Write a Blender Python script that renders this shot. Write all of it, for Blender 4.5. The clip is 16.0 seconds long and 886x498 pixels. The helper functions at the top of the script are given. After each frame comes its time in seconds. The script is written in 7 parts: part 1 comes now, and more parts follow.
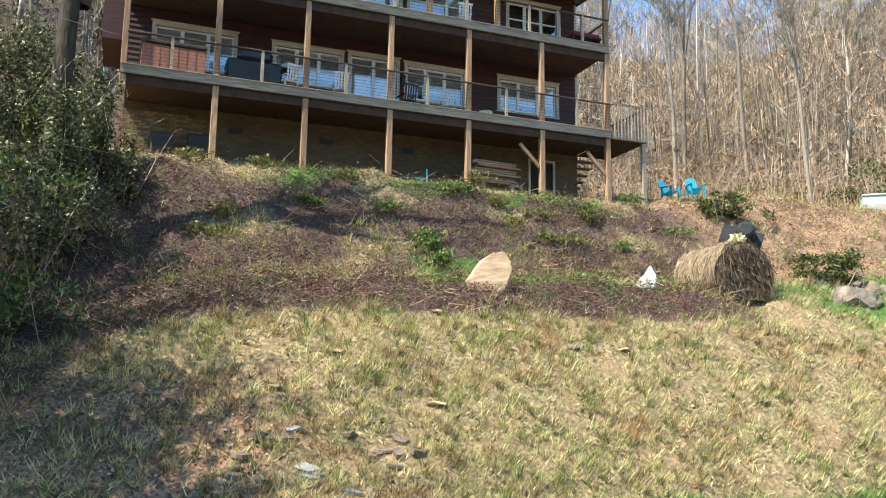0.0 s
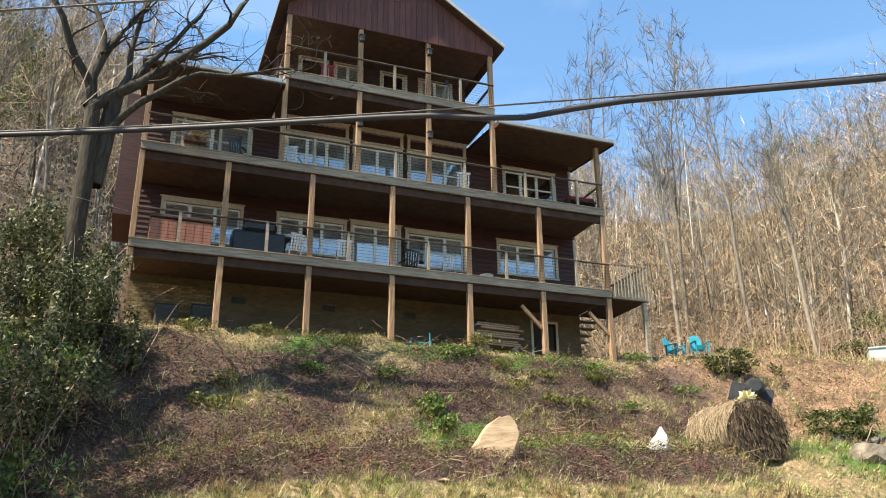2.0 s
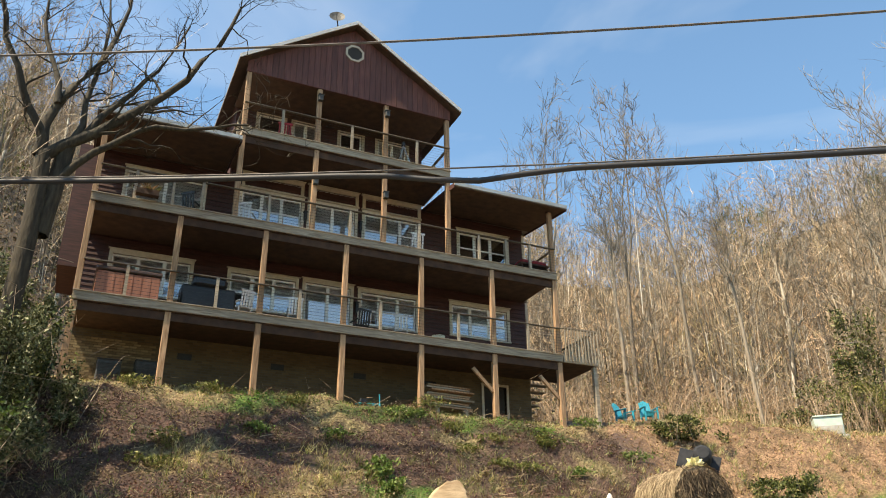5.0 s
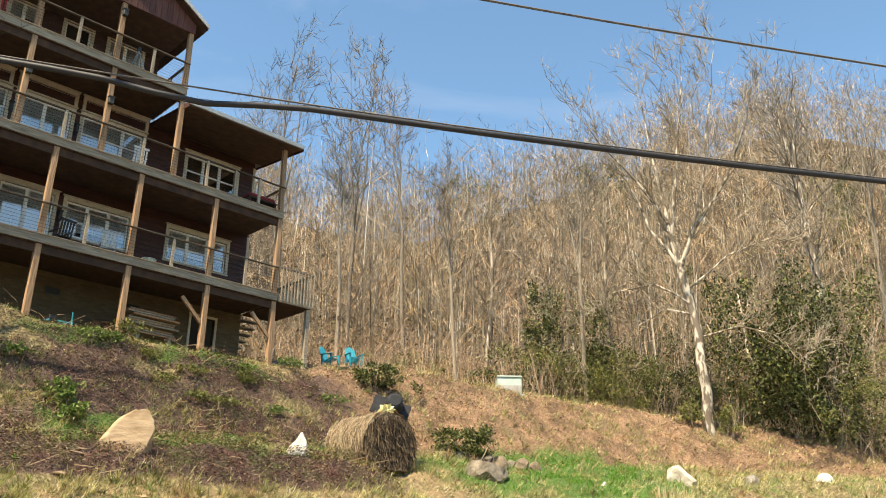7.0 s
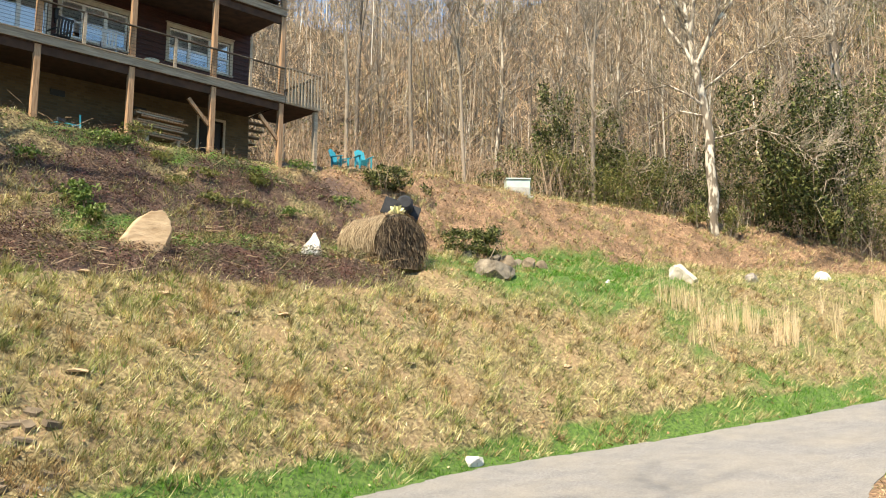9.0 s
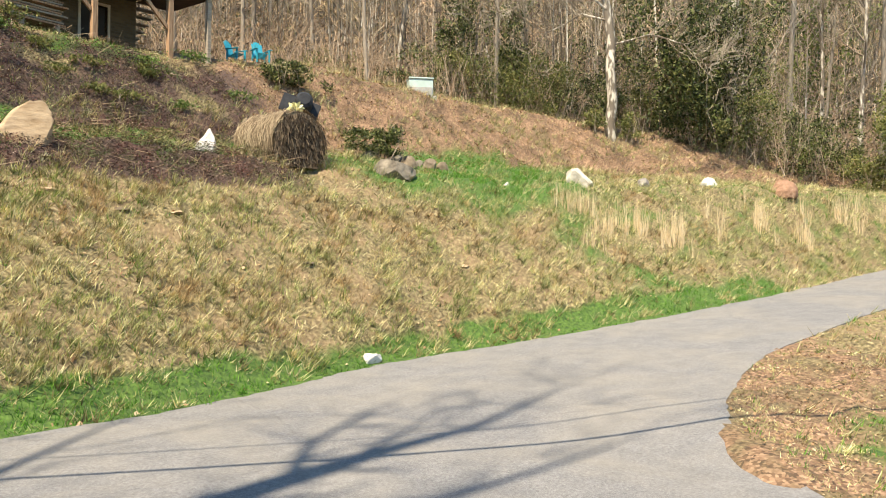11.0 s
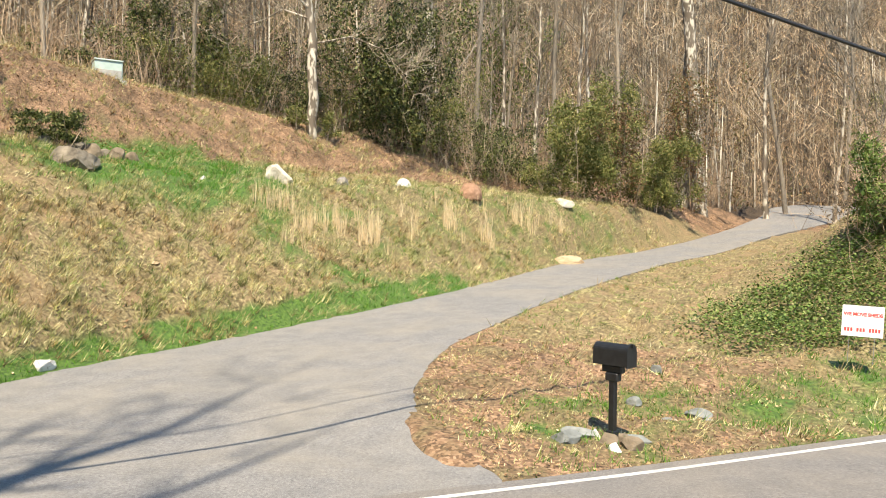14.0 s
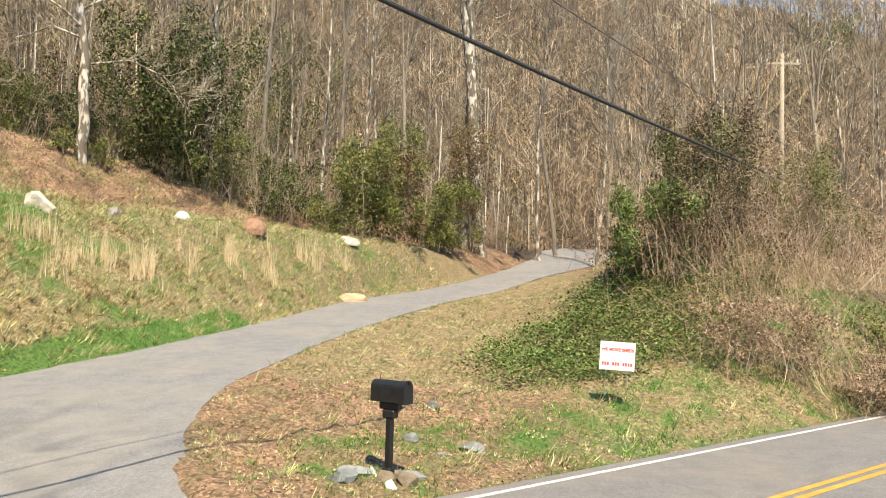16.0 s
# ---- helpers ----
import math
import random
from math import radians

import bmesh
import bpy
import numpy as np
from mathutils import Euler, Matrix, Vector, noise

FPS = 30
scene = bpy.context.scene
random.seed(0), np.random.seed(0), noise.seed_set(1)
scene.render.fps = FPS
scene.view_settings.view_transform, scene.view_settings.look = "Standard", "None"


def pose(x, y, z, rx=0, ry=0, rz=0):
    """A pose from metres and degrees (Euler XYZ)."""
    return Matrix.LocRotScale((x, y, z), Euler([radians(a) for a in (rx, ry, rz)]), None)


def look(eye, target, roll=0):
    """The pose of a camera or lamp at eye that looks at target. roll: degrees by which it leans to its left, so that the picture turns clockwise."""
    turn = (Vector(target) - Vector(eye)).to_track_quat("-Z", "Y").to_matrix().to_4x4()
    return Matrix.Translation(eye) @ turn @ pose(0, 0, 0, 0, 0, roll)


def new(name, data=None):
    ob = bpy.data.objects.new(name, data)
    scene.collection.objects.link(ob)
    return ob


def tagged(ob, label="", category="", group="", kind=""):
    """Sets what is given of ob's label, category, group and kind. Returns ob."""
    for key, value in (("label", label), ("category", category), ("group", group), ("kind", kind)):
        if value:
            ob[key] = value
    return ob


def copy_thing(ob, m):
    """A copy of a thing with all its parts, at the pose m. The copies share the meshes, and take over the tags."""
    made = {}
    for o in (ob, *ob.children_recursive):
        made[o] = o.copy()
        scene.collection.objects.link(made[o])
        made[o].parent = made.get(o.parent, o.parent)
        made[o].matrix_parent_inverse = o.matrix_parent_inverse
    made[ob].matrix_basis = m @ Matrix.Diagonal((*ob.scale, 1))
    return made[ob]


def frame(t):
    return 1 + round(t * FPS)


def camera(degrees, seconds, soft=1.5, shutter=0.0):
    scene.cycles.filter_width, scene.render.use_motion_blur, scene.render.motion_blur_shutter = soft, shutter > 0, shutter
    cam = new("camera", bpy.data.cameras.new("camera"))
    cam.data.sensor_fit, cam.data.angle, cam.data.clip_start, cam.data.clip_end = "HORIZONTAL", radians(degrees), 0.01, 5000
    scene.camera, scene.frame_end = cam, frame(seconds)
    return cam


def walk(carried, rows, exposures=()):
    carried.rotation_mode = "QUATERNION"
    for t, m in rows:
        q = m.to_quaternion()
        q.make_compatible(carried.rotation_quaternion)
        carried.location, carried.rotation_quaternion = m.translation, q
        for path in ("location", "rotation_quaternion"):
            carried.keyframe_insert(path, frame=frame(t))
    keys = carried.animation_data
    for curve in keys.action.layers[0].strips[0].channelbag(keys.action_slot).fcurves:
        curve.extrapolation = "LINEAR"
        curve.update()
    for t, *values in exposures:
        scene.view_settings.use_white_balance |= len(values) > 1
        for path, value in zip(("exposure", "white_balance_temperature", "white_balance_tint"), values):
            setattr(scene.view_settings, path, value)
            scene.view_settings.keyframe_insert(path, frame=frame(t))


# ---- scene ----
# Camera: one man turning on the spot at the roadside, eye at the origin's height, held out an arm's length from his spine.
cam = camera(56.8, 16.0, soft=1.0)
ROWS = [
    (0.0, -22.15, 9.06, -0.63),
    (0.5, -21.74, 12.43, 0.06),
    (1.0, -21.56, 15.51, 0.46),
    (1.5, -21.46, 18.14, 0.70),
    (2.0, -21.60, 20.47, 0.75),
    (2.5, -21.88, 22.82, 0.42),
    (3.0, -22.35, 24.25, -0.04),
    (3.2, -22.84, 23.96, -0.08),
    (5.3, -26.26, 24.61, 0.94),
    (5.5, -28.40, 23.47, 1.14),
    (6.0, -36.01, 21.42, 0.90),
    (6.5, -42.03, 21.34, 0.19),
    (7.0, -45.63, 20.54, -0.16),
    (7.5, -47.43, 17.82, -0.13),
    (8.0, -47.70, 13.98, -0.01),
    (8.5, -47.31, 10.69, -0.07),
    (9.0, -45.00, 6.79, -0.27),
    (9.2, -44.10, 4.98, -0.53),
    (11.3, -54.06, -0.90, -0.86),
    (11.5, -55.66, -1.39, -1.08),
    (12.0, -59.68, -2.18, -1.25),
    (12.5, -62.27, -2.10, -1.20),
    (13.0, -65.09, -1.64, -0.99),
    (13.5, -68.40, -0.76, -0.82),
    (14.0, -72.38, -0.01, -1.00),
    (14.5, -76.87, 0.48, -1.58),
    (15.0, -80.77, 1.15, -1.99),
    (15.5, -84.30, 2.03, -1.93),
    (16.0, -87.20, 2.96, -1.60),
]
ARM = 0.35


def held(yaw):
    a = radians(yaw)
    return -ARM * math.sin(a) - 0.268, ARM * math.cos(a) - 0.225, 0.0


walk(cam, [(t, pose(*held(yaw), 90 + pitch, roll, yaw)) for t, yaw, pitch, roll in ROWS],
     exposures=[(0.0, 1.42, 6400, 10), (1.0, 1.38, 6700, 10), (2.0, 1.34, 7100, 10), (3.0, 1.22, 7500, 10), (5.5, 1.15, 7900, 10), (7.0, 1.12, 7900, 10), (9.0, 1.25, 7400, 10), (12.0, 1.02, 7200, 10), (14.5, 1.05, 7200, 10), (16.0, 0.98, 7200, 10)])

# ---- light ----
SUN_FROM = Vector((-0.98, -0.2, 0.0)).normalized()
SUN_HIGH = radians(57)
world = bpy.data.worlds.new("sky")
scene.world = world
world.use_nodes = True
wn = world.node_tree.nodes
wl = world.node_tree.links
sky = wn.new("ShaderNodeTexSky")
sky.sky_type, sky.sun_disc = "NISHITA", False
sky.sun_elevation = SUN_HIGH
sky.sun_rotation = math.atan2(SUN_FROM.x, SUN_FROM.y)
sky.air_density, sky.dust_density, sky.ozone_density = 1.0, 0.15, 3.0
wtc = wn.new("ShaderNodeTexCoord")
wmap = wn.new("ShaderNodeMapping")
wmap.inputs["Scale"].default_value = (1.0, 1.0, 2.6)
wmap.inputs["Rotation"].default_value = (0.0, 0.0, 0.6)
wisp = wn.new("ShaderNodeTexNoise")
wisp.inputs["Scale"].default_value, wisp.inputs["Detail"].default_value, wisp.inputs["Distortion"].default_value = 2.2, 5.0, 0.8
wramp = wn.new("ShaderNodeValToRGB")
wramp.color_ramp.elements[0].position, wramp.color_ramp.elements[0].color = 0.52, (0, 0, 0, 1)
wramp.color_ramp.elements[1].position, wramp.color_ramp.elements[1].color = 0.8, (0.2, 0.2, 0.2, 1)
wmix = wn.new("ShaderNodeMix")
wmix.data_type = "RGBA"
wl.new(wtc.outputs["Generated"], wmap.inputs["Vector"])
wl.new(wmap.outputs["Vector"], wisp.inputs["Vector"])
wl.new(wisp.outputs["Fac"], wramp.inputs["Fac"])
wl.new(wramp.outputs["Color"], wmix.inputs[0])
wtint = wn.new("ShaderNodeMix")
wtint.data_type, wtint.blend_type = "RGBA", "MULTIPLY"
wtint.inputs[0].default_value = 1.0
wtint.inputs[7].default_value = (0.74, 0.95, 1.0, 1)
wl.new(sky.outputs["Color"], wtint.inputs[6])
wl.new(wtint.outputs[2], wmix.inputs[6])
wmix.inputs[7].default_value = (5.0, 5.2, 5.4, 1)
wl.new(wmix.outputs[2], wn["Background"].inputs["Color"])
wn["Background"].inputs["Strength"].default_value = 0.135
sun_data = bpy.data.lights.new("sun", "SUN")
sun_data.energy, sun_data.angle, sun_data.color = 4.9, radians(0.53), (1.0, 0.92, 0.78)
sun = new("sun", sun_data)
to_sun = Vector((SUN_FROM.x * math.cos(SUN_HIGH), SUN_FROM.y * math.cos(SUN_HIGH), math.sin(SUN_HIGH)))
sun.matrix_world = look(to_sun * 50, (0, 0, 0))

# ---- materials ----


def material(name, rough=0.8, metal=0.0):
    m = bpy.data.materials.new(name)
    m.use_nodes = True
    b = m.node_tree.nodes["Principled BSDF"]
    b.inputs["Roughness"].default_value = rough
    b.inputs["Metallic"].default_value = metal
    return m, m.node_tree, b


def texture(tree, kind, scale, detail=4.0, stretch=(1, 1, 1), space="Object", dist=0.0):
    tc = tree.nodes.new("ShaderNodeTexCoord")
    mp = tree.nodes.new("ShaderNodeMapping")
    mp.inputs["Scale"].default_value = stretch
    tree.links.new(tc.outputs[space], mp.inputs["Vector"])
    tx = tree.nodes.new(kind)
    tx.inputs["Scale"].default_value = scale
    if kind == "ShaderNodeTexNoise":
        tx.inputs["Detail"].default_value = detail
        tx.inputs["Distortion"].default_value = dist
    tree.links.new(mp.outputs["Vector"], tx.inputs["Vector"])
    return tx


def ramp(tree, source, stops):
    r = tree.nodes.new("ShaderNodeValToRGB")
    el = r.color_ramp.elements
    while len(el) < len(stops):
        el.new(0.5)
    for e, (p, c) in zip(el, stops):
        e.position, e.color = p, (*c, 1)
    tree.links.new(source, r.inputs["Fac"])
    return r.outputs["Color"]


def mix(tree, fac, a, b, mode="MIX"):
    n = tree.nodes.new("ShaderNodeMix")
    n.data_type, n.blend_type = "RGBA", mode
    for sock, v in ((n.inputs[0], fac), (n.inputs[6], a), (n.inputs[7], b)):
        if isinstance(v, (int, float)):
            sock.default_value = v
        elif isinstance(v, tuple):
            sock.default_value = (*v, 1)
        else:
            tree.links.new(v, sock)
    return n.outputs[2]


def relief(tree, bsdf, source, strength=0.3, distance=0.02):
    bp = tree.nodes.new("ShaderNodeBump")
    bp.inputs["Strength"].default_value = strength
    bp.inputs["Distance"].default_value = distance
    tree.links.new(source, bp.inputs["Height"])
    tree.links.new(bp.outputs["Normal"], bsdf.inputs["Normal"])


def grainy(name, dark, light, scale=6.0, rough=0.8, stretch=(1, 1, 1), bump=0.3, dist=0.01, metal=0.0, vary=0.25, island=False, spread=(0.3, 0.7)):
    """Two scales of noise between two colours, with relief, and a shift from piece to piece."""
    m, t, b = material(name, rough, metal)
    fine = texture(t, "ShaderNodeTexNoise", scale, 6.0, stretch)
    big = texture(t, "ShaderNodeTexNoise", scale * 0.13, 2.0)
    col = ramp(t, fine.outputs["Fac"], [(spread[0], dark), (spread[1], light)])
    col = mix(t, ramp(t, big.outputs["Fac"], [(0.35, (0, 0, 0)), (0.7, (0.55, 0.55, 0.55))]), col, tuple(0.6 * a + 0.2 * c for a, c in zip(dark, light)))
    if vary:
        if island:
            gi = t.nodes.new("ShaderNodeNewGeometry")
            rnd = gi.outputs["Random Per Island"]
        else:
            oi = t.nodes.new("ShaderNodeObjectInfo")
            rnd = oi.outputs["Random"]
        col = mix(t, 1.0, col, ramp(t, rnd, [(0.0, (1 - vary,) * 3), (1.0, (1.0, 1.0, 1.0))]), "MULTIPLY")
    t.links.new(col, b.inputs["Base Color"])
    if bump:
        relief(t, b, fine.outputs["Fac"], bump, dist)
    return m


def scattered(name, stops, rough=0.7, translucent=0.0):
    """Small leaves or blades: a colour by island."""
    m, t, b = material(name, rough)
    gi = t.nodes.new("ShaderNodeNewGeometry")
    col = ramp(t, gi.outputs["Random Per Island"], stops)
    t.links.new(col, b.inputs["Base Color"])
    b.inputs["Specular IOR Level"].default_value = 0.25
    if translucent:
        tr = t.nodes.new("ShaderNodeBsdfTranslucent")
        t.links.new(col, tr.inputs["Color"])
        mx = t.nodes.new("ShaderNodeMixShader")
        mx.inputs["Fac"].default_value = translucent
        t.links.new(b.outputs["BSDF"], mx.inputs[1])
        t.links.new(tr.outputs["BSDF"], mx.inputs[2])
        t.links.new(mx.outputs["Shader"], t.nodes["Material Output"].inputs["Surface"])
    return m


def patchy(name, families, patch=1.4, rough=0.75, translucent=0.2, clump=9.0, hollow=0.24):
    """Blades or leaves whose colour family changes from patch to patch over the ground."""
    m, t, b = material(name, rough)
    gi = t.nodes.new("ShaderNodeNewGeometry")
    cols = [ramp(t, gi.outputs["Random Per Island"], f) for f in families]
    col = cols[0]
    for k, c in enumerate(cols[1:]):
        ns = texture(t, "ShaderNodeTexNoise", patch * (1 + 0.7 * k), 4, (1, 1, 1), dist=0.5)
        ns.inputs["Roughness"].default_value = 0.65
        col = mix(t, ramp(t, ns.outputs["Fac"], [(0.5, (0, 0, 0)), (0.6, (1, 1, 1))]), col, c)
    # noise darkens hollows between clumps: their shade is put into the colour
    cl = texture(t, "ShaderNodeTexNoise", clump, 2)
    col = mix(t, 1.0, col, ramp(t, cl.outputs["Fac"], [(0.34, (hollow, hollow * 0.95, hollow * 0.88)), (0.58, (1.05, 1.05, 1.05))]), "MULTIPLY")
    t.links.new(col, b.inputs["Base Color"])
    b.inputs["Specular IOR Level"].default_value = 0.3
    tr = t.nodes.new("ShaderNodeBsdfTranslucent")
    t.links.new(col, tr.inputs["Color"])
    mx = t.nodes.new("ShaderNodeMixShader")
    mx.inputs["Fac"].default_value = translucent
    t.links.new(b.outputs["BSDF"], mx.inputs[1])
    t.links.new(tr.outputs["BSDF"], mx.inputs[2])
    t.links.new(mx.outputs["Shader"], t.nodes["Material Output"].inputs["Surface"])
    return m


M_POST = grainy("weathered_post_wood", (0.24, 0.13, 0.066), (0.6, 0.385, 0.225), 5, 0.85, (6, 6, 0.5), 0.4, 0.006)
M_DECK = grainy("weathered_grey_wood", (0.22, 0.17, 0.12), (0.52, 0.44, 0.33), 5, 0.88, (0.5, 6, 6), 0.4, 0.006)
M_RAIL = grainy("dark_weathered_rail", (0.06, 0.048, 0.036), (0.17, 0.14, 0.105), 6, 0.7, (0.5, 6, 6), 0.3, 0.004)
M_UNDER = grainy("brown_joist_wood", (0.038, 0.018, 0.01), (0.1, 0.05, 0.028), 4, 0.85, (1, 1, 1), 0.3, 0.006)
M_SIDING = grainy("dark_red_stained_siding", (0.036, 0.012, 0.01), (0.105, 0.034, 0.026), 4, 0.7, (0.6, 4, 5), 0.35, 0.006, vary=0.3, island=True)
M_GABLE = grainy("red_brown_board", (0.085, 0.026, 0.02), (0.2, 0.075, 0.055), 5, 0.75, (5, 5, 0.4), 0.35, 0.006, vary=0.35)
M_TRIM = grainy("tan_trim_paint", (0.45, 0.39, 0.3), (0.6, 0.53, 0.42), 8, 0.6, vary=0.1, bump=0.1)
M_WHITE = grainy("white_vinyl", (0.68, 0.68, 0.66), (0.82, 0.82, 0.8), 9, 0.45, vary=0.08, bump=0.05)
M_BLIND = grainy("white_blind", (0.88, 0.88, 0.87), (0.93, 0.93, 0.92), 3, 0.6, (0.2, 1, 14), 0.06, 0.003, vary=0.08)
M_DARKIN = grainy("dark_room_interior", (0.02, 0.018, 0.016), (0.05, 0.045, 0.04), 1, 0.9, vary=0, bump=0)
M_METAL = grainy("brushed_rail_metal", (0.35, 0.35, 0.34), (0.5, 0.49, 0.47), 12, 0.4, metal=0.8, vary=0.1, bump=0.1)
M_BLACK = grainy("black_plastic", (0.006, 0.006, 0.007), (0.016, 0.016, 0.017), 14, 0.45, vary=0.1, bump=0.15, dist=0.003)
M_ROOF = grainy("grey_roofing", (0.12, 0.115, 0.11), (0.24, 0.23, 0.22), 5, 0.7, (6, 0.5, 1), 0.3)
M_EDGE = grainy("pale_metal_roof_edge", (0.5, 0.48, 0.45), (0.66, 0.64, 0.6), 5, 0.5, metal=0.2, vary=0.05, bump=0.1)
M_TUB = grainy("red_brown_tub_cabinet", (0.32, 0.12, 0.07), (0.5, 0.21, 0.13), 4, 0.6, (8, 8, 0.4), 0.3)
M_TUBTOP = grainy("brown_vinyl_cover", (0.06, 0.035, 0.03), (0.12, 0.07, 0.06), 6, 0.5)
M_UNIT = grainy("dark_grey_metal_cabinet", (0.03, 0.032, 0.03), (0.06, 0.062, 0.058), 9, 0.6)
M_TEAL = grainy("teal_plastic", (0.005, 0.26, 0.36), (0.02, 0.36, 0.47), 6, 0.5, vary=0.12, bump=0.1)
M_BOXGREEN = grainy("pale_green_enamel", (0.42, 0.52, 0.46), (0.53, 0.62, 0.56), 5, 0.45, vary=0.05, bump=0.1)
M_CONCRETE = grainy("pale_concrete", (0.42, 0.4, 0.36), (0.6, 0.58, 0.53), 9, 0.9)
M_CABLE = grainy("black_cable_sheath", (0.009, 0.009, 0.01), (0.022, 0.022, 0.024), 5, 0.6, (1, 1, 1), 0.3, 0.01, vary=0)
M_WIRE = grainy("grey_wire_strand", (0.07, 0.06, 0.05), (0.16, 0.14, 0.12), 9, 0.6, vary=0)
M_RED = grainy("red_cushion_cloth", (0.25, 0.02, 0.03), (0.42, 0.05, 0.06), 12, 0.9)
M_BARK = grainy("grey_brown_bark", (0.10, 0.082, 0.062), (0.30, 0.255, 0.205), 5, 0.9, (3, 3, 0.7), 0.6, 0.03, vary=0.4)
M_BARKTAN = grainy("pale_tan_bark", (0.2, 0.16, 0.115), (0.42, 0.355, 0.275), 6, 0.9, (3, 3, 0.7), 0.5, 0.02, vary=0.4)
M_BARKDARK = grainy("dark_mossy_bark", (0.02, 0.016, 0.01), (0.09, 0.072, 0.045), 5, 0.92, (3, 3, 0.7), 0.8, 0.04, vary=0.2)
M_SYCAMORE = grainy("mottled_white_bark", (0.13, 0.1, 0.07), (0.62, 0.55, 0.44), 3.2, 0.85, (1.4, 1.4, 0.6), 0.5, 0.03, vary=0.1, spread=(0.48, 0.57))
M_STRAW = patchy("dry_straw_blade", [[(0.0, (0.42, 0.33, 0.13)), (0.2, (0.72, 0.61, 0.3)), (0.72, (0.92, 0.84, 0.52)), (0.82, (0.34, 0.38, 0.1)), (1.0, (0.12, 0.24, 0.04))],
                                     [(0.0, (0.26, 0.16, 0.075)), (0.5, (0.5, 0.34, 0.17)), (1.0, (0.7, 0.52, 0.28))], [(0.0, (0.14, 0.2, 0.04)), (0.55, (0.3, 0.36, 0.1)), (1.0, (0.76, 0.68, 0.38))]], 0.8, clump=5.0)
M_TALLSTRAW = scattered("tall_golden_straw", [(0.0, (0.55, 0.41, 0.24)), (1.0, (0.84, 0.7, 0.46))], 0.7, 0.2)
M_GREEN = scattered("green_grass_blade", [(0.0, (0.03, 0.11, 0.008)), (0.5, (0.07, 0.21, 0.016)), (1.0, (0.15, 0.31, 0.035))], 0.6, 0.3)
M_LEAF = scattered("fallen_leaf", [(0.0, (0.1, 0.055, 0.028)), (0.4, (0.27, 0.155, 0.08)), (0.75, (0.44, 0.27, 0.145)), (1.0, (0.62, 0.47, 0.3))], 0.8, 0.15)
M_IVY = patchy("dark_winter_ivy_leaf", [[(0.0, (0.015, 0.009, 0.008)), (0.4, (0.06, 0.032, 0.026)), (0.75, (0.12, 0.066, 0.05)), (0.95, (0.26, 0.17, 0.12)), (1.0, (0.7, 0.62, 0.5))],
                                        [(0.0, (0.05, 0.036, 0.02)), (0.5, (0.17, 0.12, 0.07)), (1.0, (0.45, 0.36, 0.23))], [(0.0, (0.04, 0.06, 0.018)), (0.6, (0.13, 0.165, 0.055)), (1.0, (0.3, 0.31, 0.14))], [(0.0, (0.05, 0.016, 0.018)), (0.6, (0.17, 0.06, 0.052)), (1.0, (0.36, 0.2, 0.15))]], 0.75, 0.6, 0.1, 6.0, 0.62)
M_EVERGREEN = scattered("evergreen_leaf", [(0.0, (0.012, 0.018, 0.005)), (0.45, (0.05, 0.066, 0.016)), (0.8, (0.13, 0.15, 0.04)), (1.0, (0.28, 0.27, 0.11))], 0.5, 0.12)
M_PINE = scattered("pine_needle_clump", [(0.0, (0.03, 0.045, 0.012)), (0.5, (0.1, 0.13, 0.03)), (1.0, (0.2, 0.22, 0.06))], 0.7, 0.15)
M_BUSH = scattered("grey_green_leaf", [(0.0, (0.02, 0.026, 0.012)), (0.5, (0.09, 0.105, 0.042)), (0.85, (0.2, 0.21, 0.1)), (1.0, (0.4, 0.4, 0.25))], 0.5, 0.15)
M_VINE = scattered("bright_vine_leaf", [(0.0, (0.035, 0.065, 0.014)), (0.5, (0.115, 0.18, 0.038)), (0.85, (0.2, 0.27, 0.075)), (1.0, (0.34, 0.31, 0.14))], 0.5, 0.2)
M_RUST = scattered("rust_dry_leaf", [(0.0, (0.07, 0.045, 0.022)), (0.45, (0.19, 0.115, 0.055)), (0.6, (0.3, 0.17, 0.08)), (0.75, (0.09, 0.1, 0.035)), (1.0, (0.17, 0.18, 0.065))], 0.7, 0.2)
M_TWIG = scattered("bare_twig", [(0.0, (0.13, 0.095, 0.065)), (0.5, (0.25, 0.19, 0.135)), (1.0, (0.42, 0.335, 0.25))], 0.85)
M_CANE = scattered("dry_cane_stem", [(0.0, (0.26, 0.17, 0.105)), (0.5, (0.4, 0.28, 0.18)), (1.0, (0.52, 0.4, 0.28))], 0.85)
M_HAY = grainy("weathered_hay", (0.1, 0.073, 0.045), (0.32, 0.245, 0.16), 9, 0.95, (1, 1, 3), 0.9, 0.05, vary=0)
M_HAYSTRAND = scattered("hay_strand", [(0.0, (0.06, 0.042, 0.025)), (0.4, (0.26, 0.19, 0.118)), (1.0, (0.6, 0.48, 0.32))], 0.85)
M_ROCKWHITE = grainy("white_limestone", (0.5, 0.47, 0.42), (0.8, 0.78, 0.73), 3.5, 0.85, bump=0.6, dist=0.05, vary=0.1)
M_ROCKGREY = grainy("grey_limestone", (0.13, 0.11, 0.09), (0.52, 0.47, 0.41), 3.5, 0.85, bump=0.7, dist=0.05, vary=0.2)
M_ROCKTAN = grainy("tan_sandstone", (0.3, 0.2, 0.11), (0.56, 0.42, 0.27), 3, 0.85, (1, 1, 3), 0.8, 0.03, vary=0.05)
M_ROCKRED = grainy("red_brown_boulder", (0.2, 0.105, 0.06), (0.4, 0.235, 0.15), 4, 0.9, bump=0.6, dist=0.05, vary=0.1)
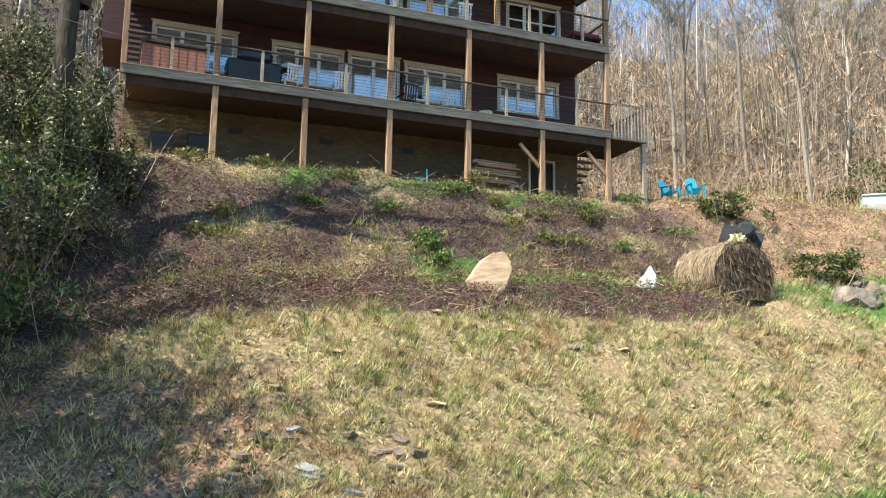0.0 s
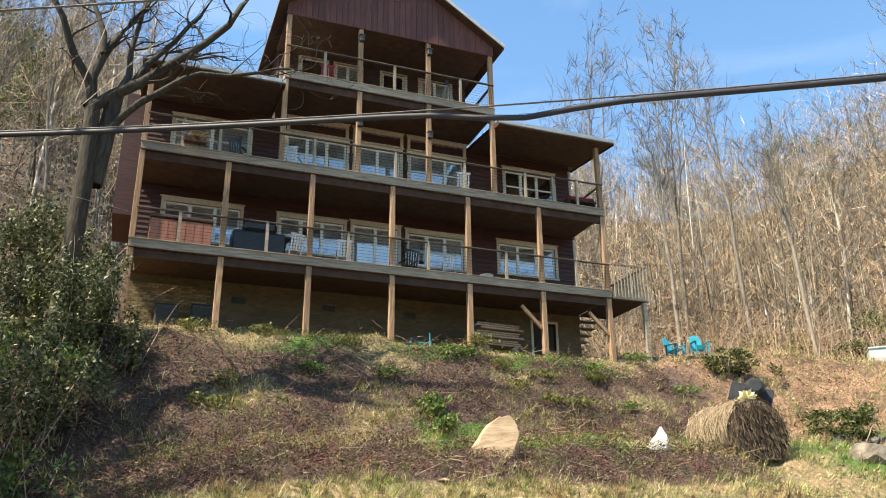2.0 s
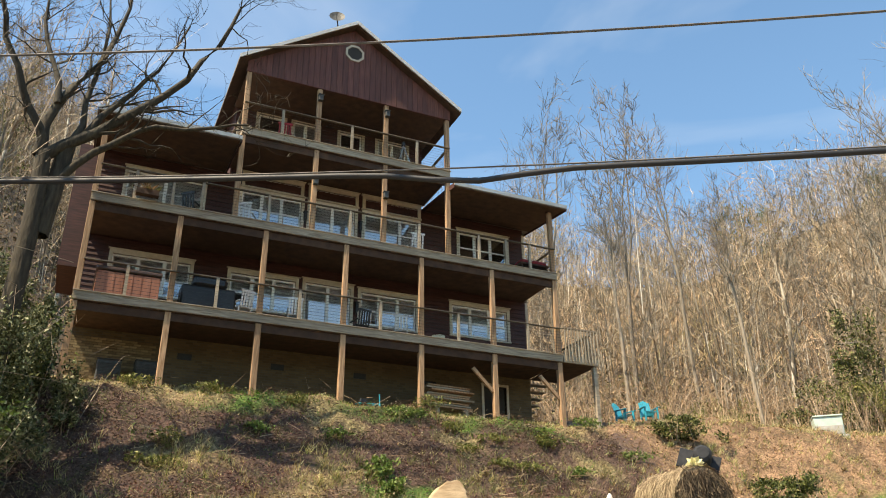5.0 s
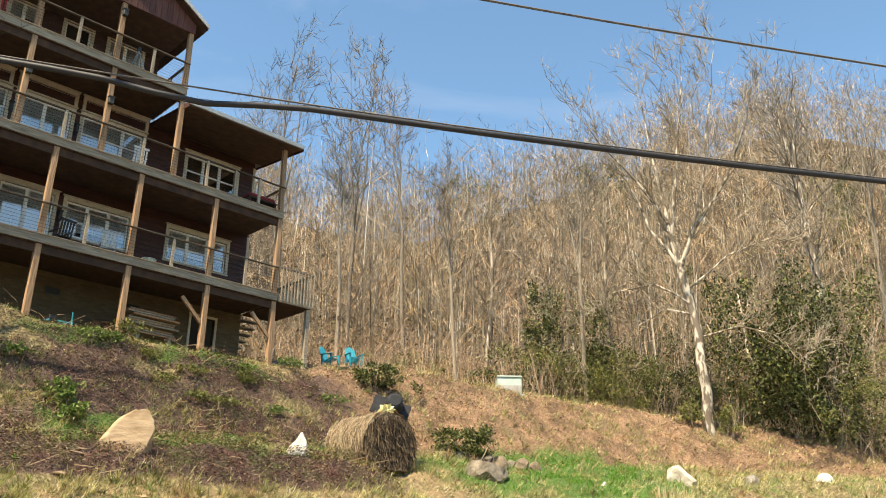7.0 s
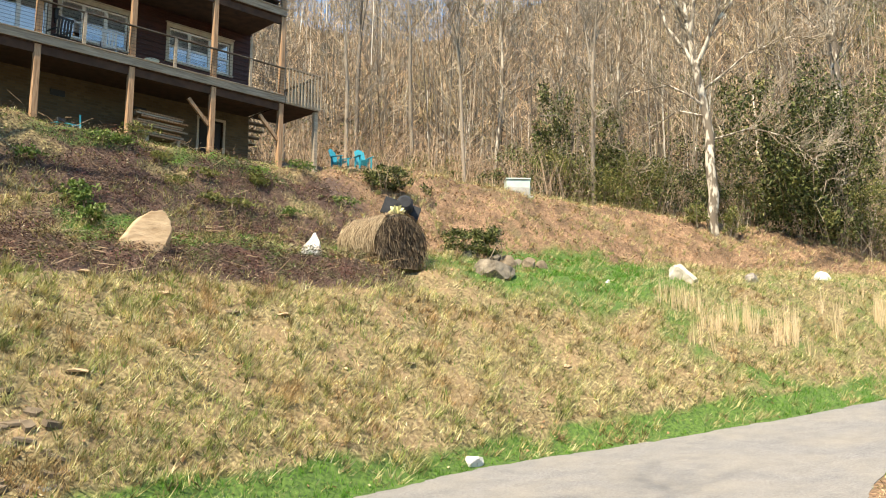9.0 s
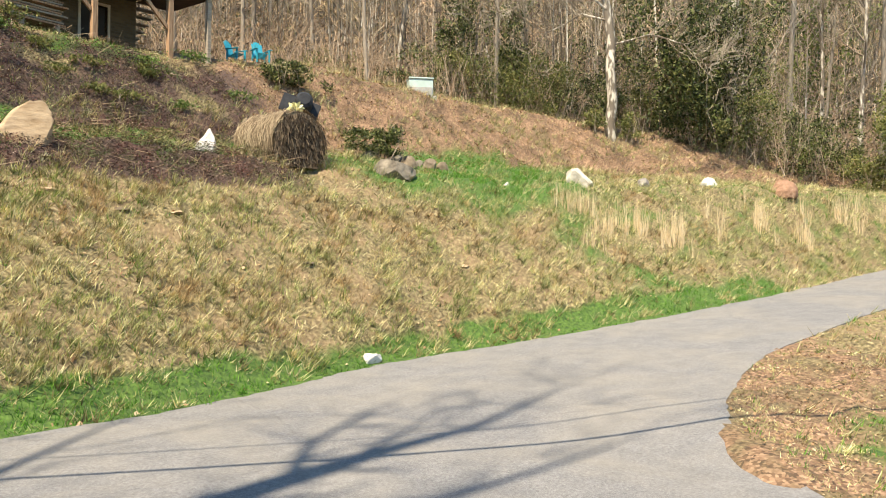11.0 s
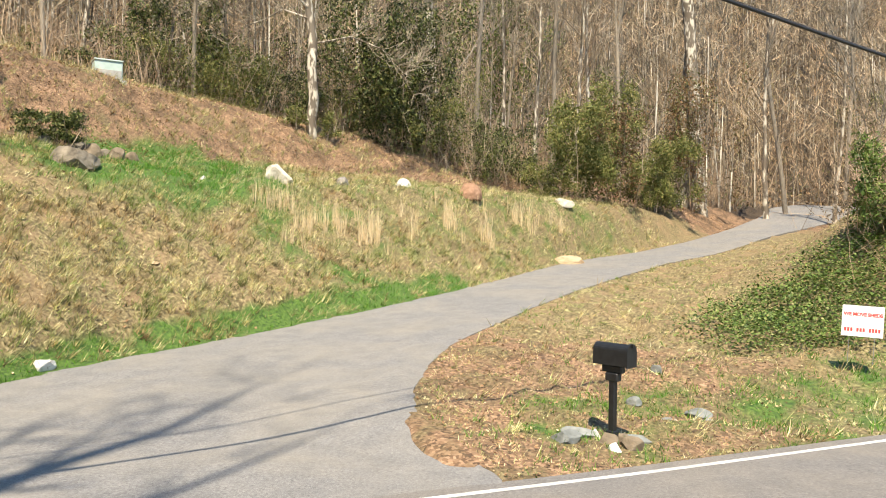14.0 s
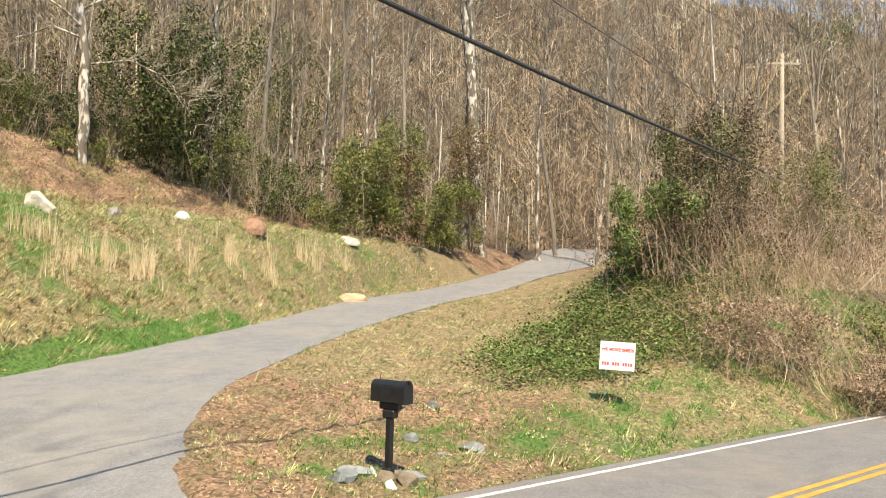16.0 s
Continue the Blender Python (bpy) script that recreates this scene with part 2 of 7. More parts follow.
M_SLATE = grainy("grey_green_slate", (0.13, 0.14, 0.13), (0.34, 0.35, 0.33), 6, 0.7, bump=0.4, vary=0.3)
M_SHALE = grainy("brown_shale_flake", (0.11, 0.08, 0.05), (0.3, 0.23, 0.155), 6, 0.85, bump=0.4, vary=0.35)
M_YELLOWBOW = grainy("pale_yellow_ribbon", (0.72, 0.66, 0.3), (0.85, 0.8, 0.45), 6, 0.6, vary=0)
M_ORANGE = grainy("orange_felt", (0.6, 0.2, 0.04), (0.75, 0.3, 0.08), 9, 0.9, vary=0)
M_HAT = grainy("black_cloth", (0.012, 0.013, 0.016), (0.028, 0.03, 0.035), 8, 0.9, vary=0)
M_SIGN = grainy("white_corrugated_plastic", (0.74, 0.74, 0.73), (0.82, 0.82, 0.81), 6, 0.5, (0.3, 1, 12), 0.1, vary=0)
M_SIGNRED = grainy("red_print", (0.55, 0.05, 0.05), (0.65, 0.09, 0.08), 8, 0.6, vary=0, bump=0)
M_SIGNPALE = grainy("faded_grey_print", (0.5, 0.5, 0.54), (0.6, 0.6, 0.63), 8, 0.6, vary=0, bump=0)
M_LINEWHITE = grainy("worn_white_road_paint", (0.4, 0.385, 0.36), (0.68, 0.67, 0.65), 7, 0.7, vary=0, bump=0.2, dist=0.004)
M_LINEYELLOW = grainy("worn_yellow_road_paint", (0.42, 0.22, 0.035), (0.6, 0.34, 0.06), 7, 0.7, vary=0, bump=0.2, dist=0.004)


def glass_material():
    m, t, b = material("window_glass", 0.03)
    b.inputs["Base Color"].default_value = (0.97, 0.98, 0.98, 1)
    b.inputs["Transmission Weight"].default_value = 1.0
    b.inputs["IOR"].default_value = 2.5
    return m


M_GLASS = glass_material()


def brick_material():
    m, t, b = material("shaded_tan_brick", 0.9)
    tc = t.nodes.new("ShaderNodeTexCoord")
    sp = t.nodes.new("ShaderNodeSeparateXYZ")
    t.links.new(tc.outputs["Object"], sp.inputs["Vector"])
    add = t.nodes.new("ShaderNodeMath")
    t.links.new(sp.outputs["X"], add.inputs[0])
    t.links.new(sp.outputs["Y"], add.inputs[1])
    cb = t.nodes.new("ShaderNodeCombineXYZ")
    t.links.new(add.outputs["Value"], cb.inputs["X"])
    t.links.new(sp.outputs["Z"], cb.inputs["Y"])
    br = t.nodes.new("ShaderNodeTexBrick")
    br.inputs["Scale"].default_value = 1.0
    br.inputs["Brick Width"].default_value = 0.205
    br.inputs["Row Height"].default_value = 0.075
    br.inputs["Mortar Size"].default_value = 0.008
    # tan brick with the shade under the deck put into its colours
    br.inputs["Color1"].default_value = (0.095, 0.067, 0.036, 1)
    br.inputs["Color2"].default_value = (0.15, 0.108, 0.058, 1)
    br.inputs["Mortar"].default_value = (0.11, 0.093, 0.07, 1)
    t.links.new(cb.outputs["Vector"], br.inputs["Vector"])
    ns = texture(t, "ShaderNodeTexNoise", 1.2, 5)
    col = mix(t, 0.5, br.outputs["Color"], ramp(t, ns.outputs["Fac"], [(0.3, (0.5, 0.5, 0.5)), (0.7, (1, 1, 1))]), "MULTIPLY")
    t.links.new(col, b.inputs["Base Color"])
    relief(t, b, br.outputs["Fac"], -0.5, 0.006)
    return m


M_BRICKSHADED = brick_material()


def brick_piece_material():
    m, t, b = material("lit_tan_brick_piece", 0.9)
    oi = t.nodes.new("ShaderNodeObjectInfo")
    # the same brick in its lighter sunlit tone, for the lit corner
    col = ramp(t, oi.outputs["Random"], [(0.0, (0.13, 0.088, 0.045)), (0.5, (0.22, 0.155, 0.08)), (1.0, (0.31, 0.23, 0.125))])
    ns = texture(t, "ShaderNodeTexNoise", 22, 5)
    t.links.new(mix(t, 0.6, col, ramp(t, ns.outputs["Fac"], [(0.3, (0.55, 0.55, 0.55)), (0.7, (1.1, 1.1, 1.1))]), "MULTIPLY"), b.inputs["Base Color"])
    relief(t, b, ns.outputs["Fac"], 0.4, 0.004)
    return m


M_BRICKLIT = brick_piece_material()


def asphalt_material(name, tone):
    m, t, b = material(name, 0.85)
    fine = texture(t, "ShaderNodeTexNoise", 24, 9)
    fine.inputs["Roughness"].default_value = 0.88
    mid = texture(t, "ShaderNodeTexNoise", 0.55, 5, dist=0.6)
    spot = texture(t, "ShaderNodeTexNoise", 2.6, 6, dist=0.3)
    vor = texture(t, "ShaderNodeTexVoronoi", 60)
    crack = texture(t, "ShaderNodeTexVoronoi", 0.2)
    crack.feature = "DISTANCE_TO_EDGE"
    warp = texture(t, "ShaderNodeTexNoise", 1.1, 4)
    wv = mix(t, 0.3, crack.inputs["Vector"].links[0].from_socket, warp.outputs["Color"])
    t.links.new(wv, crack.inputs["Vector"])
    col = ramp(t, fine.outputs["Fac"], [(0.34, tuple(0.42 * v for v in tone)), (0.66, tuple(1.6 * v for v in tone))])
    col = mix(t, ramp(t, mid.outputs["Fac"], [(0.4, (0, 0, 0)), (0.68, (0.6, 0.6, 0.6))]), col, tuple(v * f for v, f in zip(tone, (1.3, 1.22, 1.06))))
    col = mix(t, 1.0, col, ramp(t, spot.outputs["Fac"], [(0.3, (0.86, 0.86, 0.87)), (0.6, (1.04, 1.03, 1.02))]), "MULTIPLY")
    col = mix(t, ramp(t, vor.outputs["Distance"], [(0.0, (0.55, 0.55, 0.55)), (0.25, (0, 0, 0))]), col, (0.46, 0.44, 0.41))
    col = mix(t, ramp(t, crack.outputs["Distance"], [(0.0, (0.22, 0.22, 0.22)), (0.0035, (0, 0, 0))]), col, (0.07, 0.066, 0.06))
    t.links.new(col, b.inputs["Base Color"])
    relief(t, b, fine.outputs["Fac"], 0.6, 0.008)
    return m


M_DRIVE = asphalt_material("pale_driveway_asphalt", (0.175, 0.17, 0.166))
M_ROAD = asphalt_material("grey_road_asphalt", (0.16, 0.15, 0.142))


def ground_material():
    """Soil under the plants: zones are drawn by the attributes zone_green, zone_leaf and zone_ivy."""
    m, t, b = material("hillside_soil", 0.95)
    fine = texture(t, "ShaderNodeTexNoise", 14, 8)
    mid = texture(t, "ShaderNodeTexNoise", 1.3, 6, dist=0.4)
    vor = texture(t, "ShaderNodeTexVoronoi", 24)
    dry = ramp(t, fine.outputs["Fac"], [(0.3, (0.045, 0.034, 0.015)), (0.5, (0.15, 0.115, 0.053)), (0.72, (0.36, 0.29, 0.15))])
    dry = mix(t, ramp(t, mid.outputs["Fac"], [(0.45, (0, 0, 0)), (0.7, (0.7, 0.7, 0.7))]), dry, (0.25, 0.16, 0.09))
    green = ramp(t, fine.outputs["Fac"], [(0.3, (0.02, 0.05, 0.007)), (0.7, (0.09, 0.16, 0.025))])
    leaf = ramp(t, vor.outputs["Color"], [(0.1, (0.06, 0.036, 0.02)), (0.5, (0.19, 0.115, 0.063)), (0.9, (0.36, 0.24, 0.145))])
    leaf = mix(t, 1.0, leaf, ramp(t, mid.outputs["Fac"], [(0.36, (0.5, 0.48, 0.44)), (0.58, (1.05, 1.0, 1.0))]), "MULTIPLY")
    ivy = ramp(t, fine.outputs["Fac"], [(0.3, (0.035, 0.02, 0.015)), (0.6, (0.10, 0.06, 0.045)), (0.8, (0.2, 0.13, 0.09))])
    col = dry
    # leaf litter again, much darker: shade among the trees put into its colour
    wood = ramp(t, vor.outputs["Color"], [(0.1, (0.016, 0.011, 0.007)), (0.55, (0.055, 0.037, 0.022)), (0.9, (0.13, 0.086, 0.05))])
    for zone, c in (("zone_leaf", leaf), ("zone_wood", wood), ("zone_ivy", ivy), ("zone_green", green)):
        at = t.nodes.new("ShaderNodeAttribute")
        at.attribute_name = zone
        ad = t.nodes.new("ShaderNodeMath")
        ad.operation = "MULTIPLY_ADD"
        t.links.new(mid.outputs["Fac"], ad.inputs[0])
        ad.inputs[1].default_value = 0.9
        t.links.new(at.outputs["Fac"], ad.inputs[2])
        col = mix(t, ramp(t, ad.outputs["Value"], [(0.72, (0, 0, 0)), (0.98, (1, 1, 1))]), col, c)
    t.links.new(col, b.inputs["Base Color"])
    relief(t, b, fine.outputs["Fac"], 0.8, 0.05)
    return m


M_GROUND = ground_material()

# ---- mesh tools ----


class Geo:
    """Gathers vertices and faces for one mesh."""

    def __init__(self):
        self.v, self.f = [], []

    def box(self, x0, y0, z0, x1, y1, z1, turn=None):
        n = len(self.v)
        pts = [(x, y, z) for z in (z0, z1) for y in (y0, y1) for x in (x0, x1)]
        if turn is not None:
            pts = [tuple(turn @ Vector(p)) for p in pts]
        self.v += pts
        self.f += [tuple(n + i for i in q) for q in ((0, 2, 3, 1), (4, 5, 7, 6), (0, 1, 5, 4), (2, 6, 7, 3), (0, 4, 6, 2), (1, 3, 7, 5))]
        return self

    def tube(self, path, radii, sides=4, cap=False):
        n0 = len(self.v)
        for i, p in enumerate(path):
            a, b = path[max(i - 1, 0)], path[min(i + 1, len(path) - 1)]
            dx, dy, dz = b[0] - a[0], b[1] - a[1], b[2] - a[2]
            ln = math.sqrt(dx * dx + dy * dy + dz * dz) or 1.0
            dx, dy, dz = dx / ln, dy / ln, dz / ln
            if abs(dz) < 0.9:
                ux, uy, uz = dy, -dx, 0.0
            else:
                ux, uy, uz = 0.0, dz, -dy
            ln = math.sqrt(ux * ux + uy * uy + uz * uz)
            ux, uy, uz = ux / ln, uy / ln, uz / ln
            wx, wy, wz = dy * uz - dz * uy, dz * ux - dx * uz, dx * uy - dy * ux
            r = radii[i] if hasattr(radii, "__len__") else radii
            for k in range(sides):
                c, s = r * math.cos(6.2832 * k / sides), r * math.sin(6.2832 * k / sides)
                self.v.append((p[0] + c * ux + s * wx, p[1] + c * uy + s * wy, p[2] + c * uz + s * wz))
        for i in range(len(path) - 1):
            for k in range(sides):
                a, b = n0 + i * sides + k, n0 + i * sides + (k + 1) % sides
                self.f.append((a, b, b + sides, a + sides))
        if cap:
            self.f.append(tuple(n0 + k for k in reversed(range(sides))))
            self.f.append(tuple(n0 + (len(path) - 1) * sides + k for k in range(sides)))
        return self

    def strand(self, path, wide):
        """A flat twig: one quad for each stretch of the path."""
        for i in range(len(path) - 1):
            p, q = path[i], path[i + 1]
            dx, dy, dz = q[0] - p[0], q[1] - p[1], q[2] - p[2]
            k = len(self.v)
            a = 2.4 * k
            ox, oy, oz = dy * math.cos(a) - dz * math.sin(a) * 0.7, dz * math.sin(a) * 0.7 - dx * math.cos(a), (dx - dy) * math.sin(a) * 0.7
            ln = math.sqrt(ox * ox + oy * oy + oz * oz) or 1.0
            f, g = wide[i] / ln, wide[i + 1] / ln
            self.v += [(p[0] - ox * f, p[1] - oy * f, p[2] - oz * f), (p[0] + ox * f, p[1] + oy * f, p[2] + oz * f), (q[0] + ox * g, q[1] + oy * g, q[2] + oz * g), (q[0] - ox * g, q[1] - oy * g, q[2] - oz * g)]
            self.f.append((k, k + 1, k + 2, k + 3))
        return self

    def face(self, *pts):
        n = len(self.v)
        self.v += [tuple(p) for p in pts]
        self.f.append(tuple(range(n, n + len(pts))))
        return self

    def mesh(self, name, mat, smooth=False):
        me = bpy.data.meshes.new(name)
        me.from_pydata(self.v, [], self.f)
        me.materials.append(mat)
        if smooth:
            me.shade_smooth()
        me.update()
        return me


def part(name, geo, mat, parent=None, label="", smooth=False, bevel=0.0):
    me = geo.mesh(name, mat, smooth)
    if bevel:
        bm = bmesh.new()
        bm.from_mesh(me)
        bmesh.ops.bevel(bm, geom=bm.edges[:], offset=bevel, segments=1, affect="EDGES")
        bm.to_mesh(me)
        bm.free()
    ob = new(name, me)
    if parent is not None:
        ob.parent = parent
    return tagged(ob, label) if label else ob


def thing(name, x, y, z, turn=0, label="", category="", group=""):
    ob = new(name)
    ob.matrix_basis = pose(x, y, z, 0, 0, turn)
    return tagged(ob, label, category, group)


def quads(name, corners, mat):
    """One mesh of loose quads (n, 4, 3) or triangles (n, 3, 3)."""
    n, k = corners.shape[:2]
    me = bpy.data.meshes.new(name)
    me.vertices.add(n * k)
    me.vertices.foreach_set("co", corners.reshape(-1).astype(np.float32))
    me.loops.add(n * k)
    me.loops.foreach_set("vertex_index", np.arange(n * k, dtype=np.int32))
    me.polygons.add(n)
    me.polygons.foreach_set("loop_start", np.arange(0, n * k, k, dtype=np.int32))
    me.materials.append(mat)
    me.update(calc_edges=True)
    return me


# ---- the lie of the land ----
# Driveway stations: left edge x, y, right edge x, y, height.
DRIVE = np.array([
    (-5, 9.5, -3, 7.6, -2.35), (0, 10.2, 1, 6.8, -2.33), (4, 10.05, 4.2, 5.2, -2.31), (6.75, 9.95, 6.3, 3.45, -2.3),
    (9, 10.2, 8, 1.75, -2.28), (10.5, 10.3, 9.6, 2.95, -2.22), (12, 10.2, 11, 3.75, -2.15), (14.5, 9.6, 12.8, 4.2, -2.02),
    (17.2, 8.65, 15.2, 4.35, -1.78), (21, 6.9, 20, 3.6, -1.3), (25, 6.1, 24, 2.9, -0.98), (31.7, 4.7, 31, 1.2, -0.42),
    (38.5, 2.3, 37, -1, 0.1), (46, -0.4, 44.5, -3.5, 0.95), (54, -3.0, 53, -7.8, 2.1), (60, -4.3, 60.5, -9.8, 2.95),
    (66, -5.0, 66.5, -11.4, 3.5), (71, -7, 74, -14, 4.0)])
# White edge line of the road, x and y.
ROADLINE = np.array([(-60, 12), (-30, 9.5), (-12, 8.2), (-4, 7.6), (1, 6.7), (5.9, 3.9), (10, -0.3), (18, -8.6), (30, -21), (60, -52)])


def spline(rows, count):
    """Catmull-Rom through the rows."""
    n = len(rows)
    u = np.linspace(0, n - 1, count)
    i = np.minimum(u.astype(int), n - 2)
    f = (u - i)[:, None]
    p0, p1, p2, p3 = rows[np.maximum(i - 1, 0)], rows[i], rows[i + 1], rows[np.minimum(i + 2, n - 1)]
    return 0.5 * (2 * p1 + (p2 - p0) * f + (2 * p0 - 5 * p1 + 4 * p2 - p3) * f ** 2 + (3 * p1 - p0 - 3 * p2 + p3) * f ** 3)


DR = spline(DRIVE, 180)
RL = spline(ROADLINE, 220)
RT = np.gradient(RL, axis=0)
RT /= np.linalg.norm(RT, axis=1)[:, None]
RN = np.stack([-RT[:, 1], RT[:, 0]], 1)  # towards the house
ROAD_W = 5.4


def smooth01(a):
    a = np.clip(a, 0, 1)
    return a * a * (3 - 2 * a)


def nearest(px, py, line):
    best = np.full(px.shape, 1e18)
    idx = np.zeros(px.shape, int)
    for k, (a, b) in enumerate(line):
        d = (px - a) ** 2 + (py - b) ** 2
        m = d < best
        best[m], idx[m] = d[m], k
    return np.sqrt(best), idx


def drive_distance(x, y):
    """Distance outside the driveway's outline (0 inside), and the nearest station."""
    edge = np.concatenate([DR[:, 0:2], DR[::-1, 2:4]])
    inside = np.zeros(x.shape, bool)
    for (ax, ay), (bx, by) in zip(edge, np.roll(edge, -1, 0)):
        if ay != by:
            inside ^= ((ay > y) != (by > y)) & (x < (bx - ax) * (y - ay) / (by - ay) + ax)
    d, k = nearest(x, y, edge)
    k = np.where(k < len(DR), k, 2 * len(DR) - 1 - k)
    return np.where(inside, -d, d), k


# Profile of the hillside: at each x, the y and z of the bank's foot, the terrace's lip and back, the pad's rim and its back.
PX = [-60, -10, -1, 3, 8, 14, 20, 28, 36, 46, 60, 100]
FOOT = ([14.5, 12, 10.6, 10.2, 10.1, 9.8, 7.4, 5.6, 3.4, 0, -3.5, -14], [-2.3, -2.3, -2.3, -2.3, -2.28, -2.05, -1.35, -0.7, -0.1, 0.75, 2.3, 5])
LIP = ([19, 18, 17, 16.7, 16.4, 15.2, 13.6, 8.9, 5.0, 2.0, -0.5, -11], [0.6, 0.8, 1.1, 1.95, 2.1, 2.0, 1.8, 2.05, 2.05, 2.2, 3.3, 6])
BACK = ([20, 19, 18.2, 18, 18, 18, 18.2, 15.5, 10.5, 5.5, 1, -8], [1.6, 1.8, 2.3, 2.5, 2.6, 2.7, 2.95, 3.0, 2.75, 2.7, 3.8, 7])
RIM = ([23, 21.5, 20.9, 20.8, 20.7, 20.7, 21.5, 19.5, 15, 8.5, 4, -4], [4.5, 4.7, 5.25, 5.4, 5.45, 5.28, 6.3, 5.85, 5.2, 4.1, 4.6, 8])
YARD = ([27, 26, 25, 25, 25, 25.5, 29, 24, 19, 13, 8, 1], [5.8, 6.0, 6.45, 6.5, 6.5, 6.4, 7.6, 6.8, 5.9, 4.9, 5.4, 9])


# Wooded hills all round: bearing in degrees, and the angle under which the crest is seen.
HILL_AZ = [-60, -40, -20, -5, 5, 15, 27, 36, 44, 50, 57, 66, 75, 90, 100, 107, 115, 125, 150]
HILL_UP = [14, 24, 29, 30, 29, 25, 23, 21, 20.5, 22.5, 24, 25, 27, 30, 25.5, 21, 17, 12, 4]


def hillside(x, y):
    ys = [np.interp(x, PX, c[0]) for c in (FOOT, LIP, BACK, RIM, YARD)]
    zs = [np.interp(x, PX, c[1]) for c in (FOOT, LIP, BACK, RIM, YARD)]
    z = zs[0] - 0.02 * np.clip(ys[0] - y, 0, 50)
    for k in range(4):
        f = np.clip((y - ys[k]) / (ys[k + 1] - ys[k]), 0, 1)
        ease = (0.25, 0.2, 0.25, 0.5)[k]
        f = (1 - ease) * f + ease * smooth01(f)
        z = np.where(y > ys[k], zs[k] + (zs[k + 1] - zs[k]) * f, z)
    up = np.clip(y - ys[4], 0, 400)
    steep = 0.25 + 0.1 * smooth01((x - 30) / 30) + 0.42 * smooth01((6 - x) / 14)
    return z + steep * up * smooth01(up / 12) * np.clip(1.15 - up / 260, 0.5, 1)


def ground(x, y):
    """Height of the land at x, y (arrays)."""
    x, y = np.atleast_1d(np.asarray(x, float)), np.atleast_1d(np.asarray(y, float))
    mid = (DR[:, 0:2] + DR[:, 2:4]) / 2
    half = np.linalg.norm(DR[:, 0:2] - DR[:, 2:4], axis=1) / 2
    gap, k = drive_distance(x, y)
    out_d = np.maximum(gap, 0)
    side = ((x - mid[k, 0]) * (DR[k, 0] - DR[k, 2]) + (y - mid[k, 1]) * (DR[k, 1] - DR[k, 3])) / (2 * half[k])
    zd = DR[k, 4]
    rd, j = nearest(x, y, RL)
    north = (x - RL[j, 0]) * RN[j, 0] + (y - RL[j, 1]) * RN[j, 1]
    out_r = np.where(north > 0, np.maximum(north - 0.3, 0), np.maximum(-north - ROAD_W, 0))
    zr = -2.41 - 0.075 * np.clip(north, -ROAD_W, 0)
    hill = hillside(x, y)
    f = out_r / (out_r + out_d + 0.01)
    isle = -2.41 + (zd + 2.41) * smooth01(f) * 0.5 + (zd + 2.41) * f * 0.5
    mound = 2.9 * np.exp(-((x - 25.5) ** 2 + (y + 7.0) ** 2) / 30) + 3.4 * np.exp(-((x - 36) ** 2 + (y + 14) ** 2) / 110) * smooth01(out_r / 4)
    isle += mound * smooth01(out_d / 8.0)
    s = 1 / (1 + np.exp(-np.clip(side / 0.8, -30, 30)))
    z = isle + (hill - isle) * s
    south = -2.0 + 0.35 * smooth01((out_r - 0.4) / 1.0) + 0.02 * np.clip(out_r - 10, 0, 200)
    z = np.where(north < -ROAD_W * 0.5, south, z)
    far = np.hypot(x, y)
    bearing = np.degrees(np.arctan2(x, y))
    start = np.interp(bearing, [70, 80, 102, 110], [50, 80, 80, 62])
    crest = 150 * np.tan(np.radians(np.interp(bearing, HILL_AZ, HILL_UP)))
    climb = np.clip((far - start) / 100, 0, 1)
    climb = 0.35 * climb + 0.65 * smooth01(climb)
    z = z + np.maximum(7 + climb * (crest - 7) - z, 0) * smooth01((far - start) / 25) * np.where(north > 0, 1, 0.4)
    bump = np.zeros(x.shape)
    for a, (fx, fy, ph) in zip((0.05, 0.05, 0.045, 0.04, 0.03), ((0.9, 0.7, 0), (-1.7, 1.3, 2), (3.1, 2.3, 4), (4.7, -5.3, 1), (7.3, 6.1, 3))):
        bump += a * np.sin(fx * x + fy * y + ph + 1.3 * np.sin(0.61 * fy * x - 0.43 * fx * y))
    z = z + bump * smooth01(np.minimum(out_d, out_r) / 1.5)
    edge = zd - 0.008 - 0.15 * smooth01((6 - x) / 6) - 0.3 * smooth01((-gap - 0.12) / 0.6)
    z = edge + (z - edge) * smooth01(out_d / 0.9)
    z = np.where(out_r < 1.2, zr - 0.05 + (z - zr + 0.05) * smooth01(out_r / 1.2), z)
    return z


def ground1(x, y):
    return float(ground([x], [y])[0])


# heights and driveway distances on a fine raster, for strewing plants
RX0, RY0, RSTEP = -14.0, -18.0, 0.2
_rx, _ry = np.meshgrid(RX0 + RSTEP * np.arange(380), RY0 + RSTEP * np.arange(260))
RASTER_Z = ground(_rx.ravel(), _ry.ravel()).reshape(_rx.shape)
RASTER_D = drive_distance(_rx.ravel(), _ry.ravel())[0].reshape(_rx.shape)


def sample(raster, x, y):
    u, v = np.clip((x - RX0) / RSTEP, 0, 378.99), np.clip((y - RY0) / RSTEP, 0, 258.99)
    i, j = u.astype(int), v.astype(int)
    a, c = u - i, v - j
    return raster[j, i] * (1 - a) * (1 - c) + raster[j, i + 1] * a * (1 - c) + raster[j + 1, i] * (1 - a) * c + raster[j + 1, i + 1] * a * c


def axis_steps(parts):
    out = []
    for a, b, step in parts:
        out += list(np.arange(a, b, step))
    return np.array(out + [parts[-1][1]])


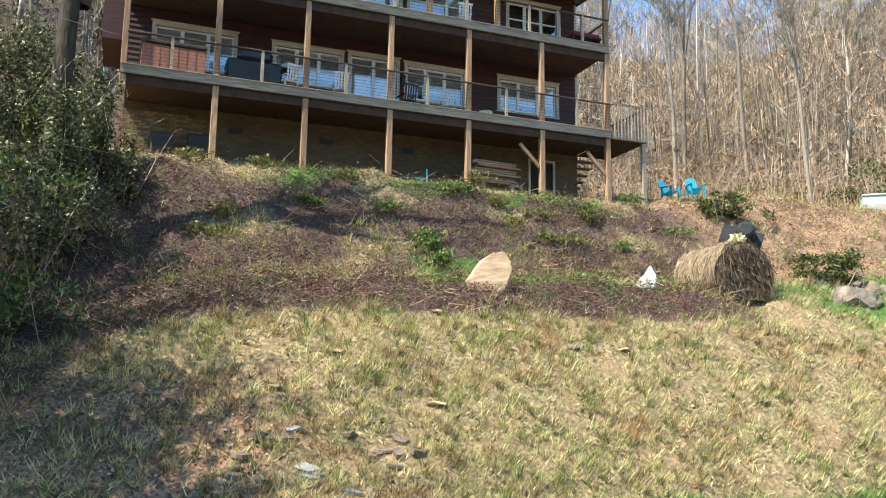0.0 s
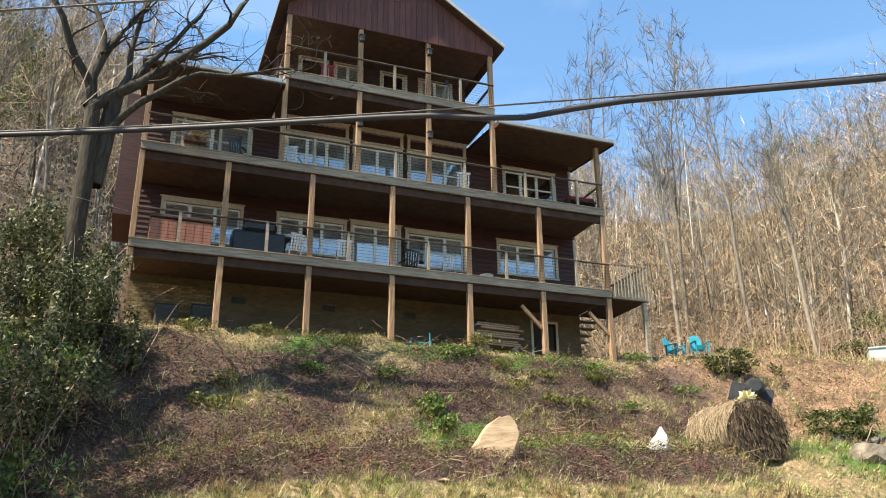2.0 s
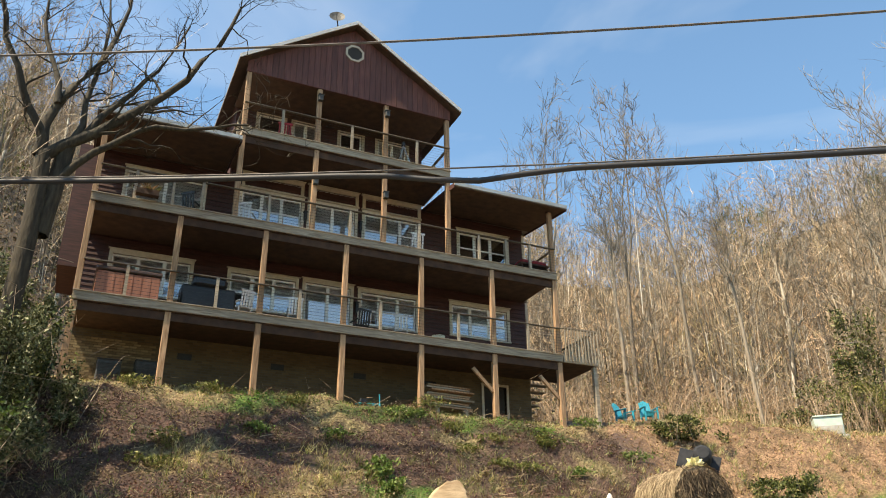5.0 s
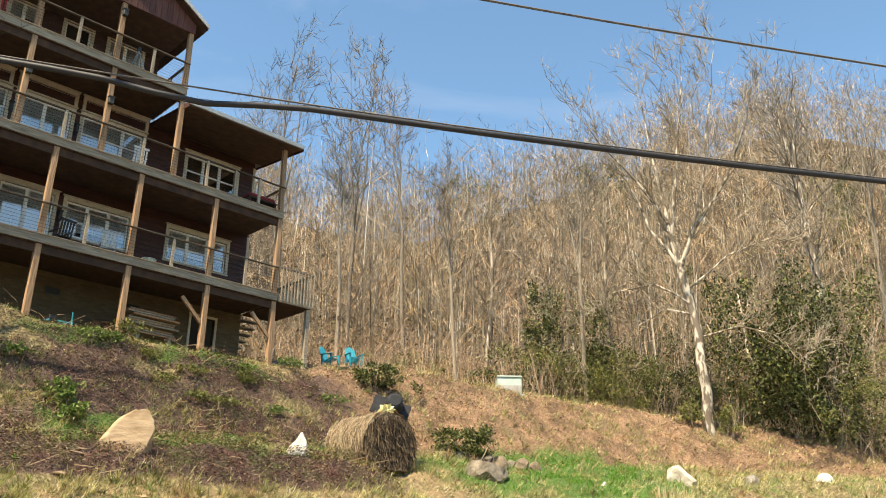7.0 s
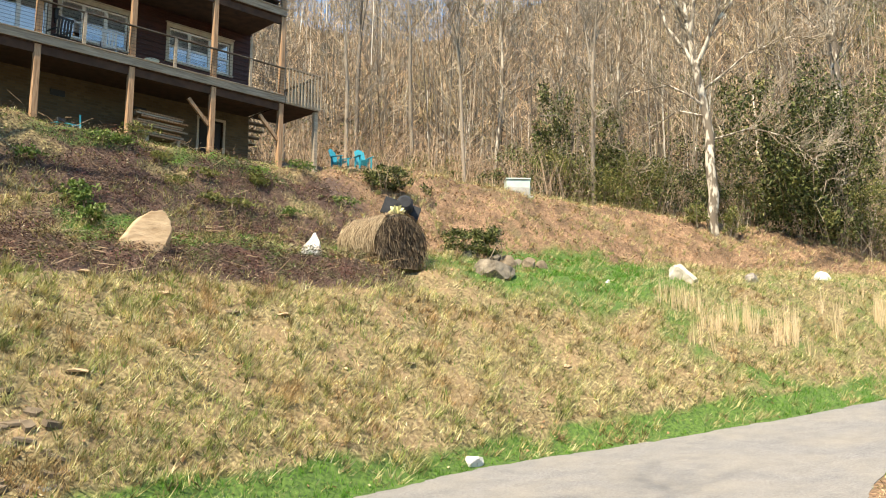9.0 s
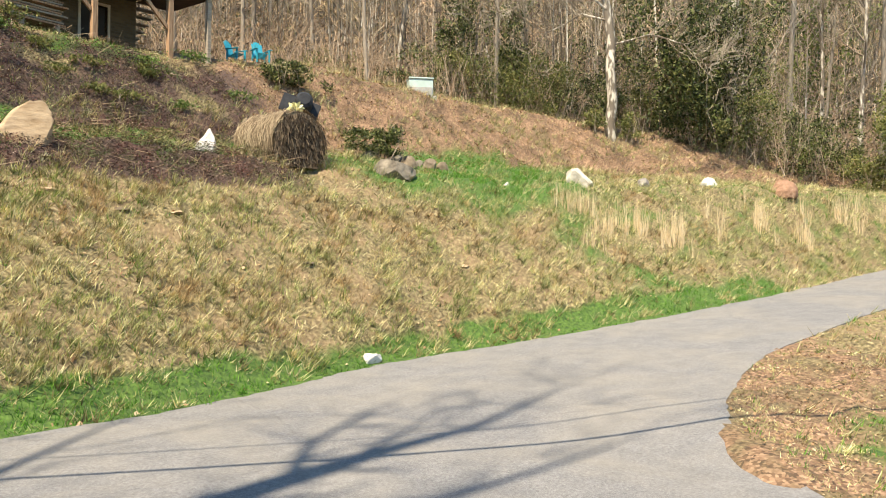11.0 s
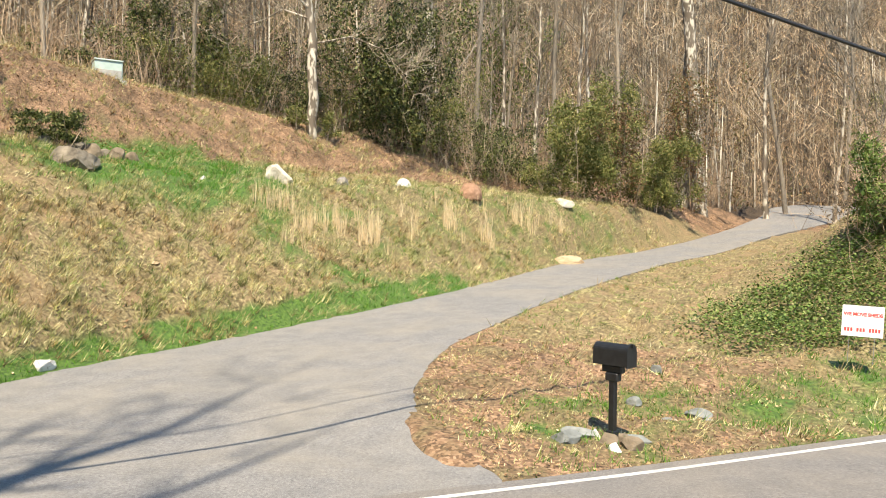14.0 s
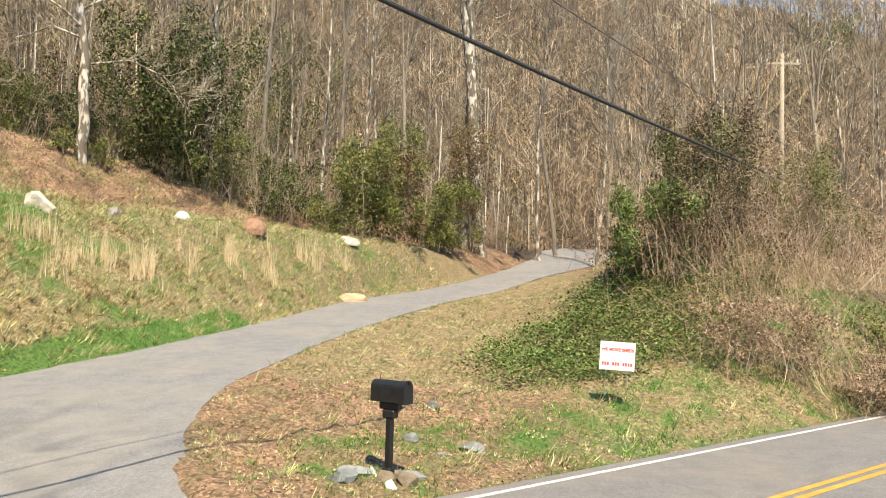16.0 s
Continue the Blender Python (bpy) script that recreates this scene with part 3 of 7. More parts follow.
def build_ground():
    gx = axis_steps([(-600, -120, 40), (-120, -30, 6), (-30, -8, 1), (-8, 42, 0.3), (42, 75, 0.75), (75, 140, 4), (140, 620, 40)])
    gy = axis_steps([(-600, -120, 40), (-120, -30, 6), (-30, -10, 1), (-10, 24, 0.3), (24, 48, 1), (48, 140, 4), (140, 620, 40)])
    xx, yy = np.meshgrid(gx, gy)
    zz = ground(xx.ravel(), yy.ravel()).reshape(xx.shape)
    nx, ny = len(gx), len(gy)
    idx = np.arange(nx * ny).reshape(ny, nx)
    faces = np.stack([idx[:-1, :-1], idx[:-1, 1:], idx[1:, 1:], idx[1:, :-1]], -1).reshape(-1, 4)
    me = bpy.data.meshes.new("ground")
    me.vertices.add(nx * ny)
    me.vertices.foreach_set("co", np.stack([xx, yy, zz], -1).reshape(-1).astype(np.float32))
    me.loops.add(faces.size)
    me.loops.foreach_set("vertex_index", faces.reshape(-1).astype(np.int32))
    me.polygons.add(len(faces))
    me.polygons.foreach_set("loop_start", np.arange(0, faces.size, 4, dtype=np.int32))
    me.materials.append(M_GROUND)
    me.update(calc_edges=True)
    me.shade_smooth()
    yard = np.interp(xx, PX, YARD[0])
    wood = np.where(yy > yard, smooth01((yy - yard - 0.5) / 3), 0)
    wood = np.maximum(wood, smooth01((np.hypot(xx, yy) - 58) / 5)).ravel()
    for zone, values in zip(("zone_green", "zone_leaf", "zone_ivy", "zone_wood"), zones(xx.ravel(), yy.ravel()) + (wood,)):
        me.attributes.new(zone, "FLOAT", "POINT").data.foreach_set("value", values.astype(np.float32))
    return tagged(new("ground", me), "hillside of dry grass, leaf litter and brown ivy", "ground", kind="structure")


def band(v, lo, hi, soft):
    return smooth01((v - lo + soft) / soft) * smooth01((hi + soft - v) / soft)


def zones(x, y):
    """Green grass, fallen leaves and brown ivy, each 0 to 1 over the land."""
    foot, lip, back, rim = (np.interp(x, PX, c[0]) for c in (FOOT, LIP, BACK, RIM))
    g = band(y - foot, -1.5, 0.45, 0.7) * band(x, 2, 22, 4)
    patch = 1.15 * np.exp(-(((x - 20.8) / 5.2) ** 2 + ((y - 15.0) / 3.1) ** 2) ** 2)
    g = np.maximum(g, patch)
    g = np.maximum(g, 0.45 * band(y - rim, -0.5, 0.2, 0.5) * band(x, 3.5, 13, 1.5))
    g = np.maximum(g, 0.72 * band(y - lip, 0.45, 1.7, 0.35) * band(x, 6.8, 18, 1.2))
    g = np.maximum(g, 0.5 * np.exp(-((x - 20.2 - 0.8 * np.sin(1.1 * y)) / 1.3) ** 2) * band(y, 7, 13.5, 1))
    g = np.maximum(g, 0.34 * band(y - lip, -3.5, 1.6, 1) * band(x, 20, 38, 2))
    road_d, _ = nearest(x, y, RL)
    g = np.maximum(g, 0.42 * band(road_d, 0.2, 3.0, 1.5) * band(x, 11, 40, 3) * (y < 2.5))
    g = g * np.clip(0.95 + 0.5 * np.sin(1.9 * x + 1.6 * np.sin(1.4 * y)) * np.sin(2.2 * y + 1.2 * np.sin(1.6 * x)), 0, 1)
    leaf = band(y - back, -0.6, 60, 1.0) * smooth01((x - 13) / 4) * (0.75 + 0.25 * np.sin(1.3 * x + 0.7 * np.sin(2.1 * y)))
    leaf = np.maximum(leaf, band(x, 7, 15.5, 3) * band(y, -1.5, 5.5, 1.5) * 0.5)
    leaf = np.maximum(leaf, smooth01((np.hypot(x, y) - 44) / 8))
    leaf = np.maximum(leaf, smooth01((-x - 3) / 3))
    leaf = np.maximum(leaf, 0.8 * smooth01((4.5 - x) / 4) * band(y - foot, -2, 3.5, 1))
    ivy = band(y - back, -0.5, 2.3, 0.7) * smooth01((18 - x) / 4) * (0.62 + 0.38 * np.sin(1.1 * x + 1.7 * np.sin(1.6 * y)) * np.sin(2.3 * y - 0.6 * x))
    ivy = np.maximum(ivy, band(y - lip, -0.9, 0.3, 0.45) * smooth01((14.0 - x) / 2))
    ivy = np.maximum(ivy, 0.6 * band(y - lip, -2.5, 3, 1) * smooth01((1.5 - x) / 4))
    return g, leaf, ivy


ground_ob = build_ground()


def strip(name, left, right, zl, zr, mat, cross=8, thick=0.12, lift=0.0):
    """A paved strip between two edges, with thickness."""
    n = len(left)
    v, f = [], []
    for i in range(n):
        for k in range(cross + 1):
            a = k / cross
            v.append((left[i][0] * (1 - a) + right[i][0] * a, left[i][1] * (1 - a) + right[i][1] * a, zl[i] * (1 - a) + zr[i] * a + lift))
        for k in (cross, 0):
            x, y, z = v[i * (cross + 3) + k]
            v.append((x, y, z - thick))
    w = cross + 3
    for i in range(n - 1):
        ring = list(range(cross + 3))
        for k in range(cross):
            f.append((i * w + k, i * w + k + 1, (i + 1) * w + k + 1, (i + 1) * w + k))
        f.append((i * w + cross, i * w + cross + 1, (i + 1) * w + cross + 1, (i + 1) * w + cross))
        f.append((i * w + cross + 2, i * w, (i + 1) * w, (i + 1) * w + cross + 2))
    g = Geo()
    g.v, g.f = v, [q[::-1] for q in f]
    return part(name, g, mat, smooth=False)


def jitter(i, amp, seed):
    return amp * (math.sin(i * 0.73 + seed) + 0.6 * math.sin(i * 1.91 + 2 * seed) + 0.5 * math.sin(i * 3.7 + seed * 3))


dl = [(a[0] + jitter(i, 0.02, 1), a[1] + jitter(i, 0.035, 2)) for i, a in enumerate(DR)]
dr = [(a[2] + jitter(i, 0.02, 4), a[3] + jitter(i, 0.018, 3)) for i, a in enumerate(DR)]
tagged(strip("driveway", dl, dr, DR[:, 4], DR[:, 4] - 0.15 * smooth01((62 - np.arange(180)) / 20), M_DRIVE, 14), "pale worn asphalt driveway climbing from the road", "driveway", kind="structure")
north_e = RL + RN * 0.28
south_e = RL - RN * ROAD_W
zn, zs_ = np.full(len(RL), -2.43), np.full(len(RL), -2.41 + 0.075 * ROAD_W)
tagged(strip("road", north_e, south_e, zn, zs_, M_ROAD, lift=0.012), "two-lane asphalt road with worn paint lines", "road", kind="structure")


def paint(name, off, wide, mat, label):
    a, b = RL - RN * off, RL - RN * (off + wide)
    z0, z1 = -2.41 + 0.075 * off, -2.41 + 0.075 * (off + wide)
    tagged(strip(name, a, b, np.full(len(RL), z0), np.full(len(RL), z1), mat, 1, 0.004, 0.019), label, "road line", kind="structure")


paint("road_line", 0.0, 0.11, M_LINEWHITE, "worn white edge line painted on the road")
paint("road_line", 2.5, 0.11, M_LINEYELLOW, "yellow centre line painted on the road")
paint("road_line", 2.71, 0.11, M_LINEYELLOW, "yellow centre line painted on the road")

# ---- house ----
FY, WY = 21.5, 23.7          # front of the decks, front wall
D1, D2, D3 = 7.79, 10.63, 13.68   # deck heights
XL, XR = -0.36, 14.2
POSTS = [-0.3, 2.0, 4.4, 6.84, 9.29, 11.76, 14.12]
house = thing("house", 7, 24, 5.5, 0, "three-storey dark red wooden house with long decks on tall posts", "house")
HI = house.matrix_basis.inverted()


def hpart(name, geo, mat, parent=None, label="", bevel=0.0):
    """A part of the house from world coordinates."""
    geo.v = [tuple(HI @ Vector(p)) for p in geo.v]
    return part(name, geo, mat, parent or house, label, bevel=bevel)


def wall_with_holes(geo, x0, x1, z0, z1, y, thick, holes):
    """A wall along x with rectangular holes (x0, x1, z0, z1)."""
    xs = sorted({x0, x1, *[h[0] for h in holes], *[h[1] for h in holes]})
    for a, b in zip(xs, xs[1:]):
        cuts = sorted((h[2], h[3]) for h in holes if h[0] <= a and h[1] >= b)
        z = z0
        for lo, hi in cuts:
            if lo > z:
                geo.box(a, y, z, b, y + thick, lo)
            z = hi
        if z1 > z:
            geo.box(a, y, z, b, y + thick, z1)


def siding(x0, x1, z0, z1, y, holes, wall, tall=0.16):
    """Lapped boards, each leaning out at its lower edge."""
    z = z0
    while z < z1 - 0.01:
        top = min(z + tall, z1)
        spans = [(x0, x1)]
        for h in holes:
            if h[2] < top and h[3] > z:
                spans = [s for a, b in spans for s in ((a, min(b, h[0])), (max(a, h[1]), b)) if s[1] - s[0] > 0.01]
        for a, b in spans:
            g = Geo()
            g.v = [(a, y - 0.001, z), (b, y - 0.001, z), (b, y - 0.03, z), (a, y - 0.03, z), (a, y - 0.001, top), (b, y - 0.001, top), (b, y - 0.006, top), (a, y - 0.006, top)]
            g.f = [(3, 2, 6, 7), (0, 1, 2, 3), (1, 5, 6, 2), (0, 3, 7, 4), (4, 7, 6, 5)]
            hpart("board", g, M_SIDING, wall)
        z = top


def window(x0, x1, z0, z1, y, lights, blind=0.6, low_rail=True, door=False):
    """Framed opening with `lights` sashes side by side; blind: how far the blinds hang down."""
    w = hpart("door" if door else "window", Geo().box(x0 - 0.1, y - 0.05, z1, x1 + 0.1, y + 0.02, z1 + 0.13), M_TRIM, label="tan-painted casing round white sashes")
    hpart("drip_cap", Geo().box(x0 - 0.14, y - 0.08, z1 + 0.13, x1 + 0.14, y + 0.02, z1 + 0.16), M_TRIM, w)
    for xa, xb in ((x0 - 0.1, x0), (x1, x1 + 0.1)):
        hpart("casing", Geo().box(xa, y - 0.045, z0 - 0.03, xb, y + 0.02, z1), M_TRIM, w)
    if not door:
        hpart("sill", Geo().box(x0 - 0.12, y - 0.07, z0 - 0.08, x1 + 0.12, y + 0.02, z0 - 0.03), M_TRIM, w)
    step = (x1 - x0) / lights
    for k in range(lights):
        a, b = x0 + k * step, x0 + (k + 1) * step
        g = Geo()
        for q in ((a, a + 0.055, z0, z1), (b - 0.055, b, z0, z1), (a + 0.055, b - 0.055, z0, z0 + 0.06), (a + 0.055, b - 0.055, z1 - 0.06, z1)):
            g.box(q[0], y + 0.03, q[2], q[1], y + 0.09, q[3])
        zm = z0 + 0.46 * (z1 - z0)
        if low_rail and not door:
            g.box(a + 0.055, y + 0.035, zm - 0.025, b - 0.055, y + 0.085, zm + 0.025)
        hpart("frame", g, M_WHITE, w)
        pane = hpart("pane", Geo().box(a + 0.05, y + 0.055, z0 + 0.05, b - 0.05, y + 0.061, z1 - 0.05), M_GLASS, w)
        pane.visible_shadow = False
        drop = blind * (0.9 + 0.2 * random.random())
        if blind:
            hpart("blind", Geo().box(a + 0.06, y + 0.08, z1 - (z1 - z0) * min(drop, 0.98), b - 0.06, y + 0.09, z1 - 0.02), M_BLIND, w)
    return w


def railing(x0, x1, z, posts, y=FY, cables=8):
    """Cable railing along x: flat top rail, square posts, taut cables."""
    r = hpart("railing", Geo().box(x0, y - 0.045, z + 0.86, x1, y + 0.045, z + 0.89), M_RAIL, label="dark weathered rail over thin steel cables", bevel=0.005)
    for p in posts:
        hpart("rail_post", Geo().box(p - 0.04, y - 0.035, z - 0.02, p + 0.04, y + 0.045, z + 0.86), M_DECK, r)
    for k in range(cables):
        zc = z + 0.09 + k * 0.095
        hpart("cable", Geo().tube([(x0, y, zc), ((x0 + x1) / 2, y, zc - 0.006), (x1, y, zc)], 0.0045, 4), M_BLACK, r)


def side_railing(x, y0, y1, z):
    r = hpart("railing", Geo().box(x - 0.045, y0, z + 0.86, x + 0.045, y1, z + 0.89), M_RAIL)
    hpart("rail_post", Geo().box(x - 0.04, (y0 + y1) / 2 - 0.04, z - 0.02, x + 0.04, (y0 + y1) / 2 + 0.04, z + 0.86), M_DECK, r)
    for k in range(8):
        zc = z + 0.09 + k * 0.095
        hpart("cable", Geo().tube([(x, y0, zc), (x, y1, zc)], 0.0045, 4), M_BLACK, r)


def deck(x0, x1, z, wall_y=WY):
    hpart("deck_fascia", Geo().box(x0, FY - 0.02, z - 0.25, x1, FY + 0.02, z - 0.025), M_DECK, bevel=0.005)
    hpart("deck_fascia", Geo().box(x0, FY + 0.022, z - 0.25, x0 + 0.04, wall_y, z - 0.03), M_DECK)
    hpart("deck_fascia", Geo().box(x1 - 0.04, FY + 0.022, z - 0.25, x1, wall_y, z - 0.03), M_DECK)
    y = FY - 0.05
    while y < wall_y - 0.05:
        hpart("deck_board", Geo().box(x0 - 0.02, y, z - 0.025, x1 + 0.02, min(y + 0.138, wall_y), z), M_DECK)
        y += 0.145
    x = x0 + 0.4
    while x < x1 - 0.1:
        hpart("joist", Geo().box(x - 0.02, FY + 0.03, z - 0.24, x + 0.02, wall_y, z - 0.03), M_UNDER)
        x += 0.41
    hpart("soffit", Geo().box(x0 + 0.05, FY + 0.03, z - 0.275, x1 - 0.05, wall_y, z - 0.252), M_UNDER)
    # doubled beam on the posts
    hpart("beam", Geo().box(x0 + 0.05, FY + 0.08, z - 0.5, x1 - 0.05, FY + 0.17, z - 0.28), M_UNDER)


# brick foundation and the storeys' walls
DOOR0 = (12.45, 13.3, 5.95, 7.15)
g = Geo()
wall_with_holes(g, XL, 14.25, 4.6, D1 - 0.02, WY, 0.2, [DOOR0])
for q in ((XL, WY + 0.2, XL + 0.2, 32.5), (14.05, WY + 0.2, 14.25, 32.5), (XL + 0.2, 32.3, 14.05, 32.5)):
    hpart("foundation_wall", Geo().box(q[0], q[1], 4.6, q[2], q[3], D1 - 0.02), M_BRICKSHADED)
foundation = hpart("foundation_wall", g, M_BRICKSHADED, label="tan brick foundation wall under the deck")
hpart("basement_door", Geo().box(12.5, WY + 0.06, 5.95, 13.25, WY + 0.1, 7.1), M_DARKIN, label="dark basement door")
g = Geo()
g.box(12.37, WY - 0.03, 5.9, 12.45, WY + 0.02, 7.23).box(13.3, WY - 0.03, 5.9, 13.38, WY + 0.02, 7.23).box(12.45, WY - 0.03, 7.15, 13.3, WY + 0.02, 7.23)
hpart("door_frame", g, M_TRIM)
for x in (2.6, 5.3, 7.9, 10.3):
    hpart("vent", Geo().box(x, WY - 0.02, 6.9, x + 0.4, WY + 0.01, 7.08), M_BLACK)

W1 = [(0.45, 2.65, 8.72, 9.85, 3, 0.72), (3.85, 5.88, 8.72, 9.8, 3, 0.78), (8.05, 10.0, 8.72, 9.8, 3, 0.78), (11.32, 13.45, 8.8, 9.85, 3, 0.7)]
DOOR1 = (6.2, 7.7, D1 + 0.06, 9.85)
W2 = [(0.5, 2.75, 11.55, 12.66, 2, 0.9), (3.95, 5.9, 11.6, 12.68, 3, 0.8), (8.1, 10.05, 11.6, 12.68, 3, 0.8), (11.65, 13.55, 11.6, 12.66, 3, 0.0)]
DOOR2 = (6.2, 7.75, D2 + 0.06, 12.68)
TRANSOM = [(4.0, 5.85, 12.98, 13.32, 2, 0.0), (6.2, 7.75, 12.98, 13.32, 2, 0.0), (8.1, 10.05, 12.98, 13.32, 2, 0.0)]
W3 = [(4.25, 5.1, D3 + 0.06, 15.7, 1, 0.0), (5.45, 6.3, 14.4, 15.7, 2, 0.4), (7.1, 7.9, D3 + 0.06, 15.7, 1, 0.0), (8.5, 9.6, 14.4, 15.7, 2, 0.4)]


def storey(x0, x1, z0, z1, holes, y=WY):
    hs = [h[:4] for h in holes]
    g = Geo()
    wall_with_holes(g, x0, x1, z0, z1, y, 0.2, hs)
    for q in ((x0, y + 0.2, x0 + 0.2, 32.5), (x1 - 0.2, y + 0.2, x1, 32.5), (x0 + 0.2, 32.3, x1 - 0.2, 32.5)):
        hpart("wall", Geo().box(q[0], q[1], z0, q[2], q[3], z1), M_SIDING)
    wall = None
    for k in range(0, len(g.v), 8):   # one panel for each stretch between the openings
        p = Geo()
        p.v, p.f = g.v[k:k + 8], [tuple(i - k for i in f) for f in g.f if k <= f[0] < k + 8]
        if wall:
            hpart("wall_panel", p, M_SIDING, wall)
        else:
            wall = hpart("wall", p, M_SIDING, label="dark red lapped boards")
    siding(x0, x1, z0, z1, y, [(h[0] - 0.1, h[1] + 0.1, h[2] - 0.03, h[3] + 0.13) for h in holes], wall)
    hpart("floor_slab", Geo().box(x0 + 0.2, y + 0.25, z0 - 0.05, x1 - 0.2, 32.2, z0), M_DARKIN)


storey(XL, 14.25, D1, D2 - 0.3, W1 + [DOOR1 + (2, 0)])
storey(XL, 14.25, D2 - 0.28, 13.2, W2 + [DOOR2 + (2, 0)] + [t for t in TRANSOM if t[3] < 13.2])
storey(3.5, 10.2, 13.21, 16.1, TRANSOM[:0] + W3)
# centre wall band with the transom lights
for q in W1 + W2 + W3:
    window(*q[:4], WY, q[4], q[5], door=q[2] < 14.0 and q[2] > 13.6)
window(*DOOR1, WY, 2, 0.95, door=True)
window(*DOOR2, WY, 2, 0.95, door=True)
for q in TRANSOM:
    window(q[0], q[1], q[2] - 0.1, q[3] - 0.1, WY - 0.035, q[4], 0.0, False)
# bump-out on the side wall, corner boards
hpart("wall", Geo().box(-0.95, WY + 0.1, 9.3, XL - 0.003, 26.2, 13.3), M_SIDING, label="projecting dark red side bay")
hpart("corner_board", Geo().box(14.2, WY - 0.03, D1, 14.3, WY + 0.12, D2 - 0.3), M_TRIM)
hpart("corner_board", Geo().box(14.2, WY - 0.03, D2, 14.3, WY + 0.12, 13.0), M_TRIM)
# wall lanterns beside the doors
for x, z in ((6.05, 9.3), (7.9, 9.3), (6.03, 12.2), (7.93, 12.2)):
    hpart("wall_lantern", Geo().box(x - 0.05, WY - 0.16, z - 0.22, x + 0.05, WY - 0.05, z + 0.06).box(x - 0.07, WY - 0.18, z + 0.06, x + 0.07, WY - 0.03, z + 0.1).box(x - 0.02, WY - 0.09, z - 0.32, x + 0.02, WY - 0.03, z - 0.22), M_BLACK, bevel=0.01)

for z in (D1, D2):
    deck(XL, XR, z)
deck(3.4, 10.3, D3)

# square posts, storey by storey
for i, x in enumerate(POSTS):
    foot = ground1(x, FY) - 0.2
    hpart("post", Geo().box(x - 0.08, FY + 0.03, foot, x + 0.08, FY + 0.19, D1 - 0.27), M_POST, bevel=0.01)
    hpart("post", Geo().box(x - 0.075, FY + 0.025, D1, x + 0.075, FY + 0.17, D2 - 0.27), M_POST, bevel=0.01)
for x in (-0.3, 14.12):
    hpart("post", Geo().box(x - 0.075, FY + 0.025, D2, x + 0.075, FY + 0.17, 12.93), M_POST, bevel=0.01)
for x in (3.45, 5.74, 8.02, 10.24):
    hpart("post", Geo().box(x - 0.075, FY + 0.025, D2, x + 0.075, FY + 0.17, D3 - 0.27), M_POST, bevel=0.01)
    hpart("post", Geo().box(x - 0.075, FY + 0.025, D3, x + 0.075, FY + 0.17, 15.72), M_POST, bevel=0.01)
    if 4 < x < 9:
        for z in (12.15, 15.2):
            hpart("lamp", Geo().box(x - 0.07, FY - 0.12, z, x + 0.07, FY + 0.02, z + 0.2).box(x - 0.09, FY - 0.14, z + 0.2, x + 0.09, FY + 0.02, z + 0.23), M_UNIT, label="small dark post lamp", bevel=0.008)
for x in (11.76, 14.12):   # knee braces
    hpart("brace", Geo().box(-0.05, -0.04, 0, 0.05, 0.04, 0.95, pose(x - 0.08, FY + 0.11, 6.35, 0, -45, 0)), M_POST)

railing(XL + 0.1, XR, D1, [0.85, 3.18, 5.5, 7.95, 10.5, 12.95])
railing(XL + 0.1, XR, D2, [0.7, 1.7, 2.5, 4.4, 6.9, 9.18, 11.3, 12.3, 13.2])
railing(3.4, 10.3, D3, [4.6, 6.85, 9.1])
for z in (D1, D2):
    side_railing(XL + 0.05, FY + 0.2, WY, z)
side_railing(XR - 0.05, FY + 0.2, WY, D2)
side_railing(3.45, FY + 0.2, WY, D3)
side_railing(10.25, FY + 0.2, WY, D3)

# landing at the side with upright balusters
hpart("landing_floor", Geo().box(XR + 0.03, FY, D1 - 0.05, 15.55, WY, D1 - 0.01), M_DECK)
hpart("landing_fascia", Geo().box(XR + 0.03, FY - 0.02, D1 - 0.25, 15.55, FY + 0.02, D1 - 0.055), M_DECK)
hpart("landing_fascia", Geo().box(15.51, FY + 0.025, D1 - 0.25, 15.55, WY, D1 - 0.055), M_DECK)
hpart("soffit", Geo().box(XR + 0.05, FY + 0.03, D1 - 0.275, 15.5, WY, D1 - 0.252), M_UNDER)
lr = hpart("landing_railing", Geo().box(XR + 0.05, FY - 0.05, D1 + 0.9, 15.6, FY + 0.06, D1 + 0.94).box(15.5, FY + 0.062, D1 + 0.9, 15.6, WY, D1 + 0.94), M_DECK)
for k in range(11):
    x = XR + 0.12 + k * 0.125
    hpart("baluster", Geo().box(x - 0.018, FY - 0.06, D1 - 0.2, x + 0.018, FY - 0.023, D1 + 0.9), M_DECK, lr)
for k in range(15):
    y = FY + 0.15 + k * 0.14
    hpart("baluster", Geo().box(15.553, y - 0.018, D1 - 0.2, 15.59, y + 0.018, D1 + 0.9), M_DECK, lr)
hpart("post", Geo().box(15.4, FY + 0.05, ground1(15.5, FY) - 0.2, 15.54, FY + 0.19, D1 - 0.27), M_DECK, bevel=0.01)
# stair behind the landing
for k in range(7):
    hpart("stair_tread", Geo().box(13.9 - 0.02, WY + 0.0, 0, 14.9, WY + 0.27, 0.04, Matrix.Translation((0.35, 0.4 + 0.25 * k, D1 - 0.3 - 0.18 * k))), M_DECK)

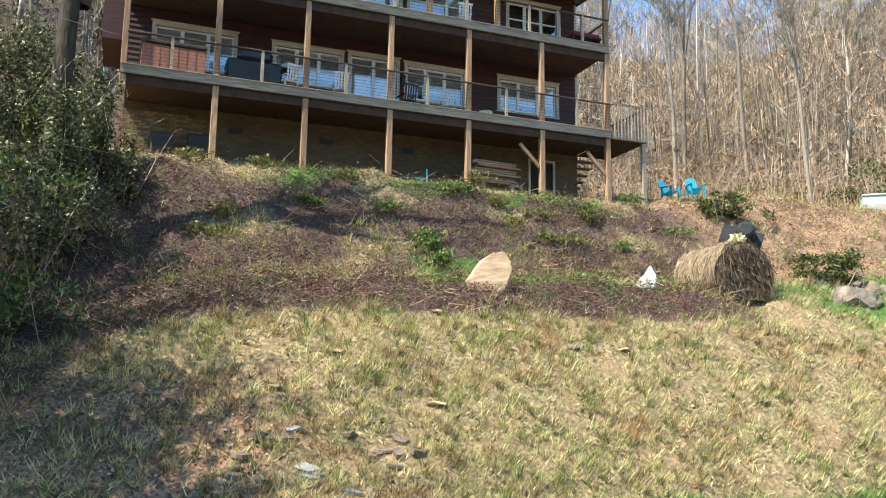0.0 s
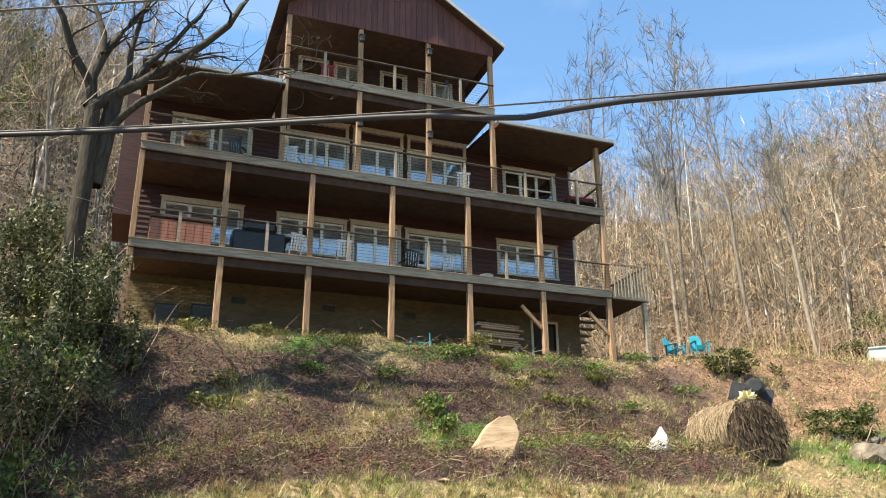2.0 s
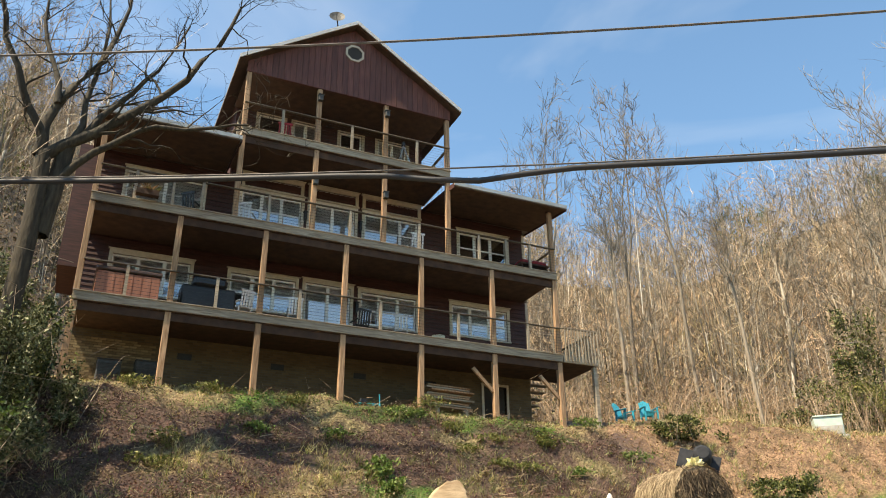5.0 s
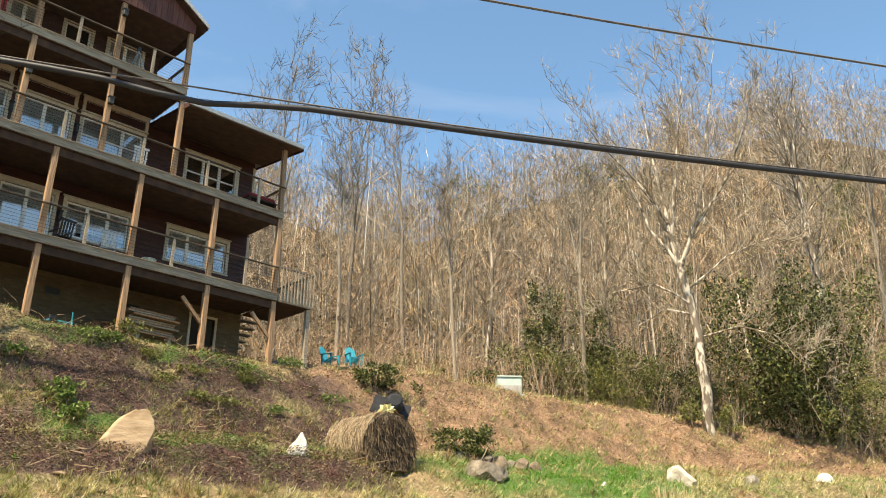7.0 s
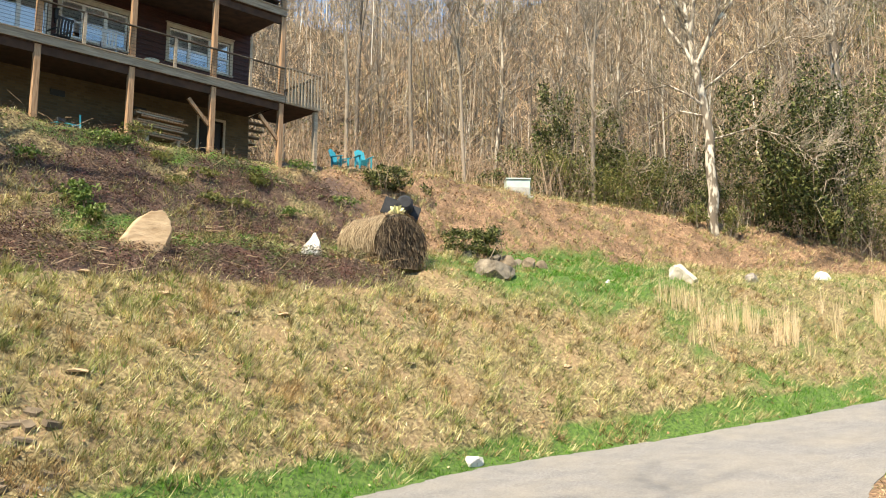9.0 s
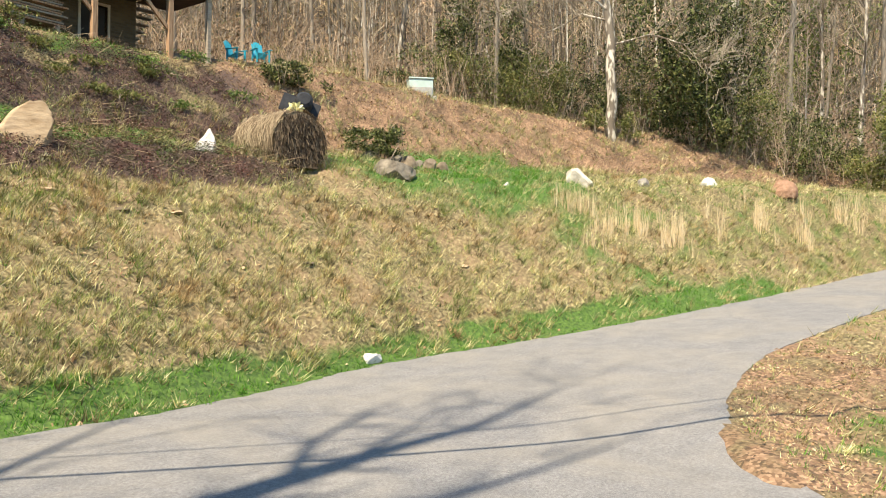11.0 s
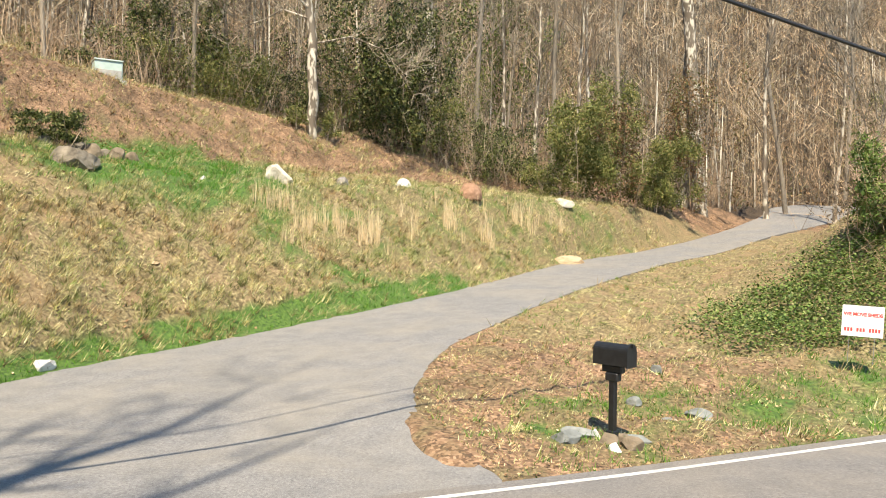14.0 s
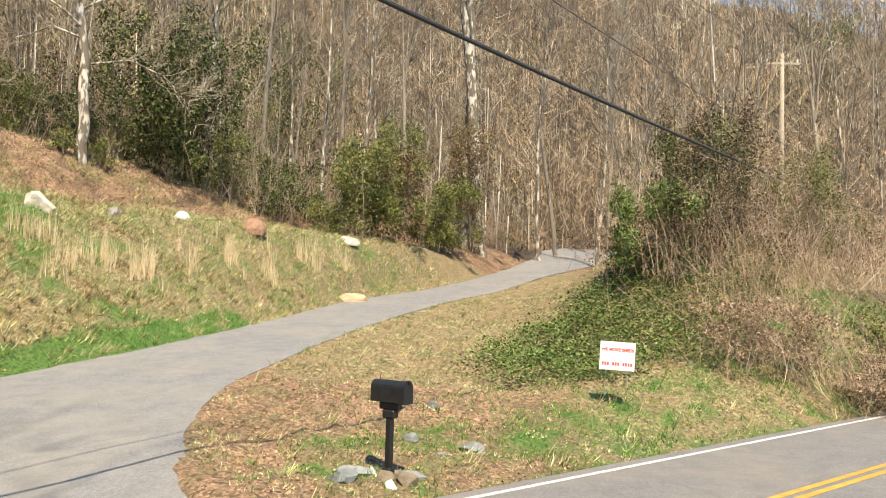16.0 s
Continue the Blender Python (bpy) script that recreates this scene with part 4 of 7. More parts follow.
# wing roofs
for x0, x1 in ((-0.56, 3.36), (10.3, 14.56)):
    tilt = pose(0, FY - 0.35, 12.96, 6, 0, 0)
    hpart("roof", Geo().box(x0, 0, 0.0, x1, 5.6, 0.1, tilt), M_ROOF, label="low grey roof over the side wing")
    hpart("roof_edge", Geo().box(x0 - 0.02, -0.03, 0.02, x1 + 0.02, -0.002, 0.14, tilt), M_EDGE)
    hpart("soffit", Geo().box(x0 + 0.03, 0.02, -0.03, x1 - 0.03, 2.5, -0.003, tilt), M_UNDER)
    for xe in (x0 - 0.03, x1):
        hpart("rake_board", Geo().box(xe, 0.0, -0.06, xe + 0.03, 5.6, 0.11, tilt), M_SIDING)
    hpart("roof", Geo().box(x0, 5.6, 0.05, x1, 11.5, 0.15, tilt), M_ROOF)
# main gable
PKX, PKZ, EZ = 6.8, 18.43, 15.9
for s, xe in ((-1, 3.05), (1, 10.62)):
    top = [(PKX, PKZ), (xe, EZ)]
    for nm, mat, y0, y1, t0, t1 in (("roof", M_ROOF, FY - 0.3, 32.9, 0.02, 0.12), ("roof_edge", M_EDGE, FY - 0.34, FY - 0.303, 0.0, 0.14), ("soffit", M_UNDER, FY - 0.28, 32.8, -0.03, 0.015)):
        g = Geo()
        p = [(PKX, y0, PKZ + t0), (xe, y0, EZ + t0), (xe, y0, EZ + t1), (PKX, y0, PKZ + t1)]
        q = [(a, y1, c) for a, b, c in p]
        g.v = p + q
        g.f = [(0, 1, 2, 3), (7, 6, 5, 4), (0, 4, 5, 1), (1, 5, 6, 2), (2, 6, 7, 3), (3, 7, 4, 0)]
        hpart(nm, g, mat)
gw = hpart("gable_wall", Geo().box(3.35, FY + 0.03, 15.72, 10.3, FY + 0.12, 15.86), M_SIDING, label="red-brown board gable with an eight-sided window")
x = 3.36
while x < 10.33:
    w = min(0.19, 10.34 - x)
    za = PKZ - 0.05 - abs(x + w / 2 - PKX) * (PKZ - EZ) / 3.82
    if za > 15.8:
        g = Geo()
        zl = PKZ - 0.04 - abs(x - PKX) * (PKZ - EZ) / 3.82
        zr = PKZ - 0.04 - abs(x + w - PKX) * (PKZ - EZ) / 3.82
        y = FY - 0.01 - 0.006 * random.random()
        for a in (y, FY + 0.03):
            g.v += [(x + 0.004, a, 15.7), (x + w - 0.004, a, 15.7), (x + w - 0.004, a, zr), (x + 0.004, a, zl)]
        g.f = [(0, 1, 2, 3), (7, 6, 5, 4), (0, 4, 5, 1), (1, 5, 6, 2), (2, 6, 7, 3), (3, 7, 4, 0)]
        hpart("board", g, M_GABLE, gw)
    x += 0.192
g = Geo()
for k in range(8):
    a0, a1 = radians(22.5 + 45 * k), radians(67.5 + 45 * k)
    cx, cz = 6.82, 17.42
    ring = [(cx + r * math.cos(a), y, cz + r * math.sin(a)) for y in (FY - 0.05, FY - 0.005) for a, r in ((a0, 0.27), (a1, 0.27), (a1, 0.345), (a0, 0.345))]
    n = len(g.v)
    g.v += ring
    g.f += [tuple(n + i for i in q) for q in ((3, 2, 1, 0), (4, 5, 6, 7), (0, 1, 5, 4), (2, 3, 7, 6))]
oc = hpart("window", g, M_TRIM, label="small eight-sided window in tan trim")
g = Geo().face(*[(6.82 + 0.275 * math.cos(radians(22.5 + 45 * k)), FY - 0.024, 17.42 + 0.275 * math.sin(radians(22.5 + 45 * k))) for k in range(8)])
hpart("pane", g, M_DARKIN, oc)
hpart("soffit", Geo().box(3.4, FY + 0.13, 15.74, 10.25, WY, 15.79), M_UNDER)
# satellite dish on the ridge
g = Geo()
for r0, r1, d0, d1 in ((0.0, 0.14, 0.06, 0.045), (0.14, 0.28, 0.045, 0.0)):
    for k in range(14):
        a0, a1 = 6.2832 * k / 14, 6.2832 * (k + 1) / 14
        g.face((r0 * math.cos(a0), d0, r0 * math.sin(a0)), (r1 * math.cos(a0), d1, r1 * math.sin(a0)), (r1 * math.cos(a1), d1, r1 * math.sin(a1)), (r0 * math.cos(a1), d0, r0 * math.sin(a1)))
dish = hpart("satellite_dish", Geo().tube([(6.5, 22.6, 18.2), (6.5, 22.6, 19.35), (6.42, 22.45, 19.5)], 0.025, 6), M_UNIT, label="dark grey satellite dish on a short mast")
g.v = [tuple(pose(6.4, 22.4, 19.6, -20, 0, -15) @ Vector((p[0], p[1], p[2] * 1.1))) for p in g.v]
hpart("dish", g, M_UNIT, dish)
hpart("arm", Geo().tube([(6.4, 22.4, 19.35), (6.25, 21.95, 19.4)], 0.012, 4), M_UNIT, dish)


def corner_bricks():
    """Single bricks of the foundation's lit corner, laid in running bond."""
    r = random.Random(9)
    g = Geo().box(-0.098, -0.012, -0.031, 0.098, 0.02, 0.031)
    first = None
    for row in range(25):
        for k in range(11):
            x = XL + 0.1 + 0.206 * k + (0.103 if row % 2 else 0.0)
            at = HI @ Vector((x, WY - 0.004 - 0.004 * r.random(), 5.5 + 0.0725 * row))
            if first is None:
                first = part("brick", g, M_BRICKLIT, foundation)
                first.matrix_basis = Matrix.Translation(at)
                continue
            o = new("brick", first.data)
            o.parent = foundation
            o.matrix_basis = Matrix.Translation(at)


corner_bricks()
house.matrix_basis = pose(7.06, 24, 5.59, 0, 0, -0.6)
D1, D2, D3 = D1 + 0.09, D2 + 0.09, D3 + 0.09

# ---- overhead lines ----


def line_along(az, p, h, sag, u0, u1, count=40, kink=None, low=5.0):
    """A wire that passes at distance p in the direction az (degrees from +y to +x), at height h, from u0 to u1 along its run."""
    a = radians(az)
    pts = []
    for i in range(count + 1):
        u = u0 + (u1 - u0) * i / count
        z = h + (u - low) ** 2 * (sag[0] if u < low else sag[1])
        if kink:
            z += kink(u)
        pts.append((p * math.sin(a) + u * math.cos(a), p * math.cos(a) - u * math.sin(a), z))
    return pts


def cable_kink(u):
    return -0.1 * math.exp(-((u + 0.75) / 0.55) ** 2)


g = Geo().tube(line_along(33.1, 6.3, 3.51, (0.0042, 0.0006), -22, 70, 220, cable_kink), 0.027, 8)
cable = tagged(part("telephone_cable", g, M_CABLE, smooth=True), "thick black lashed telephone cable hanging over the road", "cable")
spine = line_along(33.1, 6.3, 3.51, (0.0042, 0.0006), -22, 70, 2600, cable_kink)
g = Geo().tube([(p[0] + 0.028 * math.sin(0.5 * i), p[1] + 0.028 * math.cos(0.5 * i) * 0.3, p[2] + 0.012 + 0.03 * math.cos(0.5 * i)) for i, p in enumerate(spine[:1500])], 0.0028, 3)
part("lashing_wire", g, M_WIRE, cable, "thin wire wound round the cable")
g = Geo().tube(line_along(33.1, 6.3, 3.55, (0.0042, 0.0006), -22, 70, 160), 0.008, 5)
tagged(part("support_wire", g, M_WIRE), "thin steel strand carrying the telephone cable", "wire")
g = Geo().tube(line_along(31.9, 6.4, 5.08, (0.0037, 0.00064), -22, 60, 160), 0.0125, 5)
tagged(part("overhead_wire", g, M_WIRE), "thin twisted grey overhead wire", "wire")
for p, h, az in ((9.0, 7.55, 39.1), (7.8, 8.0, 38.1), (6.6, 8.1, 38.1)):
    g = Geo().tube(line_along(az, p, h, (0.0, 0.0), 14, 60, 40), 0.009, 4)
    tagged(part("overhead_wire", g, M_WIRE), "thin bare power wire high over the road", "wire", "power wires over the road")


def utility_pole(x, y, top, label):
    z = ground1(x, y) - 0.3
    t = thing("utility_pole", x, y, z, 0, label, "pole")
    h = top - z
    part("pole", Geo().tube([(0, 0, 0), (0.01, 0, h * 0.5), (0, 0, h)], [0.15, 0.125, 0.1], 10, True), M_DECK, t, smooth=True)
    part("crossarm", Geo().box(-0.06, -0.9, h - 0.6, 0.06, 0.9, h - 0.48), M_DECK, t)
    for k in (-0.8, 0.0, 0.8):
        part("insulator", Geo().tube([(0, k, h - 0.48), (0, k, h - 0.3)], 0.04, 6, True), M_WHITE, t)
    return t


utility_pole(44.5, -16.0, 13.3, "tall weathered wooden utility pole at the wood's edge")

# ---- rocks ----
M_ROCKPALE = grainy("cream_limestone", (0.3, 0.26, 0.2), (0.68, 0.62, 0.52), 3.0, 0.85, bump=0.7, dist=0.05, vary=0.1)
M_ROCKDARK = grainy("weathered_grey_boulder", (0.06, 0.048, 0.035), (0.34, 0.29, 0.22), 3.0, 0.9, bump=0.9, dist=0.06, vary=0.2)


def rock(name, x, y, size, mat, label, seed, turn=0, sink=0.2, peak=0.0, category="rock", lean=(0, 0), cut=(0.55, 0.85)):
    """An angular stone: a rounded block cut by random planes."""
    rnd = random.Random(seed)
    bm = bmesh.new()
    bmesh.ops.create_icosphere(bm, subdivisions=4, radius=1.0)
    planes = [(Vector((rnd.gauss(0, 1), rnd.gauss(0, 1), rnd.gauss(0.15, 0.8))).normalized(), rnd.uniform(*cut)) for _ in range(11)]
    for v in bm.verts:
        for n, d in planes:
            k = v.co.dot(n) - d
            if k > 0:
                v.co -= n * k
        c = v.co.copy()
        v.co *= 1 + 0.05 * noise.noise(c * 2.6 + Vector((seed, 0, 0))) + 0.035 * noise.noise(c * 7.0 + Vector((0, seed, 0)))
        if peak and v.co.z > -0.3:
            f = 1 - peak * (v.co.z + 0.3)
            v.co.x *= f
            v.co.y *= f
    me = bpy.data.meshes.new(name)
    bm.to_mesh(me)
    bm.free()
    me.materials.append(mat)
    co = [v.co for v in me.vertices]
    lo = [min(c[i] for c in co) for i in range(3)]
    hi = [max(c[i] for c in co) for i in range(3)]
    for v in me.vertices:
        u = [(v.co[i] - lo[i]) / (hi[i] - lo[i]) for i in range(3)]
        u[2] = max(u[2] - 0.36, 0.0) / 0.64
        v.co = Vector(((u[0] - 0.5) * size[0] + lean[0] * u[2], (u[1] - 0.5) * size[1] + lean[1] * u[2], u[2] * size[2]))
    ob = new(name, me)
    ob.matrix_basis = pose(x, y, ground1(x, y) - sink * size[2], 0, 0, turn)
    return tagged(ob, label, category)


def polar(az, d):
    return d * math.sin(radians(az)), d * math.cos(radians(az))


rock("boulder", *polar(24.5, 17.9), (1.08, 0.36, 0.9), M_ROCKTAN, "leaning tan sandstone slab on the ivy bank", 3, -25, 0.1, 0.3, lean=(0.22, 0))
rock("boulder", *polar(35.57, 20.0), (0.85, 0.62, 0.62), M_ROCKWHITE, "pointed white rock beside the hay bale", 6, 20, 0.05, 0.6, lean=(0.08, 0))
rock("boulder", *polar(48.45, 22.0), (1.2, 0.8, 0.56), M_ROCKDARK, "grey weathered boulder on the terrace lip", 8, -30)
rock("boulder", *polar(61.35, 26.4), (1.3, 0.95, 0.72), M_ROCKPALE, "pale angular limestone boulder at the grass edge", 12, 25, 0.1, 0.2, lean=(-0.2, 0.1))
rock("rock", *polar(65.7, 27.8), (0.68, 0.45, 0.42), M_ROCKGREY, "small grey rock at the grass edge", 14, 0)
rock("rock", *polar(69.8, 29.0), (0.8, 0.6, 0.52), M_ROCKWHITE, "smooth white egg-shaped rock in the grass", 17, 10, cut=(0.8, 0.95))
rock("boulder", *polar(74.4, 30.5), (1.1, 0.9, 0.66), M_ROCKRED, "round red-brown boulder in the grass", 22, 40, 0.3, cut=(0.82, 0.97))
rock("rock", *polar(80.9, 35.3), (0.95, 0.65, 0.42), M_ROCKPALE, "low pale rock beside the leaf litter", 26, -80, 0.3, cut=(0.7, 0.95))
rock("rock", *polar(81.3, 31.4), (1.3, 0.7, 0.42), M_ROCKTAN, "flat tan rock at the driveway edge", 27, -80, 0.25, cut=(0.7, 0.95))
rock("rock", *polar(56.3, 24.5), (0.34, 0.2, 0.16), M_ROCKWHITE, "small white stone in the green clover", 29, 0)
rock("rock", *polar(47.0, 15.4), (0.42, 0.28, 0.2), M_ROCKWHITE, "pale flat stone beside the driveway", 31, 0)



def outcrop(x0, x1, y0, y1, count):
    """Shale ledges breaking through the turf."""
    xm, ym = (x0 + x1) / 2, (y0 + y1) / 2
    t = thing("shale_outcrop", xm, ym, ground1(xm, ym), 0, "broken brown shale ledges poking out of the bank", "rock outcrop")
    base = Vector((xm, ym, ground1(xm, ym)))
    r = random.Random(61)
    for k in range(count):
        x, y = r.uniform(x0, x1), r.uniform(y0, y1)
        w, d, h = r.uniform(0.16, 0.5), r.uniform(0.14, 0.3), r.uniform(0.03, 0.08)
        g = Geo()
        n = 6
        for z, f in ((0, 1.0), (h, 0.93)):
            for i in range(n):
                a = 6.2832 * i / n + 0.3 * math.sin(k * 3 + i * 2)
                q = f * (0.75 + 0.35 * abs(math.sin(k * 1.7 + i * 2.3)))
                g.v.append((w / 2 * q * math.cos(a), d / 2 * q * math.sin(a), z))
        g.f = [tuple(reversed(range(n))), tuple(range(n, 2 * n))] + [(i, (i + 1) % n, (i + 1) % n + n, i + n) for i in range(n)]
        m = pose(0, 0, 0, r.uniform(5, 30), r.uniform(-14, 14), r.uniform(-35, 35))
        m.translation = Vector((x, y, ground1(x, y) - 0.035 + 0.03 * r.random())) - base
        g.v = [tuple(m @ Vector(p)) for p in g.v]
        part("slab", g, (M_SLATE if k % 6 == 0 else M_SHALE), t)


outcrop(1.0, 4.4, 11.0, 12.7, 60)
for k, (x, y) in enumerate(((0.6, 14.0), (3.6, 14.2), (4.4, 13.9), (7.2, 14.6), (8.4, 14.3), (6.0, 15.4), (7.6, 15.6), (9.4, 14.0), (2.4, 13.6), (5.0, 13.0), (11.5, 12.5), (15.5, 11.5))):
    rock("stone", x, y, (0.34, 0.24, 0.06), (M_SHALE, M_ROCKTAN)[k % 2], "flat shale stone lying on the grassy bank", 900 + k, k * 37, 0.1)

for k, (az, d, w) in enumerate(((47.9, 25.4, 0.5), (48.6, 25.8, 0.42), (49.4, 25.6, 0.6), (50.2, 25.9, 0.36), (50.9, 25.7, 0.5), (46.6, 25.3, 0.4), (51.8, 26.1, 0.4), (48.9, 25.2, 0.34))):
    rock("stone", *polar(az, d), (w, w * 0.8, w * 0.7), (M_SHALE, M_ROCKDARK)[k % 2], "weathered stone breaking out of the stony bank", 940 + k, k * 53, 0.2)

# ---- hay bale dressed up with a hat ----
BX, BY = polar(40.5, 21.1)
BZ = ground1(BX, BY) - 0.28
bale = thing("hay_bale", BX, BY, BZ, -97, "weathered round hay bale with a hat and felt face", "hay bale")
bale.matrix_basis = pose(BX, BY, BZ, 0, 0, -97) @ Matrix.Scale(1.08, 4)


def bale_mesh():
    g = Geo()
    R, L, n = 0.68, 0.84, 36
    rings = [(-L, 0.0), (-L, 0.35), (-L - 0.01, 0.62), (-L + 0.05, R), (-L * 0.5, R * 1.015), (0, R * 1.02), (L * 0.5, R * 1.01), (L - 0.05, R), (L + 0.01, 0.62), (L, 0.35), (L, 0.0)]
    for x, r in rings:
        for k in range(n):
            a = 6.2832 * k / n
            rr = r * (1 + 0.07 * noise.noise(Vector((x * 3, math.cos(a) * 3, math.sin(a) * 3))))
            z = R + rr * math.sin(a)
            if z < 0.12:
                z = 0.12 * z + 0.1
            g.v.append((x, rr * math.cos(a), z))
    for i in range(len(rings) - 1):
        for k in range(n):
            g.f.append((i * n + k, i * n + (k + 1) % n, (i + 1) * n + (k + 1) % n, (i + 1) * n + k))
    return g


def bale_strands():
    rnd = np.random.RandomState(5)
    n = 5200
    a = rnd.uniform(-0.9, 4.1, n)
    x = rnd.uniform(-0.84, 0.84, n)
    r = 0.69 + rnd.uniform(-0.02, 0.06, n)
    ln = rnd.uniform(0.12, 0.5, n) * rnd.choice([-1, 1], n)
    a2 = a + ln
    x2 = x + rnd.normal(0, 0.07, n)
    r2 = r + rnd.uniform(-0.05, 0.05, n)
    w = 0.007
    c = np.stack([np.stack([x - w, r * np.cos(a), 0.68 + r * np.sin(a)], -1), np.stack([x + w, r * np.cos(a), 0.68 + r * np.sin(a)], -1), np.stack([x2 + w, r2 * np.cos(a2), 0.68 + r2 * np.sin(a2)], -1), np.stack([x2 - w, r2 * np.cos(a2), 0.68 + r2 * np.sin(a2)], -1)], 1)
    m = 3600   # loose hay on the two ends
    th, rr = rnd.uniform(0, 6.28, m), 0.68 * np.sqrt(rnd.uniform(0, 1, m))
    e = np.where(rnd.uniform(0, 1, m) < 0.5, -1, 1) * 0.835
    p = np.stack([e + np.sign(e) * rnd.uniform(0, 0.05, m), rr * np.cos(th), 0.68 + rr * np.sin(th)], -1)
    q = p + np.stack([np.sign(e) * rnd.uniform(-0.01, 0.09, m), rnd.normal(0, 0.09, m), rnd.normal(-0.16, 0.12, m)], -1)
    dy = np.array([0, 0.008, 0.002])
    c2 = np.stack([p - dy, p + dy, q + dy, q - dy], 1)
    for q in (c, c2):
        q[:, :, 2] = np.maximum(q[:, :, 2], 0.08)
    return c, c2


part("bale", bale_mesh(), M_HAY, bale, smooth=True)
# strands on the two ends are darker than those round the barrel
M_HAYDARK = scattered("dark_hay_strand", [(0.0, (0.02, 0.014, 0.009)), (0.6, (0.09, 0.06, 0.036)), (1.0, (0.26, 0.19, 0.12))], 0.9)
for strands, mat in zip(bale_strands(), (M_HAYSTRAND, M_HAYDARK)):
    hs = new("loose_hay", quads("loose_hay", strands, mat))
    hs.parent = bale
    tagged(hs, kind="stuff")


def hat_and_face():
    # the cloth hat hangs askew over the back of the bale
    side, up = Vector((0.75, -0.66, -0.34)).normalized(), Vector((0.1, 0.25, 0.96)).normalized()
    up = (up - side * up.dot(side)).normalized()
    m = Matrix((side, up.cross(side) * -1, up)).transposed().to_4x4()
    m.translation = Vector((BX, BY, BZ)) + Vector((0.61, -0.13, 1.82))
    m = bale.matrix_basis.inverted() @ m
    hat = part("hat", Geo().box(-0.5, -0.02, -0.34, 0.5, 0.02, 0.16, m), M_HAT, bale, "flat black cloth hat brim", bevel=0.01)
    crown = Geo().tube([(0.05, 0.02, 0), (0.05, 0.3, 0.02), (0.05, 0.36, 0.02)], [0.25, 0.22, 0.15], 14, True)
    crown.v = [tuple(m @ Vector(p)) for p in crown.v]
    part("crown", crown, M_HAT, hat)
    bow = Geo()
    for k in range(6):
        a = radians(60 * k + 10)
        d = Vector((0.04, 0.2 * math.cos(a), 0.17 * math.sin(a)))
        side = Vector((0, -0.06 * math.sin(a), 0.06 * math.cos(a)))
        c = Vector((0.62, 0.0, 1.44))
        for s in (1, -1):
            bow.face(c, c + d * 0.6 + side + Vector((0.05 * s, 0, 0)), c + d + Vector((0.09 * s, 0, 0)), c + d * 0.6 - side + Vector((0.05 * s, 0, 0)))
    for k in range(6):
        a = radians(60 * k + 40)
        d = Vector((0.17 * math.cos(a), 0.06, 0.15 * math.sin(a)))
        side = Vector((-0.05 * math.sin(a), 0, 0.05 * math.cos(a)))
        for s in (1, -1):
            bow.face(c, c + d * 0.6 + side + Vector((0, 0.05 * s, 0)), c + d + Vector((0, 0.09 * s, 0)), c + d * 0.6 - side + Vector((0, 0.05 * s, 0)))
    bow.box(c.x - 0.05, c.y - 0.05, c.z - 0.05, c.x + 0.05, c.y + 0.05, c.z + 0.05)
    part("bow", bow, M_YELLOWBOW, bale, "pale yellow ribbon bow")
    nose = Geo().tube([(0.72, -0.02, 0.86), (0.8, -0.02, 0.84), (0.85, -0.02, 0.82)], [0.09, 0.07, 0.01], 8, True)
    part("nose", nose, M_ORANGE, bale, "orange felt nose")
    for y in (-0.22, 0.18):
        e = Geo().tube([(0.72, y, 1.08), (0.79, y, 1.08)], [0.09, 0.07], 10, True)
        part("eye", e, M_HAT, bale)


hat_and_face()

# ---- mailbox, sign, transformer box, chairs ----


def mailbox(x, y, turn):
    z = ground1(x, y) - 0.05
    t = thing("mailbox", x, y, z, turn, "black post-mounted mailbox ringed with flat stones", "mailbox")
    part("post", Geo().box(-0.042, -0.042, 0, 0.042, 0.042, 0.93), M_BLACK, t, bevel=0.006)
    part("post_base", Geo().box(-0.065, -0.065, 0.0, 0.065, 0.065, 0.16), M_BLACK, t, bevel=0.008)
    part("bracket", Geo().box(-0.055, -0.16, 0.84, 0.055, 0.16, 0.93).box(-0.06, -0.1, 0.74, 0.06, 0.1, 0.84), M_BLACK, t, bevel=0.015)
    g = Geo()
    prof = [(-0.1, 0.93), (0.1, 0.93)] + [(0.1 * math.cos(radians(a)), 1.085 + 0.1 * math.sin(radians(a))) for a in range(0, 181, 15)]
    n = len(prof)
    for y0, k in ((-0.27, 1.0), (0.27, 1.0)):
        g.v += [(a * k, y0, b) for a, b in prof]
    g.f = [tuple(range(n)), tuple(range(2 * n - 1, n - 1, -1))] + [(i, i + n, (i + 1) % n + n, (i + 1) % n) for i in range(n)]
    box = part("box", g, M_BLACK, t)
    d = Geo()
    d.v = [(a * 1.08, yy, 1.05 + (b - 1.05) * 1.08) for yy in (-0.295, -0.265) for a, b in prof]
    d.f = [tuple(range(n)), tuple(range(2 * n - 1, n - 1, -1))] + [(i, i + n, (i + 1) % n + n, (i + 1) % n) for i in range(n)]
    door = part("door", d, M_BLACK, box)
    part("latch", Geo().box(-0.02, -0.32, 1.15, 0.02, -0.29, 1.19), M_BLACK, box)
    part("flag", Geo().box(0.102, -0.12, 1.0, 0.108, 0.14, 1.03), M_BLACK, box)
    return t


